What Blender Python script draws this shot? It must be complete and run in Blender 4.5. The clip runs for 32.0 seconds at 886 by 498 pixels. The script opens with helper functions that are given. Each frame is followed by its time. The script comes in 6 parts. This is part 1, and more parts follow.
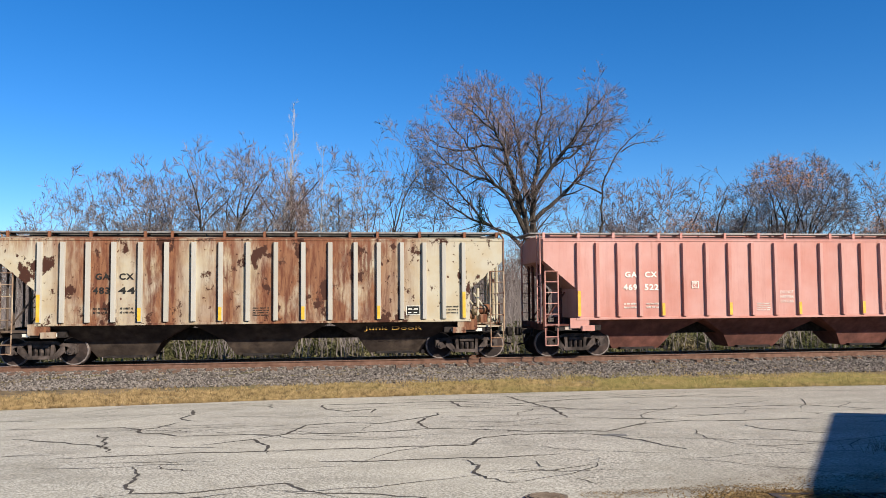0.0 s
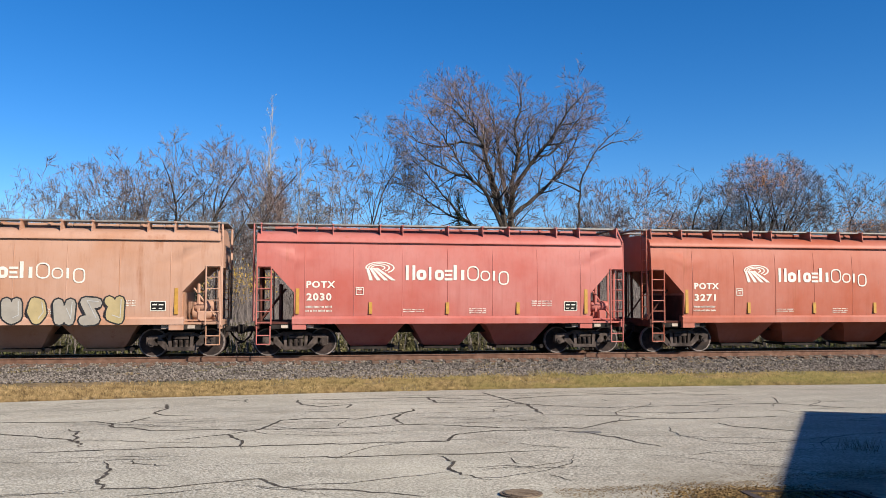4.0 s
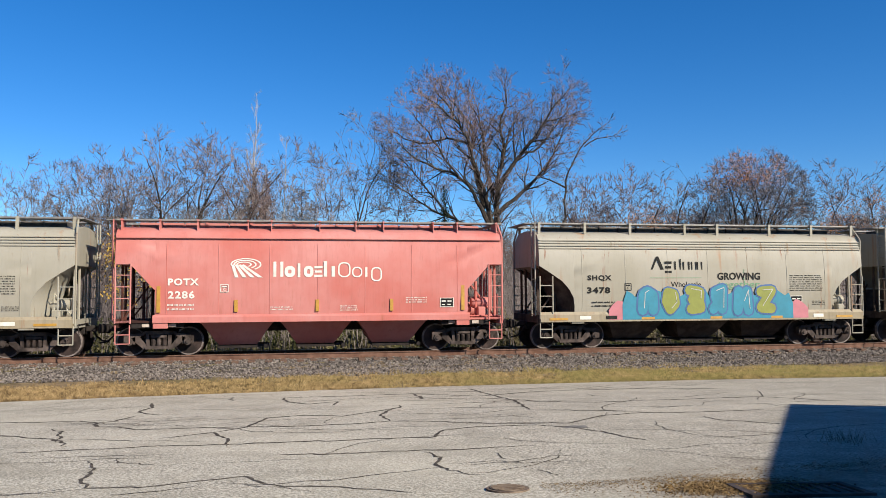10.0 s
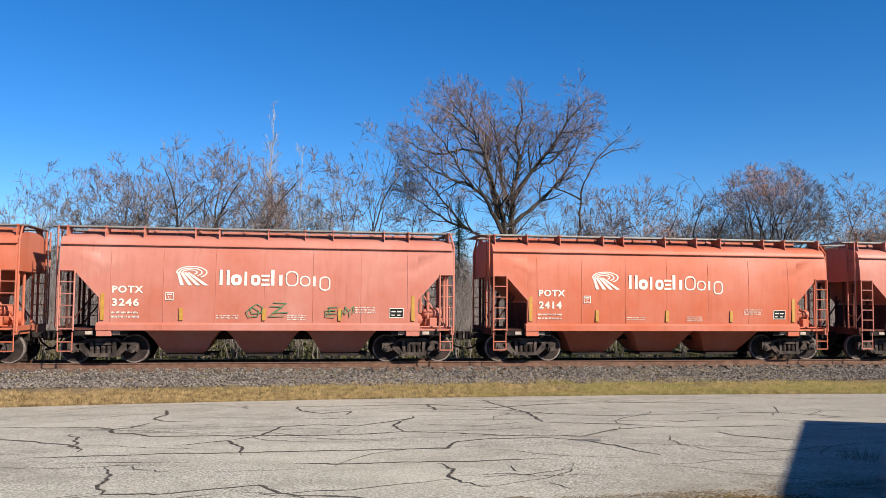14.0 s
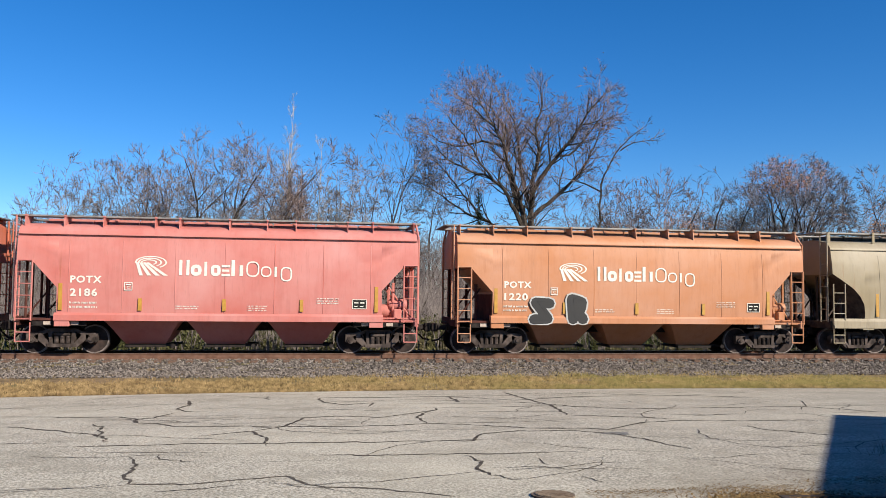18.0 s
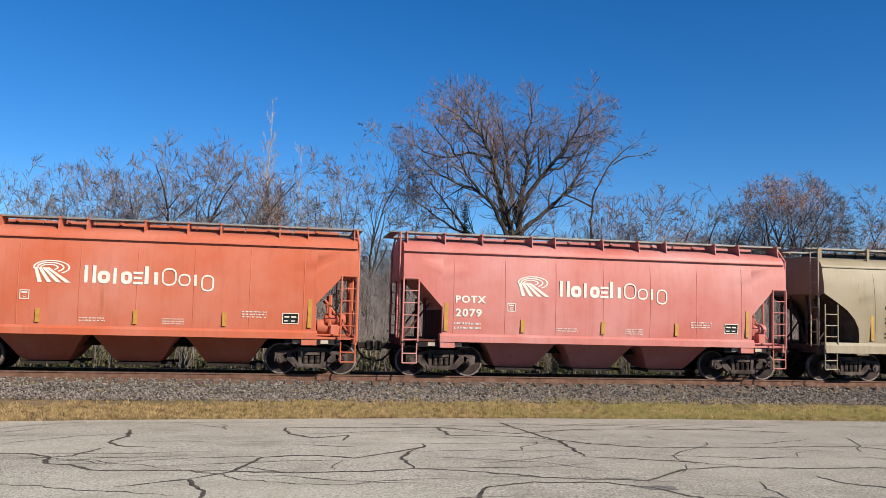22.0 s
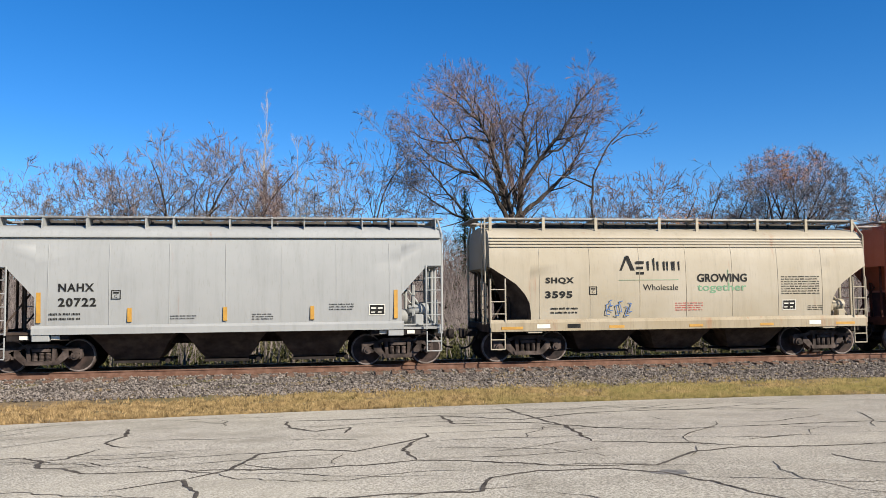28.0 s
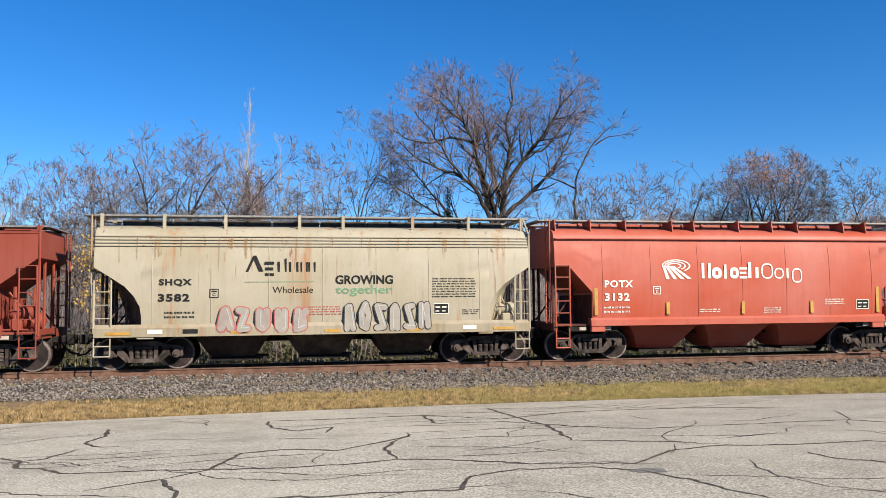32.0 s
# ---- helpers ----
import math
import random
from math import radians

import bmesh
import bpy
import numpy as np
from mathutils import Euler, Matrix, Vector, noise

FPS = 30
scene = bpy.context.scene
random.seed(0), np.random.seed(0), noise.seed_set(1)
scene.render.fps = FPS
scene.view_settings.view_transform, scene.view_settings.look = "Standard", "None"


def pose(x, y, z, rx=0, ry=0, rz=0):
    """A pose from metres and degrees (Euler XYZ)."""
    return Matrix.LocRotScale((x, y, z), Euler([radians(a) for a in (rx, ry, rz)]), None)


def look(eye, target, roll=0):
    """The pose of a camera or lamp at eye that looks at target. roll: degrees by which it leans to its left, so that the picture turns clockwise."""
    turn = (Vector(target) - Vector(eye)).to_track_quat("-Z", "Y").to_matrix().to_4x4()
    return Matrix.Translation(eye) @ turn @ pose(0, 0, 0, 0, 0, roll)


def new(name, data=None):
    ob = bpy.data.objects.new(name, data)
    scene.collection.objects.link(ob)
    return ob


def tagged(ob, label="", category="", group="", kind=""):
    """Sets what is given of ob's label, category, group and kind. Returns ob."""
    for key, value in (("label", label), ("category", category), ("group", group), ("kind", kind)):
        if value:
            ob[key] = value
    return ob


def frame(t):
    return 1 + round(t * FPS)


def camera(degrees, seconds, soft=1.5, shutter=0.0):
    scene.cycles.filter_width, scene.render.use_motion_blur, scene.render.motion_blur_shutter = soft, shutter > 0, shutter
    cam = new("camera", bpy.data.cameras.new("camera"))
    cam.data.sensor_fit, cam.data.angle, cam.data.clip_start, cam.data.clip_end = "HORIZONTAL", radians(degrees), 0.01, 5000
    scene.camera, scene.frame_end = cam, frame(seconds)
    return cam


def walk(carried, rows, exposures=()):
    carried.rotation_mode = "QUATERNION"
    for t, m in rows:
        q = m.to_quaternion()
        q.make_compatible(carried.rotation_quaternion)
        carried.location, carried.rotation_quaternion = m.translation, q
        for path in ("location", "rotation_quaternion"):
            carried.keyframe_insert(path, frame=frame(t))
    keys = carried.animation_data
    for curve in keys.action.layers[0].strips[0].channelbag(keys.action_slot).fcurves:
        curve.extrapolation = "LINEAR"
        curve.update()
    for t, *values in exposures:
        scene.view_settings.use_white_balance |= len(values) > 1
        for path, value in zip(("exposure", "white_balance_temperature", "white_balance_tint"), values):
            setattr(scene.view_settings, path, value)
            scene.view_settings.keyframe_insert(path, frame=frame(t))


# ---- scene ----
cam = camera(56.12, 32.0, soft=0.5)
PATH = [  # seconds, place, turn
    (0, 0.001, -0.002, 1.294, 93.43, 0.46, -8.30),
    (0.5, 0.001, -0.011, 1.296, 93.48, 0.00, -8.44),
    (1, 0.009, 0.001, 1.294, 93.40, -0.16, -8.44),
    (1.5, 0.004, 0.005, 1.294, 93.33, -0.23, -8.55),
    (2, 0.003, 0.008, 1.293, 93.26, -0.28, -8.80),
    (2.5, -0.000, 0.025, 1.296, 93.17, -0.38, -9.14),
    (3, -0.012, 0.015, 1.297, 93.20, -0.37, -9.49),
    (3.5, -0.004, 0.017, 1.295, 93.08, -0.26, -9.63),
    (4, 0.002, 0.009, 1.297, 93.15, -0.13, -9.87),
    (4.5, 0.009, 0.016, 1.300, 93.08, 0.20, -9.95),
    (6.5, 0.006, -0.006, 1.298, 93.27, 0.86, -10.07),
    (7, -0.001, -0.018, 1.301, 93.20, 0.79, -10.20),
    (7.5, -0.007, -0.022, 1.301, 93.28, 0.73, -10.36),
    (8, -0.003, -0.009, 1.297, 93.20, 0.66, -10.50),
    (8.5, 0.011, -0.008, 1.295, 93.32, 0.69, -10.50),
    (9, 0.016, -0.005, 1.296, 93.42, 0.60, -10.53),
    (9.5, 0.012, 0.003, 1.288, 93.30, 0.36, -10.73),
    (10, 0.014, 0.030, 1.284, 92.93, 0.26, -10.80),
    (10.5, 0.015, 0.050, 1.279, 92.73, 0.13, -10.49),
    (11, 0.017, 0.014, 1.292, 92.88, 0.04, -10.11),
    (11.5, 0.003, -0.038, 1.296, 93.12, -0.20, -10.25),
    (12, 0.012, -0.019, 1.294, 93.27, -0.28, -9.94),
    (12.5, 0.000, -0.031, 1.297, 93.26, -0.32, -10.04),
    (13, -0.004, -0.038, 1.300, 93.42, -0.33, -9.87),
    (13.5, -0.007, -0.033, 1.302, 93.57, -0.43, -9.85),
    (15.5, 0.001, 0.018, 1.293, 93.74, -0.24, -9.73),
    (16, 0.000, 0.018, 1.298, 93.85, -0.29, -9.54),
    (16.5, -0.008, 0.005, 1.293, 93.97, -0.38, -9.46),
    (17, -0.011, -0.004, 1.294, 94.01, -0.45, -9.63),
    (17.5, -0.058, 0.016, 1.285, 93.99, -0.59, -9.28),
    (18, -0.097, 0.142, 1.270, 93.13, -0.62, -8.66),
    (18.5, -0.090, 0.325, 1.273, 93.73, -0.38, -8.22),
    (19, -0.025, 0.620, 1.259, 93.78, -0.25, -7.94),
    (19.5, -0.077, 0.930, 1.223, 94.99, -0.14, -8.16),
    (20, 0.029, 1.392, 1.189, 94.41, -0.11, -7.41),
    (20.5, 0.118, 1.809, 1.214, 94.38, -0.79, -8.05),
    (21, 0.094, 2.194, 1.185, 94.24, -1.15, -8.30),
    (21.5, 0.124, 2.494, 1.189, 94.68, -1.45, -8.86),
    (22, 0.134, 2.810, 1.174, 94.45, -1.46, -10.00),
    (22.5, 0.183, 2.971, 1.156, 94.17, -1.49, -11.70),
    (23, 0.272, 3.069, 1.179, 93.96, -1.09, -11.51),
    (23.5, 0.320, 3.030, 1.168, 94.30, -0.65, -10.90),
    (24, 0.317, 3.027, 1.175, 94.27, -0.47, -10.74),
    (24.5, 0.262, 2.932, 1.190, 94.18, -0.29, -9.66),
    (26.5, 0.287, 3.177, 1.160, 93.71, 0.22, -8.83),
    (27, 0.300, 3.144, 1.166, 93.53, 0.36, -8.85),
    (27.5, 0.271, 3.124, 1.165, 93.53, 0.40, -9.65),
    (28, 0.286, 3.144, 1.168, 93.54, 0.59, -9.69),
    (28.5, 0.294, 3.131, 1.168, 93.48, 0.59, -9.83),
    (29, 0.304, 3.111, 1.163, 93.55, 0.59, -10.06),
    (29.5, 0.303, 3.088, 1.163, 93.61, 0.62, -10.23),
    (30, 0.307, 3.100, 1.166, 93.48, 0.54, -10.51),
    (30.5, 0.305, 3.101, 1.162, 93.52, 0.53, -10.67),
    (31, 0.316, 3.093, 1.163, 93.52, 0.54, -10.61),
    (31.5, 0.315, 3.091, 1.160, 93.49, 0.61, -10.59),
    (32, 0.306, 3.095, 1.162, 93.54, 0.50, -10.82),
]
walk(cam, [(r[0], pose(*r[1:])) for r in PATH], exposures=[(0, 1.16), (1, 1.02), (4, 1.06), (9, 1.02), (11, 1.12), (12, 1.20), (13.5, 1.14), (17, 1.06), (19, 1.06), (20, 1.16), (21, 1.05), (22, 0.93), (23, 0.98), (24, 1.24), (27, 1.18), (32, 1.22)])

# ---- light ----
world = bpy.data.worlds.new("sky")
scene.world = world
world.use_nodes = True
wn = world.node_tree.nodes
sky = wn.new("ShaderNodeTexSky")
sky.sky_type, sky.sun_disc = "NISHITA", False
SUN_EL, SUN_AZ = radians(31), radians(39)  # azimuth from -y towards +x
sky.sun_elevation, sky.sun_rotation = SUN_EL, math.pi - SUN_AZ
sky.altitude, sky.air_density, sky.dust_density, sky.ozone_density = 1500, 1.0, 0.0, 6.0
deep = wn.new("ShaderNodeHueSaturation")
deep.inputs["Saturation"].default_value, deep.inputs["Hue"].default_value = 1.24, 0.504
world.node_tree.links.new(sky.outputs[0], deep.inputs["Color"])
world.node_tree.links.new(deep.outputs[0], wn["Background"].inputs[0])
wn["Background"].inputs[1].default_value = 0.067
sun_way = Vector((math.cos(SUN_EL) * math.sin(SUN_AZ), -math.cos(SUN_EL) * math.cos(SUN_AZ), math.sin(SUN_EL)))
lamp = bpy.data.lights.new("sun", "SUN")
lamp.energy, lamp.angle, lamp.color = 4.45, radians(0.53), (1.0, 0.91, 0.77)
sun = new("sun", lamp)
sun.matrix_world = look(sun_way * 60, (0, 0, 0))

# ---- plan ----
YR, ZR = 28.66, -0.71          # track axis, rail top
SLOPE_X, SLOPE_Y = 0.0031, -0.0592
SPEED, WHEEL_R = 14.1, 0.457


def pave_z(x, y):
    return SLOPE_X * x + SLOPE_Y * y


def pave_edge(x):
    """The far edge of the pavement."""
    return 22.75 - 0.010 * (x - 4) ** 2 if -14 < x < 20 else 22.75 - 0.010 * (18 if x < 0 else 16) ** 2


# ---- materials ----
def mat_base(name, rough=0.8, metal=0.0):
    m = bpy.data.materials.new(name)
    m.use_nodes = True
    b = m.node_tree.nodes["Principled BSDF"]
    b.inputs["Roughness"].default_value, b.inputs["Metallic"].default_value = rough, metal
    b.inputs["Specular IOR Level"].default_value = 0.5 if rough < 0.7 else 0.15     # dusty surfaces hardly shine
    return m, m.node_tree.nodes, m.node_tree.links, b


def coords(n, l, stretch=(1, 1, 1), spread=True):
    """Object coordinates, moved by a random amount for each object."""
    tc, mp = n.new("ShaderNodeTexCoord"), n.new("ShaderNodeMapping")
    mp.inputs["Scale"].default_value = stretch
    l.new(tc.outputs["Object"], mp.inputs["Vector"])
    if spread:
        oi, mu = n.new("ShaderNodeObjectInfo"), n.new("ShaderNodeMath")
        mu.operation = "MULTIPLY"
        mu.inputs[1].default_value = 40
        l.new(oi.outputs["Random"], mu.inputs[0])
        l.new(mu.outputs[0], mp.inputs["Location"])
    return mp.outputs[0]


def noise_tex(n, l, vec, scale, detail=4, rough=0.6):
    t = n.new("ShaderNodeTexNoise")
    t.inputs["Scale"].default_value, t.inputs["Detail"].default_value, t.inputs["Roughness"].default_value = scale, detail, rough
    l.new(vec, t.inputs["Vector"])
    return t.outputs["Fac"]


def ramp(n, l, fac, a, b):
    r = n.new("ShaderNodeMapRange")
    r.inputs["From Min"].default_value, r.inputs["From Max"].default_value = a, b
    l.new(fac, r.inputs["Value"])
    return r.outputs["Result"]


def mix(n, l, fac, a, b):
    m = n.new("ShaderNodeMix")
    m.data_type = "RGBA"
    for sock, v in ((m.inputs["Factor"], fac), (m.inputs["A"], a), (m.inputs["B"], b)):
        if isinstance(v, bpy.types.NodeSocket):
            l.new(v, sock)
        elif isinstance(v, float):
            sock.default_value = v
        else:
            sock.default_value = (*v, 1)
    return m.outputs["Result"]


def bump(n, l, b, height, strength, distance=0.02):
    u = n.new("ShaderNodeBump")
    u.inputs["Strength"].default_value, u.inputs["Distance"].default_value = strength, distance
    l.new(height, u.inputs["Height"])
    l.new(u.outputs[0], b.inputs["Normal"])


def times(n, l, a, k):
    m = n.new("ShaderNodeMath")
    m.operation = "MULTIPLY"
    l.new(a, m.inputs[0])
    if isinstance(k, float):
        m.inputs[1].default_value = k
    else:
        l.new(k, m.inputs[1])
    return m.outputs[0]


def grainy(name, c1, c2, scale, rough=0.85, metal=0.0, bump_s=0.3, c3=None, scale3=0.6, spread=True, stretch=(1, 1, 1)):
    """Two colours mixed by fine noise, and a third by large stains."""
    m, n, l, b = mat_base(name, rough, metal)
    v = coords(n, l, stretch, spread)
    fine = noise_tex(n, l, v, scale)
    col = mix(n, l, ramp(n, l, fine, 0.35, 0.68), c1, c2)
    if c3:
        col = mix(n, l, ramp(n, l, noise_tex(n, l, v, scale3, 5), 0.45, 0.7), col, c3)
    l.new(col, b.inputs["Base Color"])
    if bump_s:
        bump(n, l, b, fine, bump_s)
    return m


def paint(name, c, rust=0.0, fade=0.25, rough=0.5, grime=0.35, spots=None, runs=0.0):
    """Weathered car paint: bleached patches, grime streaks running down, rust spots and narrow rust runs."""
    m, n, l, b = mat_base(name, rough)
    b.inputs["Specular IOR Level"].default_value = 0.2
    v = coords(n, l)
    vs = coords(n, l, (2.6, 2.6, 0.16))
    vf = coords(n, l, (9, 9, 0.9))
    pale = tuple(x + (0.82 - x) * fade for x in c)
    dark = tuple(x * 0.62 for x in c)
    col = mix(n, l, ramp(n, l, noise_tex(n, l, v, 0.45, 5), 0.35, 0.72), c, pale)
    col = mix(n, l, times(n, l, ramp(n, l, noise_tex(n, l, vs, 2.2, 6, 0.7), 0.5, 0.78), grime), col, dark)
    col = mix(n, l, times(n, l, ramp(n, l, noise_tex(n, l, vf, 3.0, 4), 0.58, 0.75), grime * 0.7), col, (0.112, 0.084, 0.063))
    if rust:
        hi = 0.74 - 0.2 * rust
        run = times(n, l, ramp(n, l, noise_tex(n, l, vs, 1.4, 5, 0.65), hi - 0.1, hi + 0.1), ramp(n, l, noise_tex(n, l, v, 1.3, 5), 0.38, 0.62))
        col = mix(n, l, times(n, l, run, 0.85), col, (0.210, 0.073, 0.025))
        spot = ramp(n, l, noise_tex(n, l, v, 3.2, 5, 0.7), 0.79 - 0.13 * (rust if spots is None else spots), 0.85 - 0.13 * (rust if spots is None else spots))
        col = mix(n, l, spot, col, (0.070, 0.025, 0.014))
    if runs:
        vn = coords(n, l, (1.0, 1.0, 0.055))
        broad = ramp(n, l, noise_tex(n, l, vn, 1.7, 3, 0.55), 0.66 - 0.12 * runs, 0.76 - 0.12 * runs)
        col = mix(n, l, times(n, l, times(n, l, broad, ramp(n, l, noise_tex(n, l, vf, 1.2, 3), 0.25, 0.6)), 0.8), col, (0.252, 0.105, 0.032))
        thin = ramp(n, l, noise_tex(n, l, vn, 6.5, 3, 0.6), 0.70 - 0.10 * runs, 0.78 - 0.10 * runs)
        col = mix(n, l, times(n, l, thin, 0.8), col, (0.154, 0.052, 0.021))
        blob = ramp(n, l, noise_tex(n, l, coords(n, l, (1, 1, 0.8)), 1.5, 2, 0.4), 0.80 - 0.04 * runs, 0.82 - 0.04 * runs)
        col = mix(n, l, blob, col, (0.035, 0.015, 0.010))
    l.new(col, b.inputs["Base Color"])
    bump(n, l, b, noise_tex(n, l, v, 1.1, 3), 0.14, 0.03)
    return m


def rusted(name, c):
    """White paint gone to rust: streaked brown panels, more in some than in others, and dark eaten patches."""
    m, n, l, b = mat_base(name, 0.7)
    v = coords(n, l, spread=False)
    panel = ramp(n, l, noise_tex(n, l, coords(n, l, (1, 1, 0.10), False), 0.66, 2, 0.5), 0.34, 0.50)
    xyz = n.new("ShaderNodeSeparateXYZ")
    l.new(v, xyz.inputs[0])
    panel = times(n, l, panel, times(n, l, ramp(n, l, xyz.outputs["X"], 5.3, 3.6), ramp(n, l, xyz.outputs["X"], -6.6, -5.4)))      # the end bays have kept their paint
    fine = noise_tex(n, l, coords(n, l, (1, 1, 0.13), False), 6.0, 6, 0.72)
    patch = noise_tex(n, l, coords(n, l, (1, 1, 0.45), False), 1.6, 5, 0.6)
    col = mix(n, l, times(n, l, ramp(n, l, noise_tex(n, l, v, 1.5, 5), 0.4, 0.7), 0.6), c, (0.300, 0.215, 0.105))
    col = mix(n, l, times(n, l, times(n, l, ramp(n, l, patch, 0.30, 0.52), panel), 0.92), col, (0.165, 0.064, 0.028))
    col = mix(n, l, times(n, l, times(n, l, ramp(n, l, fine, 0.44, 0.58), panel), 0.9), col, (0.085, 0.028, 0.016))
    seam = times(n, l, times(n, l, ramp(n, l, xyz.outputs["Z"], 3.3, 3.95), ramp(n, l, fine, 0.38, 0.6)), ramp(n, l, xyz.outputs["X"], 6.5, 4.5))      # rust bleeds from the top seam
    col = mix(n, l, times(n, l, seam, 0.9), col, (0.150, 0.052, 0.026))
    blob = ramp(n, l, noise_tex(n, l, coords(n, l, (1, 1, 0.7), False), 1.7, 5, 0.65), 0.575, 0.61)
    col = mix(n, l, blob, col, (0.042, 0.016, 0.010))
    speck = ramp(n, l, noise_tex(n, l, v, 6.0, 3, 0.6), 0.645, 0.67)
    col = mix(n, l, speck, col, (0.062, 0.024, 0.014))
    l.new(col, b.inputs["Base Color"])
    bump(n, l, b, fine, 0.15, 0.02)
    return m


PAINT = {
    "rib_white": paint("dirty white rib paint", (0.300, 0.280, 0.240), rust=0.25, fade=0.1),
    "rusty_white": rusted("rusty white paint", (0.350, 0.318, 0.245)),
    "pink": paint("bleached pink paint", (0.370, 0.160, 0.126), rust=0.12, fade=0.14),
    "rust_pink": paint("stained salmon paint", (0.395, 0.172, 0.100), rust=0.32, fade=0.12),
    "tan": paint("bleached tan orange paint", (0.335, 0.177, 0.112), rust=0.35, fade=0.12),
    "red": paint("bleached red paint", (0.335, 0.084, 0.066), rust=0.1, fade=0.1),
    "brick": paint("orange red paint", (0.300, 0.078, 0.043), rust=0.2, fade=0.08),
    "salmon": paint("salmon red paint", (0.372, 0.117, 0.078), rust=0.15, fade=0.1),
    "coral": paint("coral pink paint", (0.388, 0.117, 0.097), rust=0.08, fade=0.12),
    "orange": paint("orange paint", (0.385, 0.093, 0.044), rust=0.25, fade=0.08),
    "peach": paint("peach orange paint", (0.365, 0.154, 0.070), rust=0.3, fade=0.1),
    "fresh": paint("deep orange red paint", (0.318, 0.058, 0.029), rust=0.1, fade=0.06),
    "grey": paint("light grey paint", (0.235, 0.225, 0.192), rust=0.08, fade=0.1, runs=0.25),
    "beige": paint("grey beige paint", (0.240, 0.222, 0.174), rust=0.12, fade=0.1, grime=0.25, runs=0.4),
    "streaked": paint("beige paint with rust runs", (0.240, 0.228, 0.185), rust=0.12, fade=0.1, grime=0.25, runs=0.75),
    "yellowed": paint("yellowed cream paint", (0.220, 0.180, 0.113), rust=0.2, fade=0.1),
    "stained": paint("white paint with rust runs", (0.300, 0.255, 0.180), rust=0.35, fade=0.15, runs=1.0),
    "cream": paint("cream paint", (0.262, 0.228, 0.166), rust=0.15, fade=0.1),
    "cream_rust": paint("cream paint stained with rust", (0.268, 0.234, 0.164), rust=0.2, fade=0.1, runs=0.6),
    "white": paint("clean pale grey paint", (0.230, 0.237, 0.234), rust=0.03, fade=0.06),
    "brown": paint("dull brown paint", (0.128, 0.030, 0.018), rust=0.1, fade=0.02, rough=0.6, grime=0.25),
    "maroon": paint("red brown paint", (0.185, 0.034, 0.019), rust=0.1, fade=0.03, rough=0.6),
}
PAINT_SILL = paint("grime-stained cream sill paint", (0.225, 0.185, 0.118), rust=0.5, fade=0.12, grime=0.7)


def stain_paint(name, c, scale=7.0):
    """A thin stain that runs down from its top and fades: rust or soot, broken up by streaks."""
    m, n, l, b = mat_base(name, 0.85)
    b.inputs["Base Color"].default_value = (*c, 1)
    v = coords(n, l, (1, 1, 0.10), False)
    tc, xyz = n.new("ShaderNodeTexCoord"), n.new("ShaderNodeSeparateXYZ")
    l.new(tc.outputs["Generated"], xyz.inputs[0])
    fade = ramp(n, l, xyz.outputs["Z"], 0.0, 0.55)
    cover = times(n, l, ramp(n, l, noise_tex(n, l, v, scale, 4, 0.65), 0.34, 0.62), times(n, l, fade, 0.6))
    l.new(cover, b.inputs["Alpha"])
    return m


M_RUN = stain_paint("rust run", (0.250, 0.112, 0.034))
M_RUN_DARK = stain_paint("dark rust run", (0.085, 0.034, 0.018), 12.0)
M_STEEL = grainy("dark greasy steel", (0.011, 0.009, 0.009), (0.034, 0.028, 0.025), 6, 0.75, 0.2)
M_CAST = grainy("dusty brown cast steel", (0.030, 0.022, 0.019), (0.105, 0.082, 0.073), 3, 0.8, 0.0, c3=(0.014, 0.011, 0.010), scale3=2.2)
# dark copies of the paint: grime plus shade under cars and at -x ends
M_GRIME_SHADE = grainy("grime and shade over paint", (0.036, 0.026, 0.021), (0.095, 0.070, 0.054), 3, 0.9, c3=(0.022, 0.016, 0.014))
M_GRIME_SHADE_RED = grainy("brake dust and shade over red paint", (0.052, 0.020, 0.016), (0.105, 0.038, 0.029), 3, 0.9, c3=(0.024, 0.013, 0.011))
M_GRIME_SHADE_PINK = grainy("brake dust and shade over pink paint", (0.125, 0.052, 0.040), (0.225, 0.094, 0.072), 3, 0.9, c3=(0.070, 0.034, 0.027))
# hatch covers of pale cars coloured dark, for shade under the walkway
M_HATCH_SHADE = grainy("hatch paint toned dark for shade", (0.042, 0.036, 0.032), (0.091, 0.081, 0.070), 3, 0.8)
M_WHEEL = grainy("rusted wheel steel", (0.010, 0.008, 0.008), (0.058, 0.039, 0.034), 3, 0.75, 0.0, c3=(0.014, 0.011, 0.010), scale3=1.4)
M_RIM = grainy("worn grey wheel rim", (0.075, 0.060, 0.054), (0.210, 0.175, 0.160), 6, 0.6, 0.2)
M_TREAD = grainy("worn bright steel", (0.240, 0.224, 0.216), (0.336, 0.320, 0.304), 8, 0.35, 0.9, 0.05)
M_GRATE = grainy("galvanised grating", (0.144, 0.137, 0.130), (0.259, 0.245, 0.230), 9, 0.6, 0.4)
M_WHITE = grainy("white lettering", (0.576, 0.562, 0.504), (0.475, 0.454, 0.403), 6, 0.6, bump_s=0)
M_PALE = grainy("dirty pale stencil paint", (0.30, 0.24, 0.20), (0.42, 0.36, 0.30), 6, 0.7, bump_s=0)
M_BLACK = grainy("black lettering", (0.009, 0.009, 0.009), (0.022, 0.022, 0.020), 6, 0.8, bump_s=0)
M_GREEN = grainy("green lettering", (0.072, 0.173, 0.086), (0.108, 0.216, 0.122), 6, 0.6, bump_s=0)
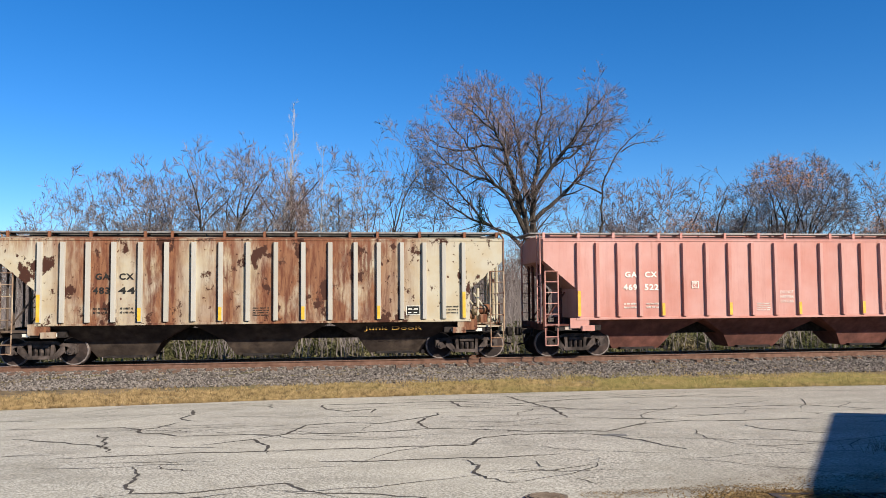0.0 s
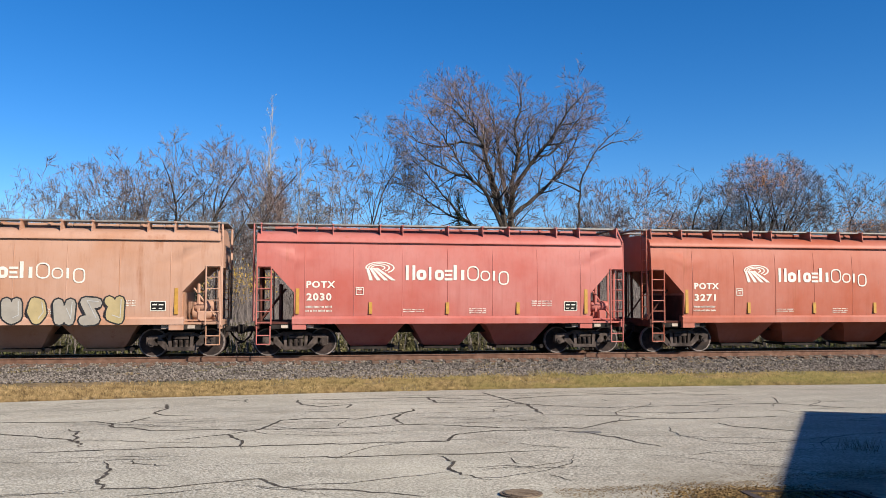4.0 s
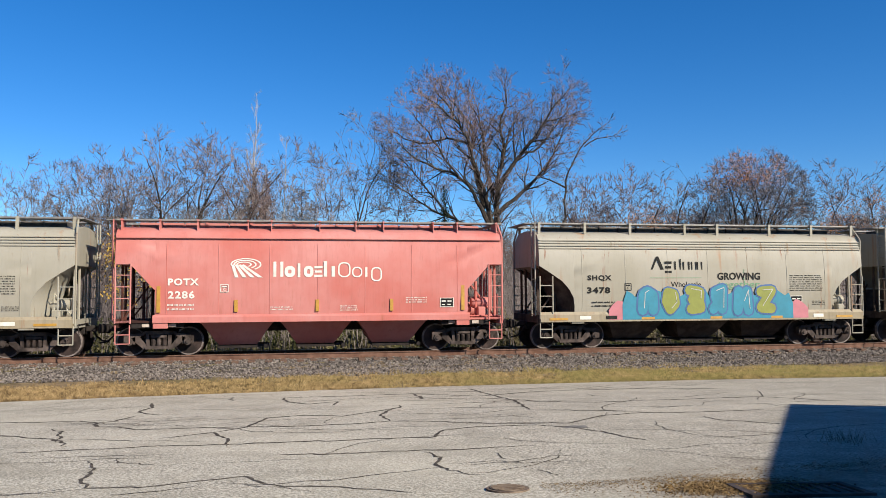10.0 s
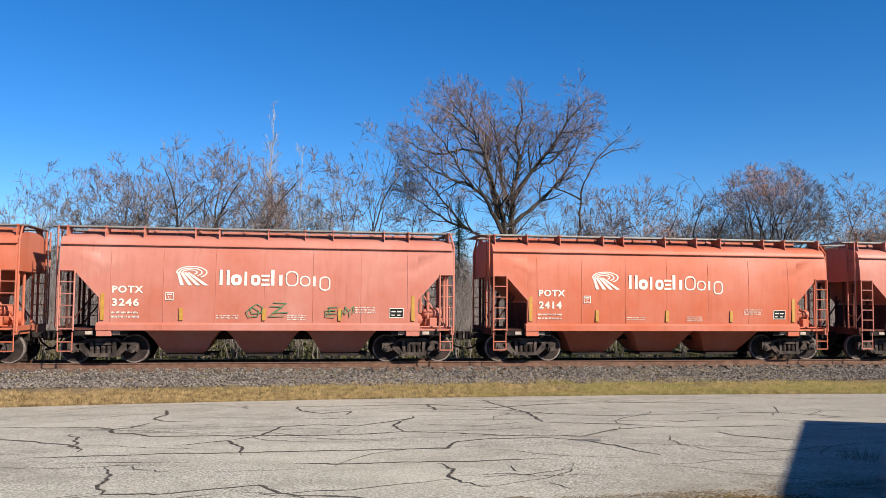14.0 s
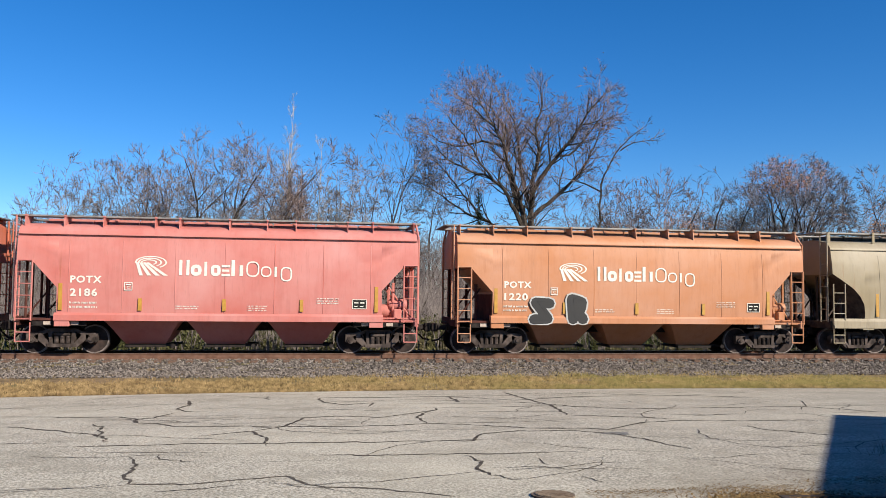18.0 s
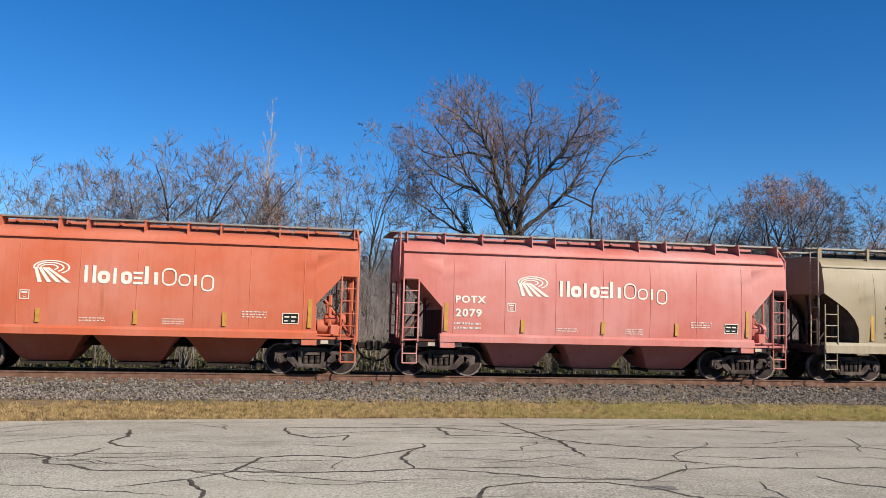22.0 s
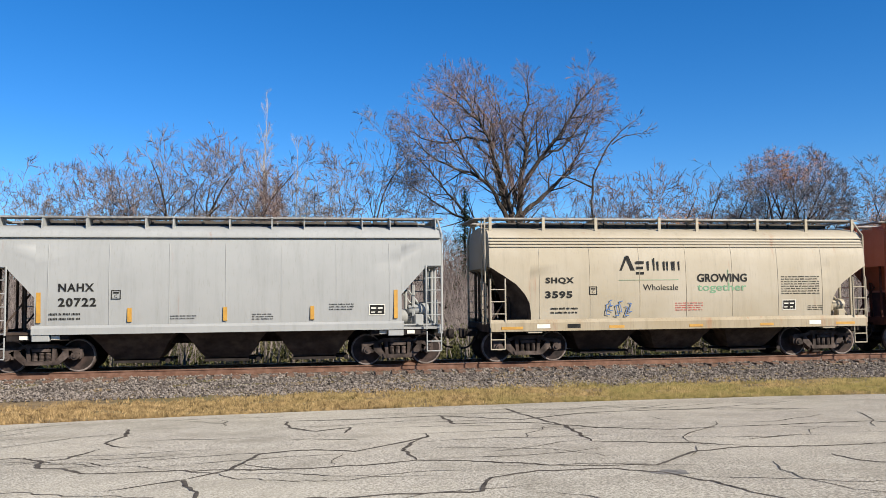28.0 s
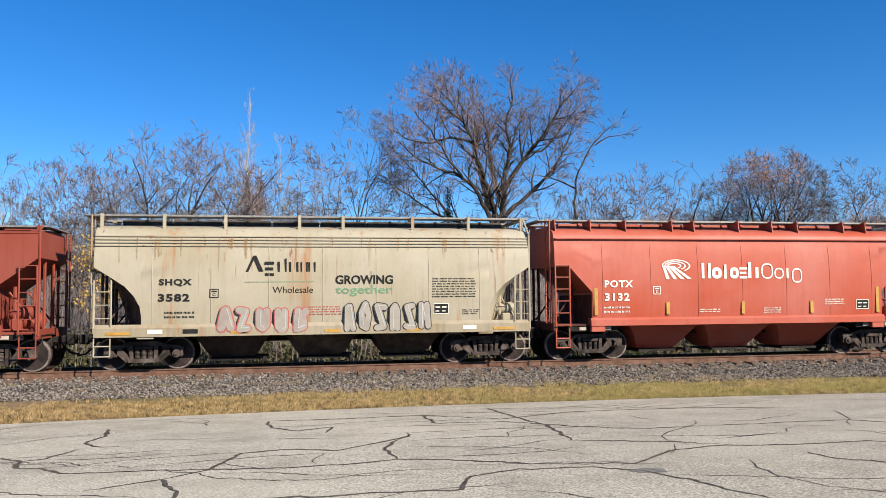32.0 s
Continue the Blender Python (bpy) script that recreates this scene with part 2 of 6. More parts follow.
M_REDTXT = grainy("red lettering", (0.302, 0.036, 0.029), (0.360, 0.065, 0.050), 6, 0.6, bump_s=0)
M_YELLOW = grainy("yellow reflective tape", (0.446, 0.259, 0.014), (0.518, 0.346, 0.036), 7, 0.45, bump_s=0)
M_AMBER = grainy("dirty amber reflective tape", (0.302, 0.158, 0.022), (0.396, 0.216, 0.029), 7, 0.5, bump_s=0)


def spray(name, c):
    return grainy(name, c, tuple(x * 0.8 for x in c), 3, 0.6, bump_s=0)


SPRAY = {k: spray(k + " spray paint", c) for k, c in {
    "black": (0.007, 0.007, 0.008), "smoke": (0.05, 0.05, 0.052), "navy": (0.012, 0.020, 0.045), "white": (0.36, 0.36, 0.35), "mint": (0.19, 0.22, 0.15), "teal": (0.12, 0.25, 0.21), "cyan": (0.010, 0.170, 0.250),
    "sky": (0.180, 0.348, 0.408), "lilac": (0.360, 0.264, 0.300), "yellow": (0.432, 0.330, 0.036), "olive": (0.180, 0.198, 0.030), "pink": (0.396, 0.132, 0.156),
    "blue": (0.030, 0.084, 0.216), "green": (0.060, 0.156, 0.060), "sand": (0.33, 0.26, 0.13), "pale": (0.26, 0.235, 0.2), "blush": (0.255, 0.215, 0.185), "rose": (0.330, 0.078, 0.066)}.items()}
M_RAIL = grainy("rusty rail steel", (0.088, 0.045, 0.030), (0.160, 0.092, 0.066), 5, 0.75, 0.1)
M_TIE = grainy("weathered creosote timber", (0.068, 0.042, 0.031), (0.165, 0.108, 0.080), 7, 0.95, stretch=(6, 1, 6))
M_BARK = grainy("grey brown bark", (0.025, 0.020, 0.016), (0.072, 0.058, 0.048), 5, 0.95, bump_s=0.5)
M_TWIG = grainy("bare twigs", (0.075, 0.063, 0.061), (0.215, 0.184, 0.174), 1.2, 0.95, bump_s=0)
M_TWIG_RED = grainy("reddish budding twigs", (0.085, 0.063, 0.058), (0.225, 0.165, 0.147), 1.2, 0.95, bump_s=0)
M_TWIG_PALE = grainy("pale birch twigs", (0.220, 0.195, 0.170), (0.360, 0.325, 0.290), 1.2, 0.95, bump_s=0)
M_DRYLEAF = grainy("dry brown leaves", (0.19, 0.080, 0.035), (0.34, 0.16, 0.065), 3, 0.9, bump_s=0)
M_AUTUMN = grainy("yellow autumn leaves", (0.216, 0.137, 0.029), (0.331, 0.223, 0.058), 2, 0.9, bump_s=0)
M_PINE = grainy("dark conifer needles", (0.011, 0.020, 0.010), (0.032, 0.047, 0.022), 2, 0.9, bump_s=0)
M_WEED = grainy("green weeds", (0.030, 0.038, 0.014), (0.095, 0.095, 0.036), 0.8, 0.9, bump_s=0, c3=(0.125, 0.098, 0.058), scale3=0.35)


def turf(name, straw, brown, green):
    """Winter grass: straw and brown tufts, greener in broad patches and towards +x."""
    m, n, l, b = mat_base(name, 0.95)
    v = coords(n, l, spread=False)
    col = mix(n, l, ramp(n, l, noise_tex(n, l, v, 5.5, 4, 0.7), 0.36, 0.64), brown, straw)
    xyz = n.new("ShaderNodeSeparateXYZ")
    l.new(v, xyz.inputs[0])
    patch = times(n, l, ramp(n, l, noise_tex(n, l, v, 0.55, 4), 0.3, 0.6), ramp(n, l, xyz.outputs["X"], -4.0, 9.0))
    col = mix(n, l, times(n, l, patch, 0.6), col, green)
    l.new(col, b.inputs["Base Color"])
    return m


M_GRASS = turf("dry lawn grass", (0.37, 0.26, 0.125), (0.085, 0.055, 0.026), (0.135, 0.135, 0.038))


# ---- mesh helpers ----
def box(bm, x0, x1, y0, y1, z0, z1):
    vs = [bm.verts.new((x, y, z)) for z in (z0, z1) for y in (y0, y1) for x in (x0, x1)]
    for f in ((0, 2, 3, 1), (4, 5, 7, 6), (0, 1, 5, 4), (2, 6, 7, 3), (0, 4, 6, 2), (1, 3, 7, 5)):
        bm.faces.new([vs[i] for i in f])


def tube(bm, a, b, r, r2=None, sides=6, cap=True):
    a, b = Vector(a), Vector(b)
    d = (b - a)
    if d.length < 1e-6:
        return
    d.normalize()
    u = d.orthogonal().normalized()
    w = d.cross(u)
    r2 = r if r2 is None else r2
    r1 = [(u * math.cos(2 * math.pi * i / sides) + w * math.sin(2 * math.pi * i / sides)) for i in range(sides)]
    va = [bm.verts.new(a + k * r) for k in r1]
    vb = [bm.verts.new(b + k * r2) for k in r1]
    for i in range(sides):
        bm.faces.new((va[i], va[(i + 1) % sides], vb[(i + 1) % sides], vb[i]))
    if cap:
        bm.faces.new(va[::-1])
        bm.faces.new(vb)


def bars(*segs, r=0.02, sides=6):
    bm = bmesh.new()
    for a, b in segs:
        tube(bm, a, b, r, sides=sides)
    return bm


def boxes(*bs, bevel=0.0):
    bm = bmesh.new()
    for b in bs:
        box(bm, *b)
    if bevel:
        bmesh.ops.bevel(bm, geom=bm.edges[:], offset=bevel, segments=1, affect="EDGES")
    return bm


def plate(bm, pts, y0, y1):
    """A polygon in x and z, as thick as y0 to y1."""
    a = [bm.verts.new((x, y0, z)) for x, z in pts]
    b = [bm.verts.new((x, y1, z)) for x, z in pts]
    bm.faces.new(a)
    bm.faces.new(b[::-1])
    for i in range(len(pts)):
        j = (i + 1) % len(pts)
        bm.faces.new((a[j], a[i], b[i], b[j]))


def lathe(bm, prof, sides, axis_y=True):
    """Rings of (radius, y) round the y axis."""
    rings = []
    for r, y in prof:
        rings.append([bm.verts.new((r * math.cos(2 * math.pi * i / sides), y, r * math.sin(2 * math.pi * i / sides))) for i in range(sides)])
    for a, b in zip(rings, rings[1:]):
        for i in range(sides):
            bm.faces.new((a[i], a[(i + 1) % sides], b[(i + 1) % sides], b[i]))
    bm.faces.new(rings[0])
    bm.faces.new(rings[-1][::-1])


def mesh_of(bm, name, smooth=False):
    bmesh.ops.recalc_face_normals(bm, faces=bm.faces[:])
    me = bpy.data.meshes.new(name)
    bm.to_mesh(me)
    bm.free()
    if smooth:
        me.shade_smooth()
        me.set_sharp_from_angle(angle=radians(38))
    me.materials.append(None)
    return me


STORE = {}


def kept(key, make, smooth=False):
    """A mesh that is made once and shared by all parts with this key."""
    if key not in STORE:
        STORE[key] = mesh_of(make(), key if isinstance(key, str) else "_".join(str(k) for k in key), smooth)
    return STORE[key]


def part(name, me, material, parent, label="", place=None, smooth=False):
    """One mesh object under a thing or under a part."""
    if isinstance(me, bmesh.types.BMesh):
        me = mesh_of(me, name, smooth)
    ob = new(name, me)
    if not me.materials:
        me.materials.append(None)
    ob.material_slots[0].link = "OBJECT"
    ob.material_slots[0].material = material
    ob.parent = parent
    if place is not None:
        ob.matrix_local = place
    if label:
        ob["label"] = label
    return ob


def thing(name, label, category, group="", kind="", at=None):
    ob = new(name)
    ob.empty_display_size = 0.2
    if at is not None:
        ob.matrix_world = at
    return tagged(ob, label, category, group, kind)


def solid(name, bm, material, label, category="", kind="", group="", smooth=False):
    me = mesh_of(bm, name, smooth)
    ob = new(name, me)
    me.materials[0] = material
    return tagged(ob, label, category, group, kind)


# ---- lettering ----
TEXTS = {}


def text_mesh(s, bold=0.0):
    if (s, bold) not in TEXTS:
        cu = bpy.data.curves.new("lettering", "FONT")
        cu.body, cu.resolution_u, cu.offset, cu.space_character = s, 3, bold, 1.16 if 0.03 < bold < 0.05 and s != "GROWING" else 1.0
        ob = bpy.data.objects.new("lettering", cu)
        scene.collection.objects.link(ob)
        me = bpy.data.meshes.new_from_object(ob.evaluated_get(bpy.context.evaluated_depsgraph_get()))
        bpy.data.objects.remove(ob)
        co = np.array([v.co[:2] for v in me.vertices])
        TEXTS[s, bold] = (co, [tuple(p.vertices) for p in me.polygons])
        bpy.data.meshes.remove(me)
    return TEXTS[s, bold]


def skin(y, z):
    """Flat marks given a y beyond 1.6 lie close on the curved side."""
    return -(float(np.interp(z, (1.0, 1.3, 2.0, 2.7, 3.3), (1.525, 1.565, 1.61, 1.605, 1.57))) + (-y - 1.60) * 0.2) if y < -1.6 else y


def letters(parent, name, s, x0, x1, z0, z1, material, y, bold=0.0):
    """Flat lettering fitted into a box on the car's near side."""
    co, faces = text_mesh(s, bold or (0.032 if name in ("reporting_mark", "car_number") else 0.0))
    lo, hi = co.min(0), co.max(0)
    q = (co - lo) / (hi - lo)
    me = bpy.data.meshes.new(name)
    me.from_pydata([(x0 + (x1 - x0) * a, skin(y, z0 + (z1 - z0) * b), z0 + (z1 - z0) * b) for a, b in q], [], faces)
    return part(name, me, material, parent)


def bar_rows(bm, x0, x1, z0, z1, rows, y, rnd, fill=0.55):
    """Rows of small words, as bars."""
    h = (z1 - z0) / rows
    for i in range(rows):
        x = x0
        z = z1 - h * (i + 1)
        while x < x1 - 0.03:
            for j in range(rnd.randint(2, 6)):
                if x < x1 - 0.02:
                    quad(bm, x, x + 0.024, z + h * 0.25, z + h * (0.2 + fill * rnd.uniform(0.75, 1.0)), y)
                x += 0.038
            x += 0.03


def quad(bm, x0, x1, z0, z1, y):
    bm.faces.new([bm.verts.new((x, skin(y, z), z)) for x, z in ((x0, z0), (x1, z0), (x1, z1), (x0, z1))])


def ring_quad(bm, x0, x1, z0, z1, y, w):
    quad(bm, x0, x1, z0, z0 + w, y)
    quad(bm, x0, x1, z1 - w, z1, y)
    quad(bm, x0, x0 + w, z0 + w, z1 - w, y)
    quad(bm, x1 - w, x1, z0 + w, z1 - w, y)


# ---- ground ----
def profile_z(x, y):
    """Height of the ground sheet."""
    e = pave_edge(x)
    if y < e:
        return pave_z(x, y) - 0.03
    edge = pave_z(x, e)
    pts = [(e, edge - 0.03), (e + 0.35, edge + 0.0), (25.6, -1.20), (26.2, -1.17), (27.3, ZR - 0.275), (27.75, ZR - 0.21), (30.3, ZR - 0.2), (31.6, -1.35), (34.0, -1.5), (45.0, -1.5), (6000, -1.5)]
    return float(np.interp(y, [p[0] for p in pts], [p[1] for p in pts]))


M_GROUND = grainy("dry soil and turf", (0.079, 0.058, 0.036), (0.202, 0.148, 0.083), 3.5, 0.95, bump_s=0.6, c3=(0.094, 0.086, 0.036), scale3=0.5, spread=False)
M_ASPHALT = None


def ground_sheet():
    xs = [-3000, -600, -150, -60] + [-40 + 1.0 * i for i in range(91)] + [70, 150, 600, 3000]
    ys = [-3000, -300, -60, -20, -5, 0, 5, 10, 15, 18] + [19 + 0.25 * i for i in range(54)] + [33, 34, 36, 40, 50, 70, 120, 400, 1500, 4500]
    bm = bmesh.new()
    rnd = random.Random(5)
    grid = [[bm.verts.new((x, y, profile_z(max(-60, min(90, x)), max(-60, y)) + (rnd.uniform(-0.02, 0.02) if 23 < y < 45 else 0))) for x in xs] for y in ys]
    for a, b in zip(grid, grid[1:]):
        for i in range(len(xs) - 1):
            bm.faces.new((a[i], a[i + 1], b[i + 1], b[i]))
    solid("ground", bm, M_GROUND, "dry turf and soil beside the railway", "ground", "structure", smooth=True)


ground_sheet()


def pavement():
    """A worn slab of old asphalt, with a ragged far edge."""
    m, n, l, b = mat_base("sun-bleached old asphalt", 0.9)
    v = coords(n, l, spread=False)
    fine = noise_tex(n, l, v, 38, 3, 0.7)
    mid = noise_tex(n, l, v, 1.1, 6, 0.65)
    big = noise_tex(n, l, v, 0.16, 4)
    vo = n.new("ShaderNodeTexVoronoi")
    vo.inputs["Scale"].default_value = 55
    l.new(v, vo.inputs["Vector"])
    col = mix(n, l, ramp(n, l, fine, 0.38, 0.62), (0.160, 0.146, 0.116), (0.560, 0.520, 0.432))
    col = mix(n, l, times(n, l, ramp(n, l, mid, 0.45, 0.72), 0.65), col, (0.210, 0.191, 0.147))
    col = mix(n, l, times(n, l, ramp(n, l, big, 0.45, 0.65), 0.45), col, (0.498, 0.460, 0.367))
    xyz = n.new("ShaderNodeSeparateXYZ")      # greyer and darker towards the drain's side of the lot
    l.new(v, xyz.inputs[0])
    dirt = times(n, l, ramp(n, l, xyz.outputs["X"], 1.0, 9.0), ramp(n, l, noise_tex(n, l, v, 0.5, 5, 0.7), 0.25, 0.6))
    col = mix(n, l, times(n, l, dirt, 0.42), col, (0.20, 0.178, 0.150))
    soil = times(n, l, times(n, l, ramp(n, l, xyz.outputs["X"], 2.2, 4.6), ramp(n, l, xyz.outputs["Y"], 9.0, 6.6)), ramp(n, l, noise_tex(n, l, v, 1.4, 5, 0.7), 0.3, 0.6))
    col = mix(n, l, times(n, l, soil, 0.8), col, (0.105, 0.080, 0.056))      # soil washed up round the drain, also deepening the building's shadow in colour
    l.new(col, b.inputs["Base Color"])
    bump(n, l, b, vo.outputs["Distance"], 0.35, 0.008)
    rnd = random.Random(8)
    bm = bmesh.new()
    xs = [-60, -30] + [-20 + 0.4 * i for i in range(126)] + [45, 60]
    near, far, low = [], [], []
    for x in xs:
        e = pave_edge(x) + 0.10 * noise.noise(Vector((x * 0.9, 3, 1))) + 0.05 * noise.noise(Vector((x * 4, 7, 1)))
        near.append(bm.verts.new((x, -40, pave_z(x, -40))))
        far.append(bm.verts.new((x, e, pave_z(x, e))))
        low.append(bm.verts.new((x, e + 0.02, pave_z(x, e) - 0.06)))
    for i in range(len(xs) - 1):
        bm.faces.new((near[i], near[i + 1], far[i + 1], far[i]))
        bm.faces.new((far[i], far[i + 1], low[i + 1], low[i]))
    solid("pavement", bm, m, "cracked sun-bleached asphalt lot", "pavement", "structure")
    return m


M_ASPHALT = pavement()
M_CRACK = grainy("dirt-filled crack", (0.040, 0.034, 0.029), (0.120, 0.104, 0.086), 9, 0.95, bump_s=0)
crack_rnd = random.Random(21)
crack_bm = bmesh.new()


def crack(*pts, width=0.018):
    """A jagged crack along a few turning points, dirt-filled and of uneven width."""
    line = []
    for (x0, y0), (x1, y1) in zip(pts, pts[1:]):
        n = max(2, int(math.hypot(x1 - x0, y1 - y0) / 0.09))
        for i in range(n):
            t = i / n
            x, y = x0 + (x1 - x0) * t, y0 + (y1 - y0) * t
            d = 0.07 * noise.noise(Vector((x * 2.1, y * 2.1, 4))) + 0.035 * noise.noise(Vector((x * 7, y * 7, 2))) + crack_rnd.uniform(-0.012, 0.012)
            line.append((x + d, y + d * 1.4))
    line.append(pts[-1])
    prev = None
    for i, (x, y) in enumerate(line):
        a, b = line[max(0, i - 1)], line[min(len(line) - 1, i + 1)]
        dx, dy = b[0] - a[0], b[1] - a[1]
        q = math.hypot(dx, dy) or 1
        w = width * (0.55 + 0.8 * abs(noise.noise(Vector((x * 1.7, y * 1.7, 9)))) + crack_rnd.uniform(0, 0.5)) * min(1, 0.25 + min(i, len(line) - 1 - i) * 0.12)
        w *= 1.0 + max(0.0, y - 8) * 0.09
        nx, ny = -dy / q * w, dx / q * w
        z = pave_z(x, y) + 0.004
        cur = (crack_bm.verts.new((x + nx, y + ny, z)), crack_bm.verts.new((x - nx, y - ny, z)))
        if prev:
            crack_bm.faces.new((prev[0], prev[1], cur[1], cur[0]))
        prev = cur


crack((-2.91, 19.59), (-2.65, 18.16), (-2.76, 17.29), (-2.64, 16.71), (-2.34, 16.37), (-1.90, 16.14))
crack((-3.30, 14.77), (-2.84, 15.08), (-2.62, 16.19))
crack((-5.43, 15.80), (-4.39, 15.45), (-3.45, 15.44), (-3.11, 14.93), (-2.91, 14.29), (-2.19, 13.57), (-0.54, 13.28), (-0.22, 14.79), (0.47, 14.96), (1.04, 14.60), (1.72, 15.38), (2.23, 16.05), (2.25, 16.62))
crack((-1.72, 12.06), (-1.00, 12.64), (-0.75, 11.84), (-0.68, 10.87))
crack((-1.00, 12.64), (-0.54, 13.28), (0.41, 13.07), (1.30, 13.22), (1.70, 13.41), (2.60, 12.92), (3.35, 12.31), (4.25, 12.10), (5.14, 13.00), (5.92, 13.22), (6.90, 12.99), (7.90, 12.96), (8.22, 12.68))
crack((1.70, 13.41), (1.67, 14.45), (1.87, 15.34), (2.09, 15.81))
crack((-0.03, 19.99), (0.11, 18.45), (0.55, 17.67), (1.17, 18.17), (0.99, 17.09))
crack((0.19, 16.56), (1.14, 16.04))
crack((3.09, 19.99), (3.06, 18.77), (3.01, 18.05), (4.23, 17.90), (5.08, 16.51), (5.97, 15.68), (7.14, 15.68))
crack((4.76, 21.42), (4.69, 18.73), (4.72, 16.92), (4.36, 14.49))
crack((-0.04, 19.99), (1.95, 19.87), (3.05, 20.00), (4.36, 18.43), (5.98, 19.42), (8.80, 19.32), (10.13, 18.50))
crack((4.36, 14.49), (5.34, 14.02), (6.05, 13.30))
crack((6.48, 12.20), (6.43, 11.77), (6.81, 11.19), (7.16, 10.66))
crack((-4.77, 13.90), (-3.71, 13.09), (-3.02, 12.34), (-2.73, 11.62))
crack((-3.53, 14.24), (-3.19, 13.13), (-3.02, 12.20))
crack((-3.29, 11.15), (-2.48, 11.14), (-1.59, 11.19), (-0.23, 11.08), (1.09, 11.04), (1.98, 10.97), (2.25, 11.76), (2.86, 12.09), (3.69, 11.98), (4.04, 11.50), (4.25, 10.74), (4.42, 9.72))
crack((-0.20, 9.86), (0.97, 9.81), (2.02, 9.69), (2.99, 9.70))
crack((-2.19, 9.99), (-1.96, 9.42), (-1.89, 8.64), (-1.74, 8.19), (-1.28, 8.03), (-0.80, 8.22), (-0.38, 8.34), (0.05, 7.77), (0.35, 7.62), (0.73, 7.37), (1.09, 7.08))
crack((-1.83, 10.20), (-1.79, 9.82), (-1.35, 9.50))
crack((1.60, 9.58), (1.71, 9.09), (1.54, 8.50), (1.58, 8.12), (1.85, 7.82))
crack((2.37, 9.18), (2.35, 8.74))
crack((2.44, 7.95), (2.55, 7.58))
crack((-1.47, 7.69), (-1.10, 7.79), (-0.77, 7.96))
crack((5.98, 10.23), (6.33, 9.90))
crack((7.14, 15.68), (9.56, 15.68), (10.35, 14.03))

for i in range(120):      # hairline cracks between the long ones
    cx, cy = crack_rnd.uniform(-7, 13), crack_rnd.uniform(6, 21.5)
    run = [(cx, cy)]
    a = crack_rnd.choice((0.1, 0.2, -0.1, 2.9, 1.4)) + crack_rnd.uniform(-0.3, 0.3)
    for j in range(crack_rnd.randint(2, 5)):
        a += crack_rnd.uniform(-0.5, 0.5)
        cx, cy = cx + 0.6 * math.cos(a), cy + 0.6 * math.sin(a)
        if cy < 21.5:
            run.append((cx, cy))
    if len(run) > 1:
        crack(*run, width=0.007)
solid("crack", crack_bm, M_CRACK, "dark dirt-filled cracks in the asphalt", "crack", "stuff")


def stain(cx, cy, r, seed):
    bm = bmesh.new()
    pts = []
    for i in range(28):
        a = 2 * math.pi * i / 28
        k = r * (0.75 + 0.5 * noise.noise(Vector((math.cos(a) * 1.5, math.sin(a) * 1.5, seed))))
        x, y = cx + 1.5 * k * math.cos(a), cy + k * math.sin(a)
        pts.append(bm.verts.new((x, y, pave_z(x, y) + 0.003)))
    bm.faces.new(pts)
    return bm


M_STAIN = grainy("oily stain on asphalt", (0.094, 0.090, 0.083), (0.238, 0.227, 0.209), 6, 0.85, bump_s=0, spread=False)
solid("stain", stain(4.13, 11.56, 0.20, 3), M_STAIN, "dark oily stain on the asphalt", "stain", "stuff")


M_LID = grainy("worn rusty iron", (0.075, 0.052, 0.038), (0.19, 0.15, 0.115), 9, 0.85)


def manhole(x, y):
    t = thing("manhole_cover", "rusty round iron manhole cover in the asphalt", "manhole cover", at=pose(x, y, pave_z(x, y) + 0.004, -3.4))
    bm = bmesh.new()
    tube(bm, (0, 0, -0.02), (0, 0, 0.01), 0.185, sides=32)
    part("frame", bm, M_LID, t)
    bm = bmesh.new()
    tube(bm, (0, 0, 0.0), (0, 0, 0.016), 0.155, sides=32)
    lid = part("lid", bm, M_LID, t, "rust-brown cast lid")
    for i in range(-4, 5):
        w = math.sqrt(max(0.0, 0.145 ** 2 - (i * 0.033) ** 2))
        part("rib", boxes((-w, w, i * 0.033 - 0.008, i * 0.033 + 0.008, 0.014, 0.022)), M_LID, lid)


manhole(1.90, 7.0)


def drain(x, y):
    t = thing("storm_drain", "concrete-framed iron storm drain grate in the shade", "drain", at=pose(x, y, pave_z(x, y) + 0.005, -3.4, 0, -8))
    part("frame", boxes((-0.5, 0.5, -0.28, -0.22, -0.02, 0.02), (-0.5, 0.5, 0.22, 0.28, -0.02, 0.02), (-0.5, -0.44, -0.22, 0.22, -0.02, 0.02), (0.44, 0.5, -0.22, 0.22, -0.02, 0.02)), M_CAST, t)
    for i in range(9):
        part("grate_bar", kept("grate_bar", lambda: boxes((-0.018, 0.018, -0.22, 0.22, -0.015, 0.012))), M_CAST, t, place=pose(-0.4 + 0.1 * i, 0, 0))
    # flat sheet in the dark crack colour, for the shaded hollow below
    part("sump", boxes((-0.44, 0.44, -0.22, 0.22, -0.004, -0.0005)), M_CRACK, t, "dark sheet standing for the shaded opening under the grate")


drain(4.15, 6.25)


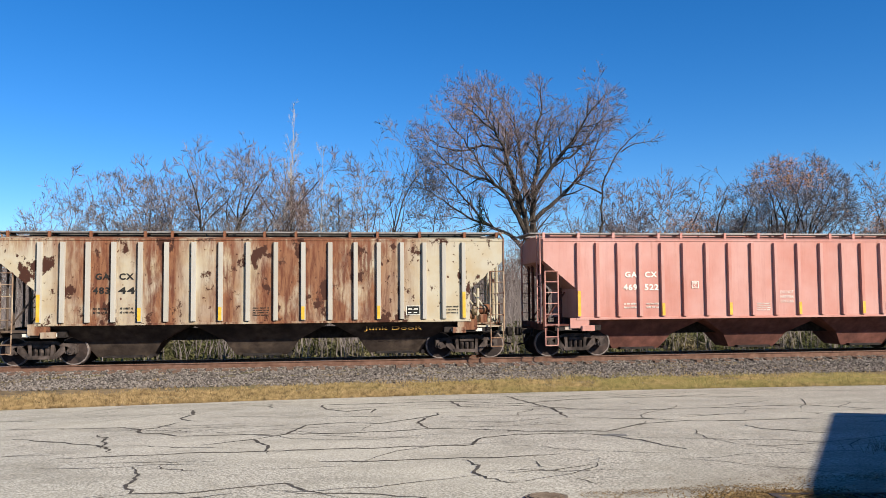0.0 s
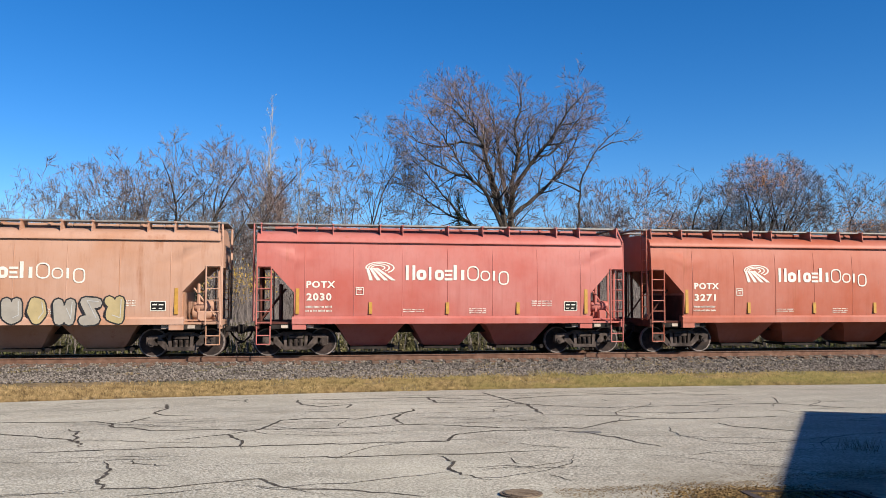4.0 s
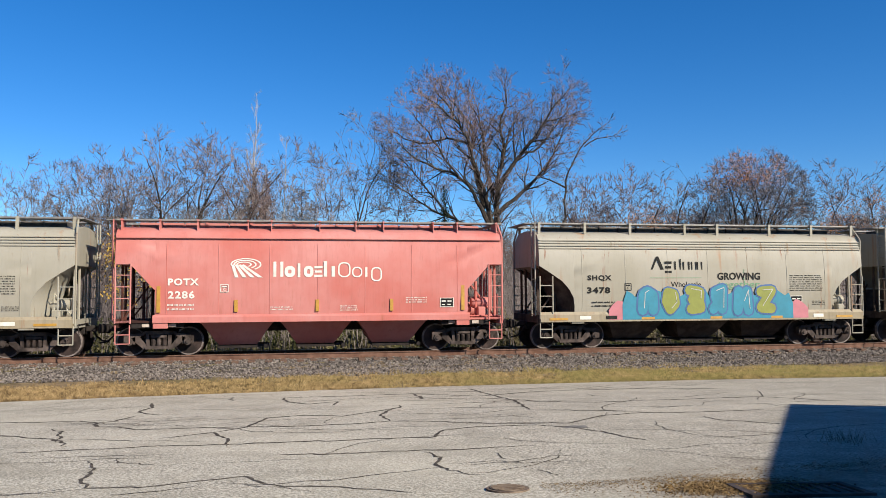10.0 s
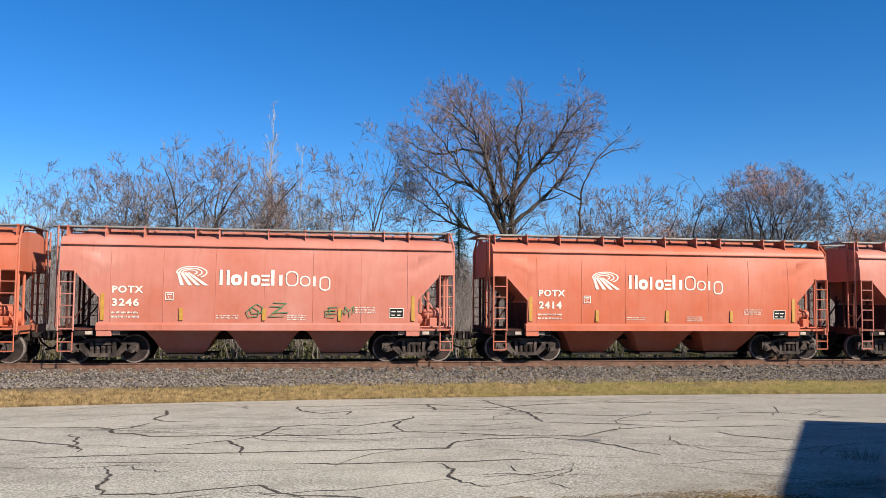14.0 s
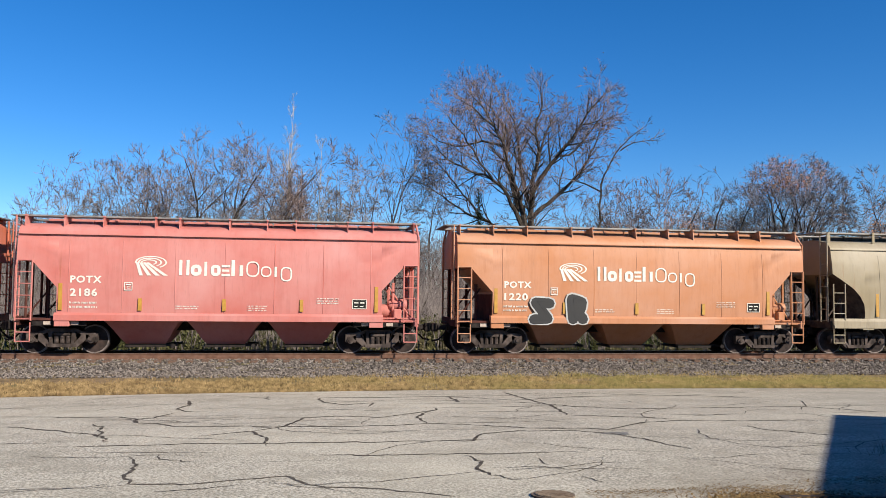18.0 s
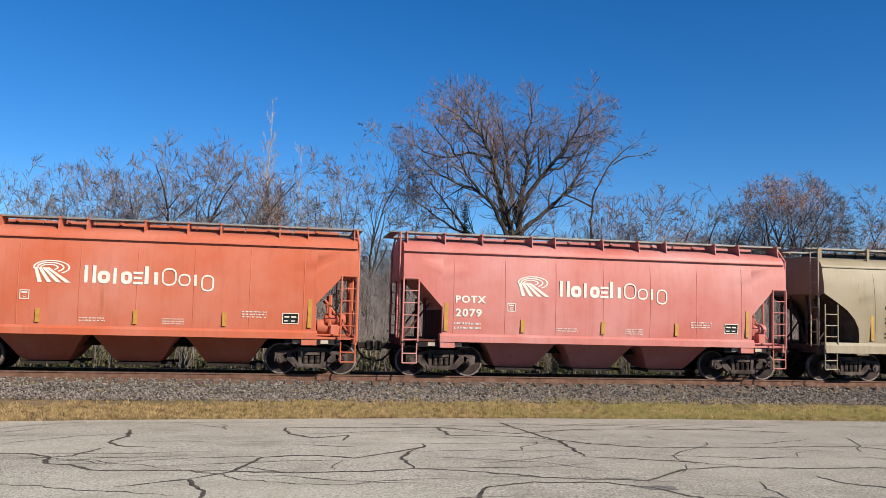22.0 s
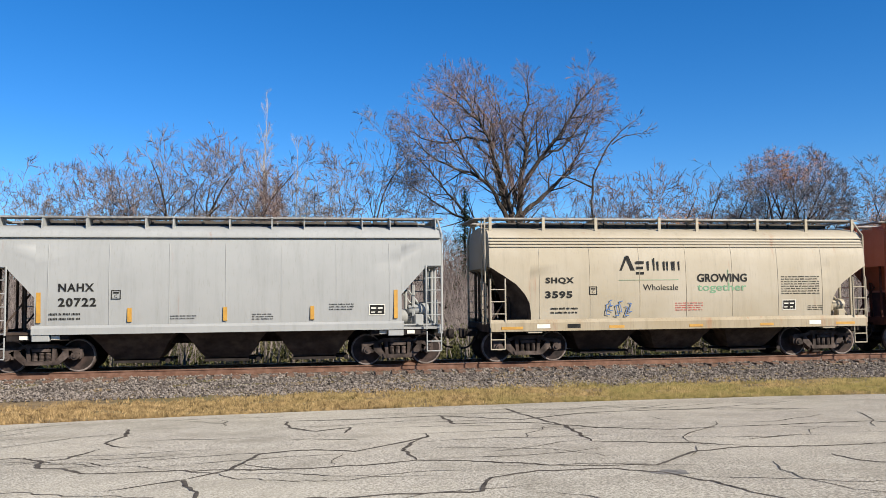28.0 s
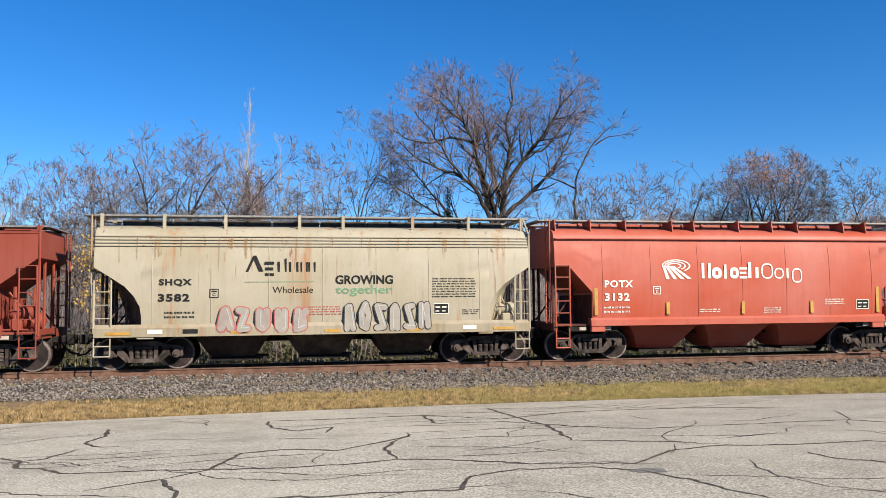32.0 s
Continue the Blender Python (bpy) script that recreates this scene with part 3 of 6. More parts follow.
def litter():
    """Fallen leaves, dirt and dead weeds in the corner by the drain."""
    rnd = random.Random(14)
    vs, fs = [], []
    for i in range(7000):
        x, y = rnd.gauss(3.70, 0.30), rnd.gauss(6.50, 0.16)
        r = rnd.uniform(0.004, 0.013)
        a, z = rnd.uniform(0, 6), pave_z(x, y) + rnd.uniform(0.006, 0.02)
        k = len(vs)
        for j in range(4):
            vs.append((x + r * math.cos(a + j * 1.57), y + r * 0.7 * math.sin(a + j * 1.57), z + rnd.uniform(-0.004, 0.012)))
        fs.append((k, k + 1, k + 2, k + 3))
    for i in range(70):
        x, y = rnd.gauss(6.5, 0.16), rnd.gauss(8.9, 0.2)
        h, a = rnd.uniform(0.03, 0.2), rnd.uniform(0, 6)
        k = len(vs)
        z = pave_z(x, y)
        vs += [(x - 0.003, y, z), (x + 0.003, y, z), (x + 0.08 * math.cos(a), y + 0.08 * math.sin(a), z + h)]
        fs.append((k, k + 1, k + 2))
    for i in range(9000):     # thin dirt and leaf crumbs washed along the lot
        x = rnd.uniform(2.2, 6.4)
        y = 6.9 + 0.10 * (x - 2.2) + rnd.gauss(0, 0.22)
        if noise.noise(Vector((x * 1.3, y * 3.2, 2))) < rnd.uniform(-0.25, 0.35):
            continue
        r, a, z = rnd.uniform(0.003, 0.010), rnd.uniform(0, 6), pave_z(x, y) + 0.005
        k = len(vs)
        for j in range(4):
            vs.append((x + r * math.cos(a + j * 1.57), y + r * math.sin(a + j * 1.57), z + rnd.uniform(0, 0.005)))
        fs.append((k, k + 1, k + 2, k + 3))
    me = bpy.data.meshes.new("leaf_litter")
    me.from_pydata(vs, [], fs)
    me.materials.append(grainy("fallen leaves and straw", (0.07, 0.042, 0.02), (0.24, 0.16, 0.07), 14, 0.95, bump_s=0))
    tagged(new("leaf_litter", me), "brown fallen leaves and dead weeds on the asphalt", "leaf litter", kind="stuff")


litter()

# ---- a low building behind the camera, whose shadow falls across the lot ----
def building():
    t = thing("low_building", "plain low building beside the lot, in front of the sun", "building")
    m = grainy("plain painted block wall", (0.45, 0.42, 0.38), (0.55, 0.52, 0.47), 3, 0.9)
    base, top = -1.2, 3.4
    sunward = Vector((math.sin(SUN_AZ), -math.cos(SUN_AZ), 0)) / math.tan(SUN_EL)
    c, near = [Vector((x, y, 0)) + sunward * (top - pave_z(x, y)) for x, y in ((9.04, 13.85), (3.92, 6.46))]
    u = (c - near).normalized()
    v = Vector((u.y, -u.x, 0))

    def slab(a, b, z0, z1, th, off):
        bm = bmesh.new()
        d = (b - a).normalized()
        nrm = Vector((-d.y, d.x, 0)) * th
        q = [a, b, b + nrm, a + nrm]
        lo = [bm.verts.new((p.x, p.y, z0)) for p in q]
        hi = [bm.verts.new((p.x, p.y, z1)) for p in q]
        bm.faces.new(lo)
        bm.faces.new(hi)
        for i in range(4):
            bm.faces.new((lo[i], lo[(i + 1) % 4], hi[(i + 1) % 4], hi[i]))
        return bm

    p = [c, c - u * 26, c - u * 26 + v * 12, c + v * 12]
    for i in range(4):
        part("wall", slab(p[i], p[(i + 1) % 4], base, top - 0.2, 0.25, 0), m, t)
    bm = bmesh.new()
    lo = [bm.verts.new((q.x, q.y, top - 0.2)) for q in p]
    hi = [bm.verts.new((q.x, q.y, top)) for q in p]
    bm.faces.new(lo)
    bm.faces.new(hi)
    for i in range(4):
        bm.faces.new((lo[i], lo[(i + 1) % 4], hi[(i + 1) % 4], hi[i]))
    part("roof", bm, M_STEEL, t)


building()


# ---- grass, ballast and track ----
def scatter(name, count, place, make, material, label, category, seed):
    rnd = random.Random(seed)
    vs, fs = [], []
    for i in range(count):
        make(rnd, place(rnd), vs, fs)
    me = bpy.data.meshes.new(name)
    me.from_pydata(vs, [], fs)
    me.materials.append(material)
    return tagged(new(name, me), label, category, kind="stuff")


def blade(rnd, p, vs, fs):
    x, y, z, h = p
    a, ln = rnd.uniform(0, 6.28), rnd.uniform(0.2, 0.9) * h
    k = len(vs)
    w = rnd.uniform(0.006, 0.016)
    vs += [(x - w, y, z), (x + w, y, z), (x + ln * math.cos(a), y + ln * math.sin(a), z + h)]
    fs.append((k, k + 1, k + 2))


def verge(rnd):
    x = rnd.uniform(-16, 30)
    y = pave_edge(x) + 0.02 + abs(rnd.gauss(0.0, 1.0)) * 1.35
    top = 24.3 + 0.12 * (x + 4) if -10 < x < 10 else 24.0 if x < 0 else 25.9
    if y > top + rnd.gauss(0.2, 0.35):
        return verge(rnd)
    tuft = noise.noise(Vector((x * 1.1, y * 1.9, 3)))
    if tuft < -0.12 and rnd.random() < 0.8:     # worn, thin patches
        return verge(rnd)
    return x, y, profile_z(x, y), rnd.uniform(0.02, 0.10) * (1 + 1.4 * max(0.0, tuft))


scatter("grass", 130000, verge, blade, M_GRASS, "short dry yellow grass along the lot", "grass", 31)

M_STONE = grainy("grey crushed stone", (0.043, 0.038, 0.035), (0.152, 0.139, 0.127), 2.5, 0.95, bump_s=0.2, spread=False)
M_STONE_ISLAND = M_STONE.copy()
mn, ml = M_STONE_ISLAND.node_tree.nodes, M_STONE_ISLAND.node_tree.links
geo_n, hue = mn.new("ShaderNodeNewGeometry"), mn.new("ShaderNodeMix")
hue.data_type = "RGBA"
hue.inputs["A"].default_value, hue.inputs["B"].default_value = (0.040, 0.033, 0.029, 1), (0.225, 0.196, 0.174, 1)
ml.new(geo_n.outputs["Random Per Island"], hue.inputs["Factor"])
ml.new(hue.outputs["Result"], mn["Principled BSDF"].inputs["Base Color"])


def stone(rnd, p, vs, fs):
    x, y, z, r = p
    k = len(vs)
    a = rnd.uniform(0, 6)
    for i in range(4):
        q = r * rnd.uniform(0.7, 1.2)
        vs.append((x + q * math.cos(a + i * 1.57), y + q * math.sin(a + i * 1.57), z + rnd.uniform(-0.2, 0.5) * r))
    vs.append((x + rnd.uniform(-0.3, 0.3) * r, y + rnd.uniform(-0.3, 0.3) * r, z + r * rnd.uniform(0.6, 1.1)))
    vs.append((x, y, z - r))
    for i in range(4):
        j = (i + 1) % 4
        fs.append((k + i, k + j, k + 4))
        fs.append((k + j, k + i, k + 5))


def bed(rnd):
    x = rnd.uniform(-16, 34)
    y = rnd.uniform(25.1, 28.4) if rnd.random() < 0.9 else rnd.uniform(28.4, 31.5)
    if y < 25.8 and rnd.random() < 0.5 * (25.8 - y):
        y += 0.8
    return x, y, profile_z(x, y) + rnd.uniform(-0.012, 0.03), rnd.uniform(0.018, 0.050)


scatter("ballast", 52000, bed, stone, M_STONE_ISLAND, "grey crushed-stone track ballast", "ballast", 32)


def ballast_bed():
    bm = bmesh.new()
    rows = [(25.5, -1.24), (26.2, -1.18), (27.3, ZR - 0.28), (27.75, ZR - 0.215), (30.3, ZR - 0.205), (31.7, -1.38)]
    xs = [-600, -40, -15, 0, 15, 40, 600]
    g = [[bm.verts.new((x, y, z + 0.012)) for x in xs] for y, z in rows]
    for a, b in zip(g, g[1:]):
        for i in range(len(xs) - 1):
            bm.faces.new((a[i], a[i + 1], b[i + 1], b[i]))
    # bed colour kept dark, standing for shade in the gaps between stones
    solid("track_bed", bm, grainy("packed ballast", (0.026, 0.021, 0.018), (0.13, 0.112, 0.098), 26, 0.95, bump_s=1.0, spread=False), "packed grey stone bed under the track", "track bed", "structure")


ballast_bed()


def track():
    t = thing("railway_track", "rusty steel rails on timber ties", "railway track", kind="structure", at=pose(0, YR, ZR))
    prof = [(-0.075, -0.185), (0.075, -0.185), (0.075, -0.172), (0.012, -0.15), (0.010, -0.045), (0.036, -0.035), (0.036, -0.006), (0.028, 0.0), (-0.028, 0.0), (-0.036, -0.006), (-0.036, -0.035), (-0.010, -0.045), (-0.012, -0.15), (-0.075, -0.172)]
    for s in (-1, 1):
        bm = bmesh.new()
        a = [bm.verts.new((-600, s * 0.755 + y, z)) for y, z in prof]
        b = [bm.verts.new((600, s * 0.755 + y, z)) for y, z in prof]
        for i in range(len(prof)):
            bm.faces.new((a[i], a[(i + 1) % len(prof)], b[(i + 1) % len(prof)], b[i]))
        part("rail", bm, M_RAIL, t)
        bm = boxes((-600, 600, s * 0.755 - 0.027, s * 0.755 + 0.027, -0.002, 0.001))
        part("rail_head", bm, M_TREAD, t, "polished running surface")
    me = kept("tie", lambda: boxes((-0.11, 0.11, -1.3, 1.3, -0.36, -0.19), bevel=0.01))
    pl = kept("tie_plate", lambda: boxes((-0.09, 0.09, -0.93, -0.58, -0.19, -0.176), (-0.09, 0.09, 0.58, 0.93, -0.19, -0.176), (-0.02, 0.02, -0.88, -0.86, -0.176, -0.15), (0.04, 0.07, -0.67, -0.65, -0.176, -0.15)))
    rnd = random.Random(6)
    for i in range(120):
        tie = part("tie", me, M_TIE, t, place=pose(-20 + 0.5 * i + rnd.uniform(-0.04, 0.04), rnd.uniform(-0.06, 0.06), rnd.uniform(-0.012, 0.012), 0, 0, rnd.uniform(-1.5, 1.5)))
        part("tie_plate", pl, M_RAIL, tie)


track()


# ---- woods behind the track ----
def prisms(segs, sides):
    """Tapered prisms along many segments (from, to, radius at each), as plain lists of points and faces."""
    A, B = np.array([s[0] for s in segs]), np.array([s[1] for s in segs])
    ra, rb = np.array([s[2] for s in segs]), np.array([s[3] for s in segs])
    d = B - A
    d /= np.linalg.norm(d, axis=1)[:, None] + 1e-9
    ref = np.where(np.abs(d[:, 2:3]) < 0.9, np.array([[0.0, 0.0, 1.0]]), np.array([[1.0, 0.0, 0.0]]))
    u = np.cross(d, ref)
    u /= np.linalg.norm(u, axis=1)[:, None]
    w = np.cross(d, u)
    rings = []
    for P, r in ((A, ra), (B, rb)):
        for i in range(sides):
            a = 2 * math.pi * i / sides
            rings.append(P + (u * math.cos(a) + w * math.sin(a)) * r[:, None])
    co = np.stack(rings, 1).reshape(-1, 3)
    base = np.arange(len(segs)) * 2 * sides
    faces = [np.stack((base + i, base + (i + 1) % sides, base + sides + (i + 1) % sides, base + sides + i), 1) for i in range(sides)]
    return co.tolist(), np.concatenate(faces).tolist()


def wood_mesh(name, segs, sides):
    me = bpy.data.meshes.new(name)
    if segs:
        co, faces = prisms(segs, sides)
        me.from_pydata(co, [], faces)
    return me


def aside(d, angle, turn):
    """The way d, bent aside by an angle, towards a turn about it."""
    u = d.orthogonal().normalized()
    w = d.cross(u)
    return (d * math.cos(angle) + (u * math.cos(turn) + w * math.sin(turn)) * math.sin(angle)).normalized()


class Sapling:
    """Grows one bare tree: limbs that bend and taper, boughs, shoots and fine twigs that point up and outward."""

    def __init__(self, seed, tip=0.012, room=None, rise=0.05, dense=1.0):
        self.rnd, self.tip, self.room, self.rise, self.dense = random.Random(seed), tip, room, rise, dense
        self.wood, self.fine, self.hair, self.tips = [], [], [], []

    def reach(self, p, d):
        """How far the crown's outline lies from p along d."""
        if not self.room:
            return 99.0
        c, r = self.room
        q = Vector([(p[i] - c[i]) / r[i] for i in range(3)])
        e = Vector([d[i] / r[i] for i in range(3)])
        a, b, k = e.dot(e), q.dot(e), q.dot(q) - 1
        disc = b * b - a * k
        lump = 1 + 0.10 * noise.noise((p + d * 3) * 0.5)
        return max(0.25, (-b + math.sqrt(disc)) / a * lump) if disc > 0 else 0.3

    def deep_in(self, p):
        """Whether p lies in the crown's open middle."""
        if not self.room:
            return False
        c, r = self.room
        return sum(((p[i] - c[i]) / r[i]) ** 2 for i in range(3)) < 0.22 and self.rnd.random() < 0.6

    def put(self, a, b, ra, rb):
        (self.wood if rb > 0.019 else self.fine).append((a[:], b[:], ra, rb))

    def tuft(self, p, d, count, length):
        """A spray of the finest twigs."""
        rnd = self.rnd
        for j in range(count):
            e = aside(d, radians(rnd.uniform(8, 42)), rnd.uniform(0, 6.28))
            ln = length * rnd.uniform(0.5, 1.15)
            q = p + e * ln * 0.5
            e = (e + Vector((rnd.gauss(0, 0.2), rnd.gauss(0, 0.2), rnd.gauss(0.06, 0.2)))).normalized()
            c = q + e * ln * 0.5
            self.hair.append((p[:], q[:], self.tip, self.tip * 0.8))
            self.hair.append((q[:], c[:], self.tip * 0.8, self.tip * 0.5))
            g = q + aside(e, radians(rnd.uniform(25, 50)), rnd.uniform(0, 6.28)) * ln * 0.4
            self.hair.append((q[:], g[:], self.tip * 0.7, self.tip * 0.45))
            self.tips.append(c)

    def shoot(self, p, d, r, length, level):
        rnd = self.rnd
        step = (0.62, 0.46, 0.36, 0.30, 0.26)[level]
        n = max(2, int(length / step))
        turn = rnd.uniform(0, 6.28)
        for i in range(n):
            t = (i + 1) / n
            d = (d + Vector((rnd.gauss(0, 0.10), rnd.gauss(0, 0.10), rnd.gauss(self.rise, 0.08)))).normalized()
            q = p + d * (length / n)
            thin = 0.9 if level < 2 else 0.74
            ra, rb = max(self.tip, r * (1 - thin * (i / n))), max(self.tip * 0.8, r * (1 - thin * t))
            self.put(p, q, ra, rb)
            if level < 4 and (i > 0 or level > 1) and not (level and self.deep_in(q)):
                for j in range(1 if rnd.random() < (0.8, 0.85, 0.85, 0.6)[level] * self.dense else 0):
                    turn += 2.4 + rnd.uniform(-0.4, 0.4)
                    e = aside(d, radians(rnd.uniform(26, 56)), turn)
                    e = (e + Vector((0, 0, self.rise * 1.5))).normalized()
                    own = length * (1.05 - t) * rnd.uniform(0.5, 0.95) + (1.3, 0.9, 0.55, 0.3)[level] * rnd.uniform(0.6, 1.2)
                    own = min(own, self.reach(q, e) * rnd.uniform(0.8, 1.05))
                    if own > 0.15:
                        self.shoot(q, e, rb * rnd.uniform(0.5, 0.72), own, level + 1)
            if rb < 0.02 and rnd.random() < 0.5 * self.dense:
                self.tuft(q, aside(d, radians(35), rnd.uniform(0, 6.28)), 1, 0.55)
            p = q
        self.tuft(p, d, 3, 0.62)

    def limb(self, goals, r0, r1=0.04, level=1, side=3.4):
        """A main limb along a few goals, bearing boughs over its outer part."""
        rnd = self.rnd
        pts = [Vector(g) for g in goals]
        line = []
        for k in range(len(pts) - 1):
            a, b, c, e = pts[max(0, k - 1)], pts[k], pts[k + 1], pts[min(len(pts) - 1, k + 2)]
            n = max(2, int((c - b).length / 0.5))
            for i in range(n):
                t = i / n
                q = 0.5 * (2 * b + (c - a) * t + (2 * a - 5 * b + 4 * c - e) * t * t + (3 * b - a - 3 * c + e) * t ** 3)
                line.append(q + Vector((rnd.gauss(0, 0.05), rnd.gauss(0, 0.05), rnd.gauss(0, 0.04))))
        line.append(pts[-1])
        n, turn = len(line) - 1, rnd.uniform(0, 6.28)
        for i in range(n):
            t = (i + 1) / n
            ra, rb = r0 + (r1 - r0) * (i / n) ** 0.8, r0 + (r1 - r0) * t ** 0.8
            self.put(line[i], line[i + 1], ra, rb)
            if t > 0.28:
                for j in range(2 if rnd.random() < 0.55 else 1):
                    turn += 2.4 + rnd.uniform(-0.5, 0.5)
                    d = (line[i + 1] - line[i]).normalized()
                    e = aside(d, radians(rnd.uniform(28, 62)), turn)
                    own = side * (1.15 - 0.7 * t) * rnd.uniform(0.45, 1.0)
                    self.shoot(line[i + 1], (e + Vector((0, 0, self.rise * 2))).normalized(), min(rb * 0.6, 0.03 + 0.018 * own), own, level + 1)
        d = (line[-1] - line[-2]).normalized()
        for j in range(3):
            self.shoot(line[-1], aside(d, radians(rnd.uniform(5, 30)), 2.1 * j), r1 * 0.8, rnd.uniform(0.5, 1.1), level + 1)

    def meshes(self, key):
        zs = sorted(p.z for p in self.tips)
        me = bpy.data.meshes.new(key + "_twigs")
        co, faces = prisms(self.fine, 3)
        k, rng = len(co), np.random.default_rng(7)
        A, B = np.array([h[0] for h in self.hair]), np.array([h[1] for h in self.hair])
        across = np.cross(B - A, rng.normal(size=A.shape))
        across /= np.linalg.norm(across, axis=1)[:, None] + 1e-9
        wa, wb = np.array([h[2:] for h in self.hair]).T[:, :, None] * 1.25
        more = np.stack((A - across * wa, A + across * wa, B + across * wb, B - across * wb), 1).reshape(-1, 3)
        me.from_pydata(co + more.tolist(), [], faces + [(k + 4 * i, k + 4 * i + 1, k + 4 * i + 2, k + 4 * i + 3) for i in range(len(A))])
        return wood_mesh(key + "_wood", self.wood, 6), me, self.tips, zs[int(len(zs) * 0.995)]


def crown_tree(key, seed, height=12.0, half=3.0, bole=2.2, forks=4, tip=0.0105, rise=0.05, dense=0.95, r0=0.17, deep=None):
    """A woodland tree: a short bole that forks into limbs, which fill a rounded crown."""
    low = bole * 0.75
    s = Sapling(seed, tip, (Vector((0, 0, (height + low) / 2)), (half, deep or half, (height - low) / 2)), rise, dense)
    rnd = s.rnd
    p, d = Vector((0, 0, 0)), Vector((rnd.gauss(0, 0.05), rnd.gauss(0, 0.05), 1)).normalized()
    for i in range(4):
        q = p + (d + Vector((rnd.gauss(0, 0.05), rnd.gauss(0, 0.05), 0))) * bole / 4
        s.put(p, q, r0 * (1.25 - 0.09 * i), r0 * (1.16 - 0.09 * i))
        p = q
    for k in range(forks):
        a = 2 * math.pi * (k + rnd.uniform(-0.25, 0.25)) / forks
        lean = radians(rnd.uniform(8, 24) if k % 2 else rnd.uniform(24, 44)) * min(1.35, half / 2.5)
        e = Vector((math.sin(lean) * math.cos(a), math.sin(lean) * math.sin(a), math.cos(lean)))
        s.shoot(p, e, r0 * rnd.uniform(0.5, 0.72), s.reach(p, e) * rnd.uniform(0.88, 1.0), 0)
    return s.meshes(key)


def slim_tree(key, seed, height, stems=3, part_at=0.12, wide=0.16, r0=0.085, tip=0.0085, shoots=26):
    """A slender upright tree: stems that part low down, with fine steeply rising shoots."""
    s = Sapling(seed, tip, None, 0.10, 0.75)
    rnd = s.rnd
    for k in range(stems):
        top = height * (1.0, 0.88, 0.78, 0.92, 0.70)[k]
        way = Vector(((0.0, 1.0, -1.0, 0.55, -0.6)[k] * wide + rnd.gauss(0, 0.02), rnd.gauss(0, 0.07), 1))
        p, line, n = Vector((0, 0, 0)), [], 18
        for i in range(n):
            bend = way if i / n > part_at else Vector((way.x * 0.3, way.y * 0.3, 1))
            q = p + (bend + Vector((rnd.gauss(0, 0.035), rnd.gauss(0, 0.035), 0))) * (top / n)
            s.put(p, q, r0 * (1 - i / n) + 0.013, r0 * (1 - (i + 1) / n) + 0.012)
            line.append((p, q))
            p = q
        for i in range(shoots):
            t = rnd.uniform(0.28, 0.98)
            a, b = line[int(t * n)]
            d = aside((b - a).normalized(), radians(rnd.uniform(18, 40)), rnd.uniform(0, 6.28))
            s.shoot(a.lerp(b, t * n % 1), d, 0.028 * (1.15 - t), (0.20 * height * (1 - t) + 0.6) * rnd.uniform(0.6, 1.1), 3)
    return s.meshes(key)


def leaf_mesh(tips, frac, seed, size=0.11, per=4, keep_fn=None):
    rnd = random.Random(seed)
    vs, fs = [], []
    for p in tips:
        if rnd.random() > frac or (keep_fn and not keep_fn(p)):
            continue
        for i in range(per):
            c = p + Vector((rnd.gauss(0, 0.22), rnd.gauss(0, 0.22), rnd.gauss(0, 0.22)))
            a = Vector((rnd.gauss(0, 1), rnd.gauss(0, 1), rnd.gauss(0, 1))).normalized() * size * rnd.uniform(0.5, 1)
            b = a.orthogonal().normalized() * size * 0.5
            k = len(vs)
            vs += [(c - a)[:], (c + b)[:], (c + a)[:], (c - b)[:]]
            fs.append((k, k + 1, k + 2, k + 3))
    me = bpy.data.meshes.new("leaves")
    me.from_pydata(vs, [], fs)
    return me


def plant(x, y, meshes, label, height, turn=0.0, twig_mat=None, leaves=None, bark=None, wide=1.0):
    t = thing("tree", label, "tree", "trees behind the track")
    scale = height / meshes[3]
    t.matrix_world = pose(x, y, -1.55, 0, 0, turn) @ Matrix.Diagonal((scale * wide, scale * wide, scale, 1))
    part("trunk", meshes[0], bark or M_BARK, t)
    part("crown", meshes[1], twig_mat or M_TWIG, t)
    if leaves:
        part("dry_leaves", leaves, M_DRYLEAF, t, "few dry brown leaves")
    return t


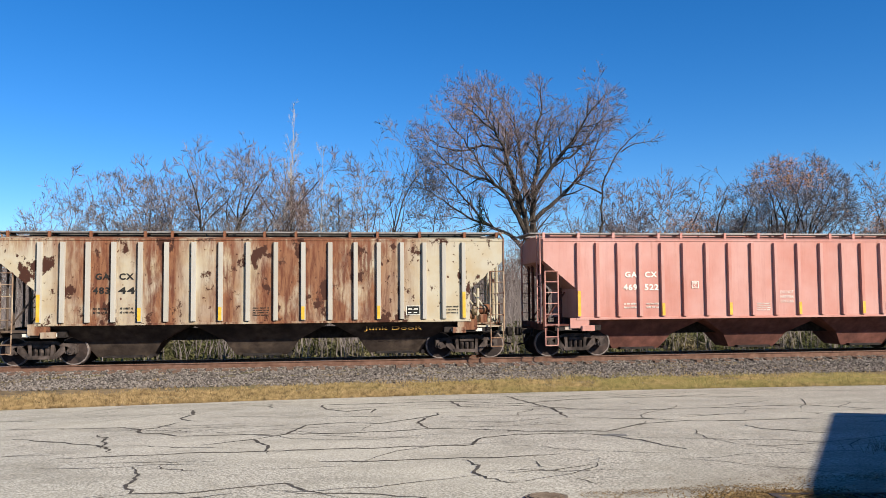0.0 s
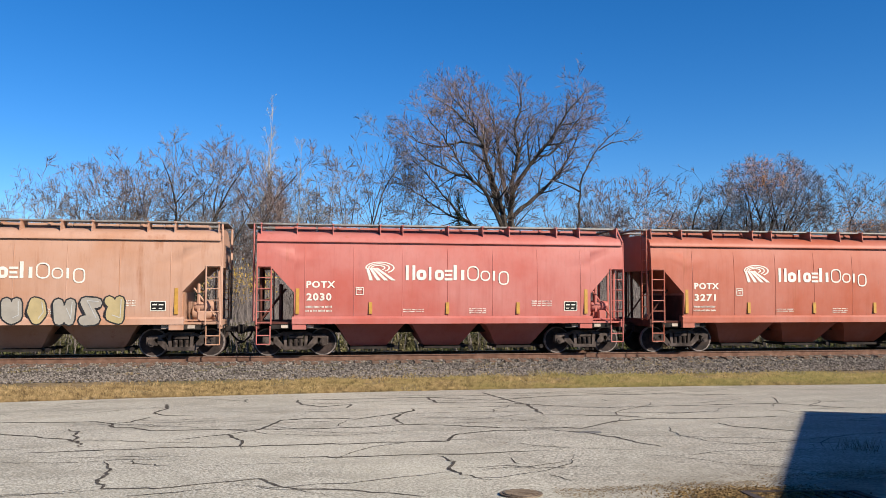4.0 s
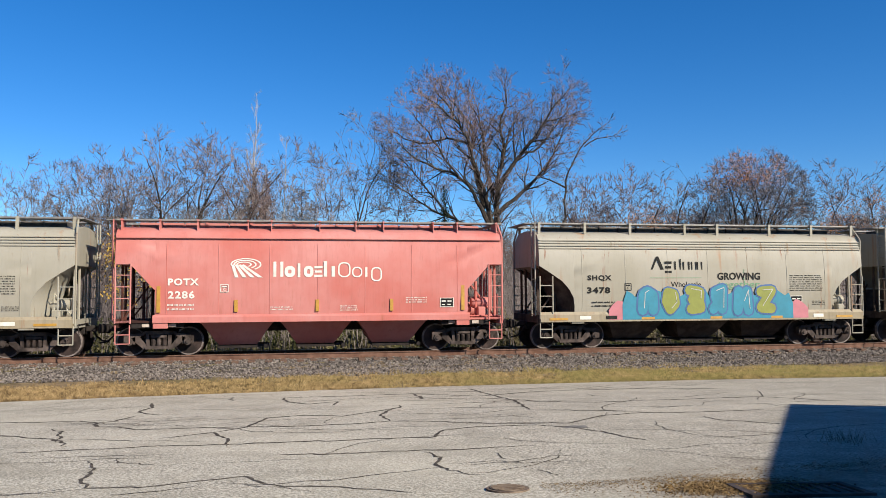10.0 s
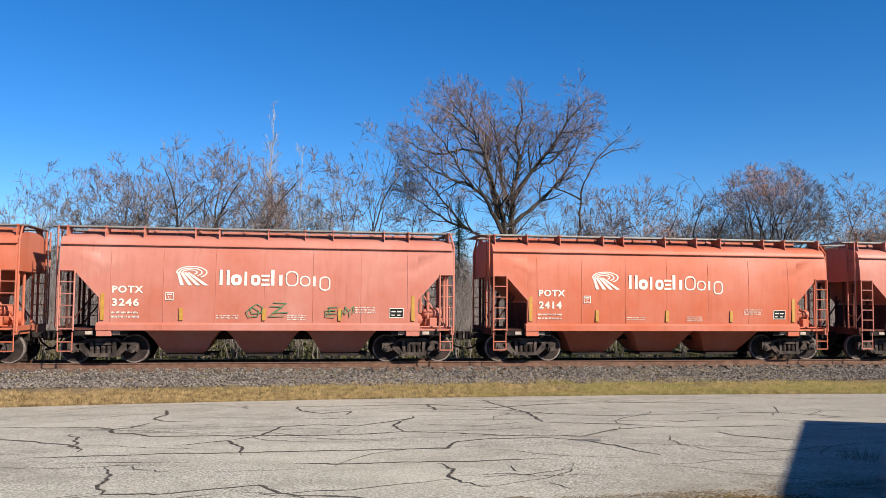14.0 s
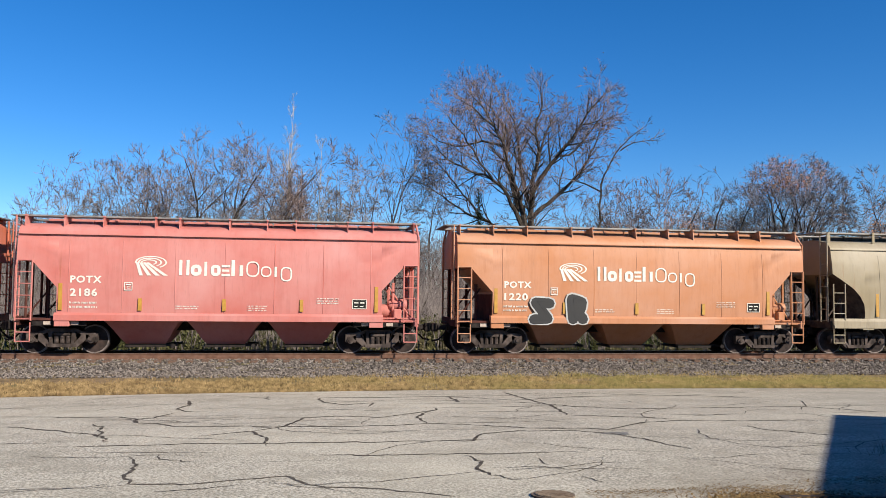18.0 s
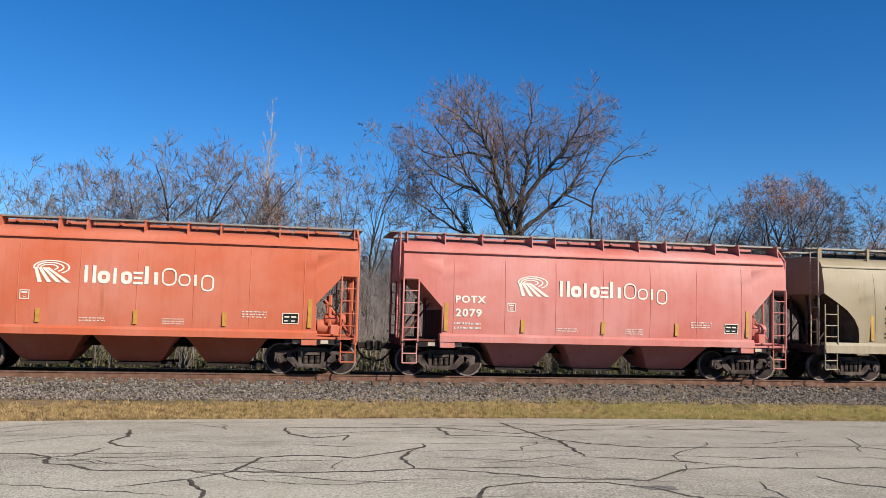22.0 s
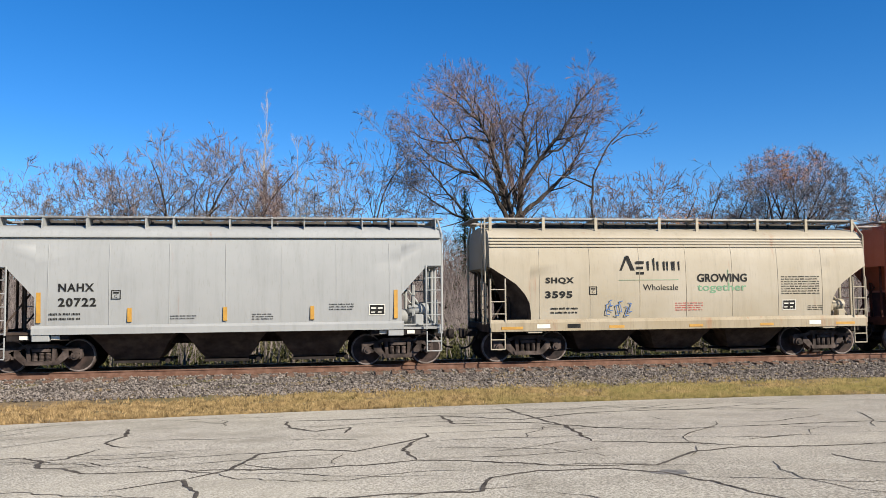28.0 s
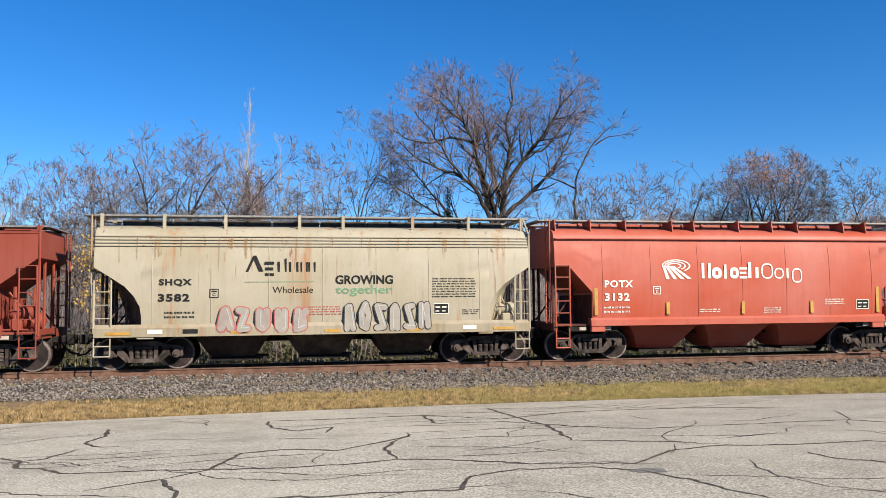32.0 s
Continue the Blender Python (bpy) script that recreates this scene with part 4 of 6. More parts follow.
def big_tree():
    """The tall tree: a trunk that parts low into steep limbs, the left ones long and spreading."""
    s = Sapling(12, 0.0100, None, 0.035, 0.87)
    for goals, r in (
        ([(0, 0, 0), (0.05, 0, 4.0), (-0.05, 0, 7.6), (0.1, 0.1, 10.7), (0.6, 0.2, 13.7), (0.4, 0.4, 15.4), (1.0, 0.6, 17.2), (0.9, 0.7, 18.6)], 0.47),
        ([(0.05, 0, 10.4), (0.9, -0.5, 12.0), (1.9, -0.9, 13.5), (3.0, -1.4, 14.9), (3.9, -1.9, 16.6), (4.6, -2.1, 17.4)], 0.21),
        ([(-0.1, 0, 7.9), (0.6, 0.5, 9.1), (2.1, 1.0, 10.3), (4.3, 1.7, 12.5), (5.5, 2.2, 14.5), (6.2, 2.5, 16.0)], 0.20),
        ([(-0.1, 0, 3.6), (-0.5, -0.3, 7.5), (-0.8, -0.4, 9.5), (-1.8, -1.0, 12.0), (-2.6, -1.5, 14.1), (-3.9, -2.0, 15.6), (-5.6, -2.5, 16.6)], 0.30),
        ([(-0.8, 0.2, 9.0), (-1.2, 0.6, 10.9), (-1.6, 1.2, 13.7), (-1.4, 1.8, 15.4), (-2.2, 2.2, 16.7), (-3.1, 2.6, 18.1)], 0.20),
        ([(0.0, 0.2, 9.6), (-0.5, 0.8, 12.0), (-0.7, 1.4, 15.0), (-1.5, 1.9, 17.4)], 0.19),
        ([(-0.5, -0.1, 7.4), (-1.3, -0.6, 9.0), (-2.7, -1.2, 10.9), (-4.8, -1.7, 11.7), (-6.5, -2.2, 12.4), (-7.5, -2.5, 13.3)], 0.19),
        ([(-0.4, 0.2, 6.2), (-1.6, 0.9, 7.6), (-4.4, 1.8, 9.0), (-6.1, 2.4, 10.3), (-7.4, 2.7, 11.2)], 0.17),
        ([(-2.4, -1.3, 13.6), (-3.6, 0.0, 14.2), (-5.4, 0.7, 13.9), (-7.4, 1.2, 14.8)], 0.11),
        ([(-3.0, -1.3, 11.0), (-4.4, -2.4, 12.6), (-5.6, -3.0, 14.0), (-6.6, -3.3, 15.2)], 0.10),
        ([(-3.3, 1.4, 8.6), (-4.8, 0.6, 10.2), (-6.2, 0.0, 11.8), (-7.2, -0.4, 12.6)], 0.09),
        ([(-2.9, -1.7, 14.5), (-3.6, -0.6, 16.4), (-4.4, 0.2, 17.8)], 0.09),
        ([(0.5, 0.2, 12.8), (1.2, 1.2, 14.6), (2.1, 1.9, 16.2), (2.5, 2.3, 17.0)], 0.13),
        ([(1.6, -0.8, 13.1), (3.2, -0.2, 13.7), (4.6, 0.2, 15.4), (5.6, 0.4, 16.7)], 0.10),
    ):
        s.limb(goals, r, 0.036)
    me = s.meshes("big")
    lv = leaf_mesh(me[2], 0.22, 3, 0.07, 2, lambda p: noise.noise(p * 0.35) > (-0.1 if p.x < -2.5 else 0.25))
    plant(15.55, 60.0, me, "tall spreading bare tree with forked trunk and few dry leaves", 19.7, twig_mat=M_TWIG_RED, leaves=lv, wide=1.03)


big_tree()
CROWNS = [crown_tree("crown%d" % i, 101 + i, 12.0, (2.6, 3.2, 2.3, 3.6)[i], (2.0, 2.6, 1.6, 2.2)[i], (4, 5, 3, 6)[i], rise=(0.03, 0.02, 0.05, 0.02)[i], r0=(0.15, 0.19, 0.12, 0.18)[i]) for i in range(4)]


def wood_line(x):
    """How high the tangle between the taller trees stands above the datum, along the line y = 56."""
    return float(np.interp(x, [-60, -24, -16, -8, 3, 8, 13, 19, 24, 32, 40, 70], [6.0, 5.6, 6.0, 6.8, 6.3, 5.4, 5.2, 6.2, 6.9, 7.2, 7.2, 7.5]))


def woods():
    rnd = random.Random(77)
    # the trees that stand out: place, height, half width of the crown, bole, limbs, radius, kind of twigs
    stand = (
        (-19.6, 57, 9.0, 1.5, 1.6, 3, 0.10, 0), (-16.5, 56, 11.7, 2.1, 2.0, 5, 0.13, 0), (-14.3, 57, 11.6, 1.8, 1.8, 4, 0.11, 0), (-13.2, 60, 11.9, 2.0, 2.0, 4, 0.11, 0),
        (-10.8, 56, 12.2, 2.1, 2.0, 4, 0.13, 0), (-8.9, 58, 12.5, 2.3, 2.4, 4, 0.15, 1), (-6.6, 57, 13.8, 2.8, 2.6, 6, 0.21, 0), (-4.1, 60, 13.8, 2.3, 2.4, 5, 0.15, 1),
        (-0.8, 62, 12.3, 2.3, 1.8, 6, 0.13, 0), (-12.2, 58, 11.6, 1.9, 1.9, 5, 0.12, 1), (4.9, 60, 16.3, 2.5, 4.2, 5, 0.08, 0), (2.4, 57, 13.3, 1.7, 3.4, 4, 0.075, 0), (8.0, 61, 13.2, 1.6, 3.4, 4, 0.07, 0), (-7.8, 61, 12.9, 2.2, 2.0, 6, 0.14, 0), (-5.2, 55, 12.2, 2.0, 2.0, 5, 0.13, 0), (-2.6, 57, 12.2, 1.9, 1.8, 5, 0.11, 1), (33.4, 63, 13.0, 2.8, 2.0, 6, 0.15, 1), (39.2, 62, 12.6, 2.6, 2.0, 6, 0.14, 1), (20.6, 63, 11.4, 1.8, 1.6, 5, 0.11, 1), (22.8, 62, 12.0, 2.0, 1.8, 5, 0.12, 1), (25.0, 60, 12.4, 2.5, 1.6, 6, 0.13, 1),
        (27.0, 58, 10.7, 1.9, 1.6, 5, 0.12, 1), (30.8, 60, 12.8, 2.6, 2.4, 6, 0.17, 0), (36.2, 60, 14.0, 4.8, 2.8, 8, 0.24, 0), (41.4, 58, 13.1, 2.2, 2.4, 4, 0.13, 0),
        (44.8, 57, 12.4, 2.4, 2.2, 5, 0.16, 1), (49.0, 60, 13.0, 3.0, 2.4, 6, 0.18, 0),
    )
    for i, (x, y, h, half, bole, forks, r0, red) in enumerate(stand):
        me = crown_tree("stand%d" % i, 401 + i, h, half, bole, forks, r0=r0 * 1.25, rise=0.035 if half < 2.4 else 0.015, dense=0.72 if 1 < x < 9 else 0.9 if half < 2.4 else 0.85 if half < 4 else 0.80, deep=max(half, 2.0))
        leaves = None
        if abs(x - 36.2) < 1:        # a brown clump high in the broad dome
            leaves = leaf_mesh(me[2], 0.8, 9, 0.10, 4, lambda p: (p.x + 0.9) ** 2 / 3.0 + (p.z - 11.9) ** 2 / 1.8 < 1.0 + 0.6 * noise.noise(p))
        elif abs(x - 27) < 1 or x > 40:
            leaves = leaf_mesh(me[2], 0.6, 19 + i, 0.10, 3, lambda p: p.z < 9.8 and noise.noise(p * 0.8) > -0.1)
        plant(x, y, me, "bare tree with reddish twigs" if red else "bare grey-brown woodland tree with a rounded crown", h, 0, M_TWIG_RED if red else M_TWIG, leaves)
    for row, (y, step, k) in enumerate(((50, 4.8, 0.72), (57, 4.6, 1.0), (66, 5.2, 1.0), (77, 6.4, 1.0))):
        x = -44 - 6 * row
        while x < 62 + 10 * row:
            px, py = x + rnd.uniform(-1, 1), y + rnd.uniform(-2.5, 2.5)
            h = ((wood_line(px * 56 / py) - 1.3) * py / 56 * k + 2.85) * rnd.uniform(0.8, 1.06)
            red = rnd.random() < 0.4
            plant(px, py, CROWNS[rnd.randrange(4)], "low bare tree with reddish twigs in the thicket" if red else "low bare grey-brown tree in the thicket", h, rnd.uniform(0, 360), M_TWIG_RED if red else M_TWIG, wide=rnd.uniform(0.9, 1.25))
            x += step * rnd.uniform(0.75, 1.25)
    for x, y, h, stems, wide, r0 in ((-2.2, 60, 16.9, 3, 0.022, 0.085), (-0.1, 58, 13.8, 1, 0.02, 0.06), (1.2, 61, 11.8, 3, 0.12, 0.07), (-18.0, 61, 9.6, 3, 0.1, 0.06)):
        me = slim_tree("slim%d" % int(10 * x), 201 + int(10 * x), h, stems, 0.35 if stems == 5 else 0.12, wide, r0)
        plant(x, y, me, "slim pale upright bare tree", h, 0, M_TWIG_PALE, bark=M_TWIG_PALE if wide < 0.05 else M_BARK)
    s = Sapling(311, 0.011, None, 0.04, 0.6)
    s.limb([(0, 0, 0), (0.1, 0, 5.0), (0.35, 0, 8.6), (0.5, 0, 10.8), (1.2, 0, 12.4), (1.9, 0.1, 13.5), (2.6, 0.1, 14.2), (3.3, 0.2, 14.8)], 0.16, 0.03, 2, 1.0)
    s.limb([(1.9, 0.1, 13.4), (2.8, -0.2, 13.9), (4.0, -0.3, 14.1)], 0.06, 0.02, 3, 0.7)
    s.limb([(0.45, 0, 10.2), (-0.6, 0.2, 10.9), (-2.0, 0.4, 11.2)], 0.08, 0.025, 2, 1.2)
    me = s.meshes("bent")
    plant(19.5, 57.0, me, "thin bare tree with a bent forked top", me[3], 0)


woods()


def conifer(x, y, h, seed, r=0.2):
    t = thing("conifer", "small dark green conifer among the bare trees", "tree", "conifers")
    t.matrix_world = pose(x, y, -1.5)
    bm = bmesh.new()
    tube(bm, (0, 0, 0), (0, 0, h), 0.12, 0.02, sides=6)
    part("trunk", bm, M_BARK, t)
    rnd = random.Random(seed)
    vs, fs = [], []
    for i in range(int(900 * h / 8)):
        z = h * (1 - rnd.random() ** 0.6 * 0.95)
        a = rnd.uniform(0, 6.28)
        ln = r * (h - z) * rnd.uniform(0.5, 1.1) + 0.12
        tip = Vector((ln * math.cos(a), ln * math.sin(a), z - 0.25 * ln + 0.1))
        root = Vector((0, 0, z))
        for j in range(9):
            q = root.lerp(tip, (j + 1) / 9)
            s = Vector((rnd.gauss(0, 0.09), rnd.gauss(0, 0.09), rnd.gauss(-0.03, 0.06)))
            k = len(vs)
            vs += [(q - s * 0.4)[:], (q + s.cross(Vector((0, 0, 1))) * 0.35)[:], (q + s * 1.6)[:]]
            fs.append((k, k + 1, k + 2))
    me = bpy.data.meshes.new("needles")
    me.from_pydata(vs, [], fs)
    part("needles", me, M_PINE, t)


conifer(10.6, 55.0, 9.9, 1)
conifer(-4.6, 40.0, 4.6, 2, 0.26)
conifer(2.0, 43.0, 3.6, 3, 0.28)


def leafy_bush(x, y, h, seed):
    me = crown_tree("bush%d" % seed, seed, h, h * 0.36, 0.5, 7, 0.008, 0.06, 1.0, 0.05)
    t = thing("leafy_shrub", "shrub with sparse yellow-brown autumn leaves", "shrub")
    t.matrix_world = pose(x, y, -1.5)
    part("stems", me[0], M_BARK, t)
    part("crown", me[1], M_TWIG, t)
    part("leaves", leaf_mesh(me[2], 0.8, seed, 0.085, 3), M_AUTUMN, t, "yellow-brown leaves")


leafy_bush(-5.9, 38.0, 4.4, 71)
leafy_bush(-2.4, 39.5, 3.0, 72)


def weed(rnd, p, vs, fs):
    x, y, z, h = p
    k = len(vs)
    a = rnd.uniform(0, 6.28)
    dx, dy = rnd.gauss(0, 0.25) * h, rnd.gauss(0, 0.15) * h
    w = rnd.uniform(0.008, 0.02)
    vs += [(x - w, y, z), (x + w, y, z), (x + dx, y + dy, z + h)]
    fs.append((k, k + 1, k + 2))
    for j in range(rnd.randint(3, 7)):
        t = rnd.uniform(0.25, 1)
        cx, cy, cz = x + dx * t + rnd.gauss(0, 0.1), y + dy * t, z + h * t
        s, b = rnd.uniform(0.03, 0.09), rnd.uniform(0, 6.28)
        k = len(vs)
        vs += [(cx - s * math.cos(b), cy, cz - s * math.sin(b)), (cx + s * 0.5 * math.sin(b), cy + s * 0.4, cz - s * 0.5 * math.cos(b)), (cx + s * math.cos(b), cy, cz + s * math.sin(b)), (cx - s * 0.5 * math.sin(b), cy - s * 0.4, cz + s * 0.5 * math.cos(b))]
        fs.append((k, k + 1, k + 2, k + 3))


def thicket(rnd):
    x = rnd.uniform(-26, 44)
    if rnd.random() < 0.25:      # low weeds along the ballast
        y, h = rnd.uniform(32.6, 36.5), rnd.uniform(0.15, 0.45)
    else:
        y = 36.3 + abs(rnd.gauss(0, 2.4))
        h = rnd.uniform(0.7, 2.0) * (0.8 + 0.5 * noise.noise(Vector((x * 0.3, y * 0.3, 5))))
    return x, y, profile_z(x, y), h


scatter("undergrowth", 30000, thicket, weed, M_WEED, "tangled green and straw-coloured undergrowth behind the track", "undergrowth", 41)


def brush():
    """Thin leafless saplings and brambles at the wood's edge."""
    rnd = random.Random(52)
    vs, fs = [], []
    for i in range(8500):
        x, y = rnd.uniform(-30, 50), rnd.uniform(35, 50)
        z, h = -1.5, rnd.uniform(1.5, 5.0)
        p, d = Vector((x, y, z)), Vector((rnd.gauss(0, 0.16), rnd.gauss(0, 0.1), 1))
        w = rnd.uniform(0.010, 0.028)
        n = 5
        for j in range(n):
            q = p + d.normalized() * (h / n)
            k = len(vs)
            w2 = w * 0.75
            vs += [(p.x - w, p.y, p.z), (p.x + w, p.y, p.z), (q.x + w2, q.y, q.z), (q.x - w2, q.y, q.z)]
            fs.append((k, k + 1, k + 2, k + 3))
            for b in range(2):
                s = Vector((rnd.gauss(0, 0.5), rnd.gauss(0, 0.3), rnd.uniform(0.1, 0.7))) * rnd.uniform(0.5, 1.2)
                k = len(vs)
                vs += [(q.x - w2 * 0.7, q.y, q.z), (q.x + w2 * 0.7, q.y, q.z), (q + s)[:]]
                fs.append((k, k + 1, k + 2))
            p, w = q, w2
            d += Vector((rnd.gauss(0, 0.15), rnd.gauss(0, 0.1), 0))
    for i in range(16000):       # the wood goes on behind
        x, y = rnd.uniform(-110, 130), rnd.uniform(84, 120)
        h = rnd.uniform(3, 11)
        w = 0.03 + 0.05 * rnd.random() ** 3
        a, b = Vector((x, y, -1.5)), Vector((x + rnd.gauss(0, 0.9), y, -1.5 + h))
        k = len(vs)
        vs += [(a.x - w, y, a.z), (a.x + w, y, a.z), b[:]]
        fs.append((k, k + 1, k + 2))
        for j in range(4):
            q = a.lerp(b, rnd.uniform(0.3, 0.95))
            s = Vector((rnd.gauss(0, 0.9), 0, rnd.uniform(0.2, 1.2)))
            k = len(vs)
            vs += [(q.x - 0.02, y, q.z), (q.x + 0.02, y, q.z), (q + s)[:]]
            fs.append((k, k + 1, k + 2))
    me = bpy.data.meshes.new("brush")
    me.from_pydata(vs, [], fs)
    me.materials.append(M_TWIG)
    tagged(new("brush", me), "leafless saplings and brambles at the wood's edge", "brush", kind="stuff")


brush()


# ---- rail cars ----
KINDS = {
    # length, notch (in from the end, height), eave, half widths by height, roof (y, z), bogie centre, sill (bottom, top, inset)
    "P": dict(L=12.3, notch=[(0, 2.87), (0.45, 2.87), (1.18, 2.07), (1.182, 1.1)], eave=3.72, wide=[(1.0, 1.52), (1.3, 1.56), (2.0, 1.60), (2.7, 1.60), (3.3, 1.565), (3.72, 1.50)],
              roof=[(1.49, 3.80), (1.40, 3.93), (1.15, 4.03), (0.6, 4.12), (0.0, 4.15)], bogie=4.9, sill=(1.06, 1.30, 1.12), board=4.33),
    "S": dict(L=12.3, notch=[(0, 2.85), (0.4, 2.6), (0.8, 2.33), (1.05, 2.05), (1.2, 1.77), (1.24, 1.5), (1.242, 1.1)], eave=3.72,
              wide=[(0.9, 1.50), (1.3, 1.56), (2.0, 1.61), (2.7, 1.60), (3.2, 1.56), (3.72, 1.46)],
              roof=[(1.44, 3.78), (1.32, 3.92), (1.1, 4.01), (0.6, 4.10), (0.0, 4.13)], bogie=4.9, sill=(0.94, 1.28, 0.02), board=4.36),
    "G": dict(L=15.8, notch=[(0, 3.25), (1.13, 2.30), (1.132, 1.32)], eave=3.90, wide=[(1.0, 1.50), (4.0, 1.50)],
              roof=[(1.52, 3.92), (1.52, 3.97), (1.1, 4.05), (0.5, 4.12), (0.0, 4.14)], bogie=6.72, sill=(1.26, 1.34, 1.1), board=4.24),
}
KINDS["B"] = dict(KINDS["G"], notch=[(0, 3.12), (1.13, 2.28), (1.132, 1.46)], eave=3.76, roof=[(1.52, 3.78), (1.52, 3.82), (1.1, 3.88), (0.5, 3.93), (0.0, 3.95)], sill=(1.40, 1.48, 1.1), board=4.03)
KINDS["C"] = dict(KINDS["S"], L=12.9, bogie=5.2)
RIBS = (-6.70, -6.03, -5.28, -4.52, -3.72, -2.93, -2.10, -1.27, -0.42, 0.45, 1.32, 2.18, 3.00, 3.75, 4.51, 5.25, 5.90, 6.56)


def half_width(kind, z):
    w = KINDS[kind]["wide"]
    return float(np.interp(z, [a for a, _ in w], [b for _, b in w]))


def body_bm(kind):
    k = KINDS[kind]
    h = k["L"] / 2
    cols = [(-h + x, z) for x, z in k["notch"]]
    x0 = cols[-1][0]
    nmid = 11
    cols += [(x0 + (-2 * x0) * i / nmid, cols[-1][1]) for i in range(1, nmid)]
    cols += [(h - x, z) for x, z in reversed(k["notch"])]
    rows = 10
    bm = bmesh.new()
    sides = []
    for sgn in (-1, 1):
        grid = []
        for x, zb in cols:
            col = []
            for j in range(rows + 1):
                z = zb + (k["eave"] - zb) * j / rows
                col.append(bm.verts.new((x, sgn * half_width(kind, z), z)))
            grid.append(col)
        for a, b in zip(grid, grid[1:]):
            for j in range(rows):
                bm.faces.new((a[j], b[j], b[j + 1], a[j + 1]))
        sides.append(grid)
    n, f = sides
    for i in range(len(cols) - 1):   # slope sheets and floor
        bm.faces.new((n[i][0], f[i][0], f[i + 1][0], n[i + 1][0]))
    arcs = []
    for i, (x, zb) in enumerate(cols):
        prof = [(-y, z) for y, z in k["roof"]] + [(y, z) for y, z in reversed(k["roof"][:-1])]
        arcs.append([n[i][-1]] + [bm.verts.new((x, y, z)) for y, z in prof] + [f[i][-1]])
    for a, b in zip(arcs, arcs[1:]):
        for j in range(len(a) - 1):
            bm.faces.new((a[j], b[j], b[j + 1], a[j + 1]))
    for i in (0, -1):
        for j in range(rows):
            bm.faces.new((n[i][j], n[i][j + 1], f[i][j + 1], f[i][j]))
        bm.faces.new(arcs[i])
    return bm


def end_cone_bm(kind):
    """The curved end sheets that narrow towards the car's end."""
    bm = bmesh.new()
    k = KINDS[kind]
    h = k["L"] / 2
    pts = k["notch"][:-1] + [(1.24, 1.2)]
    for e in (1,):
        for sgn in (-1,):
            last = None
            for i, (x, z) in enumerate(pts):
                t = i / (len(pts) - 1)
                a = bm.verts.new((e * (h - x), sgn * (half_width("S", z) - 0.01), z))
                b = bm.verts.new((e * (h - 0.25 - 0.55 * t), sgn * 0.55, 2.8 - 1.6 * t))
                if last:
                    bm.faces.new((last[0], a, b, last[1]))
                last = (a, b)
    return bm


def side_sill_bm(kind):
    k = KINDS[kind]
    z0, z1, inset = k["sill"]
    h = k["L"] / 2 - inset
    bm = bmesh.new()
    for s in (-1, 1):
        w = 1.63 if kind not in "GB" else 1.55
        prof = [(w, z0), (w, z0 + (z1 - z0) * 0.72), (w - 0.06, z1), (w - 0.28, z1), (w - 0.28, z0)]
        a = [bm.verts.new((-h, s * y, z)) for y, z in prof]
        b = [bm.verts.new((h, s * y, z)) for y, z in prof]
        bm.faces.new(a)
        bm.faces.new(b[::-1])
        for i in range(5):
            bm.faces.new((a[i], a[(i + 1) % 5], b[(i + 1) % 5], b[i]))
    return bm


def hopper_bm(kind):
    bm = bmesh.new()
    top, mid, low = (2.25, 1.3), (1.2, 0.72), (0.85, 0.22)
    rings = []
    if kind == "B":       # deep side sheets, with shallow gaps between the outlets
        rings = [[bm.verts.new((sx * hx, sy * hy, z)) for sx, sy in ((-1, -1), (1, -1), (1, 1), (-1, 1))] for hx, z, hy in ((2.17, 1.46, 1.40), (2.17, 0.78, 0.95), (1.35, 0.70, 0.88), (0.85, 0.26, 0.55))]
    if kind not in "GB":
        rings = [[bm.verts.new((sx * hx, sy * hy, z)) for sx, sy in ((-1, -1), (1, -1), (1, 1), (-1, 1))] for hx, z, hy in ((1.24, 1.12, 1.30), (1.10, 1.00, 1.22), (0.90, 0.74, 1.00), (0.76, 0.50, 0.78), (0.60, 0.30, 0.58))]
    for (hx, z), hy in () if kind != "G" else zip((top, mid, low), (1.42, 0.80, 0.50)):
        rings.append([bm.verts.new((sx * hx, sy * hy, z)) for sx, sy in ((-1, -1), (1, -1), (1, 1), (-1, 1))])
    for a, b in zip(rings, rings[1:]):
        for i in range(4):
            bm.faces.new((a[i], a[(i + 1) % 4], b[(i + 1) % 4], b[i]))
    bm.faces.new(rings[0])
    bm.faces.new(rings[-1][::-1])
    return bm


def gate_bm():
    """An outlet gate with its frame and opening shaft."""
    bm = boxes((-0.62, 0.62, -0.72, 0.72, 0.20, 0.27), (0.62, 0.98, -0.5, -0.38, 0.22, 0.30), (0.62, 0.98, 0.38, 0.5, 0.22, 0.30))
    tube(bm, (0.9, -0.95, 0.26), (0.9, 0.95, 0.26), 0.03)
    tube(bm, (0.9, -1.0, 0.26), (0.9, -0.93, 0.26), 0.07, sides=8)
    return bm


def ladder_bm(z0, z1, step, w=0.45):
    bm = bars(((0, 0, z0), (0, 0, z1)), ((w, 0, z0), (w, 0, z1)), r=0.026)
    z = z0 + 0.05
    while z < z1:
        tube(bm, (0, 0, z), (w, 0, z), 0.016)
        z += step
    return bm


def step_bm(w=0.42):
    return bars(((0, 0, 1.0), (0, 0, 0.42)), ((w, 0, 1.0), (w, 0, 0.42)), ((0, 0, 0.42), (w, 0, 0.42)), ((0, 0, 0.70), (w, 0, 0.70)), r=0.02)


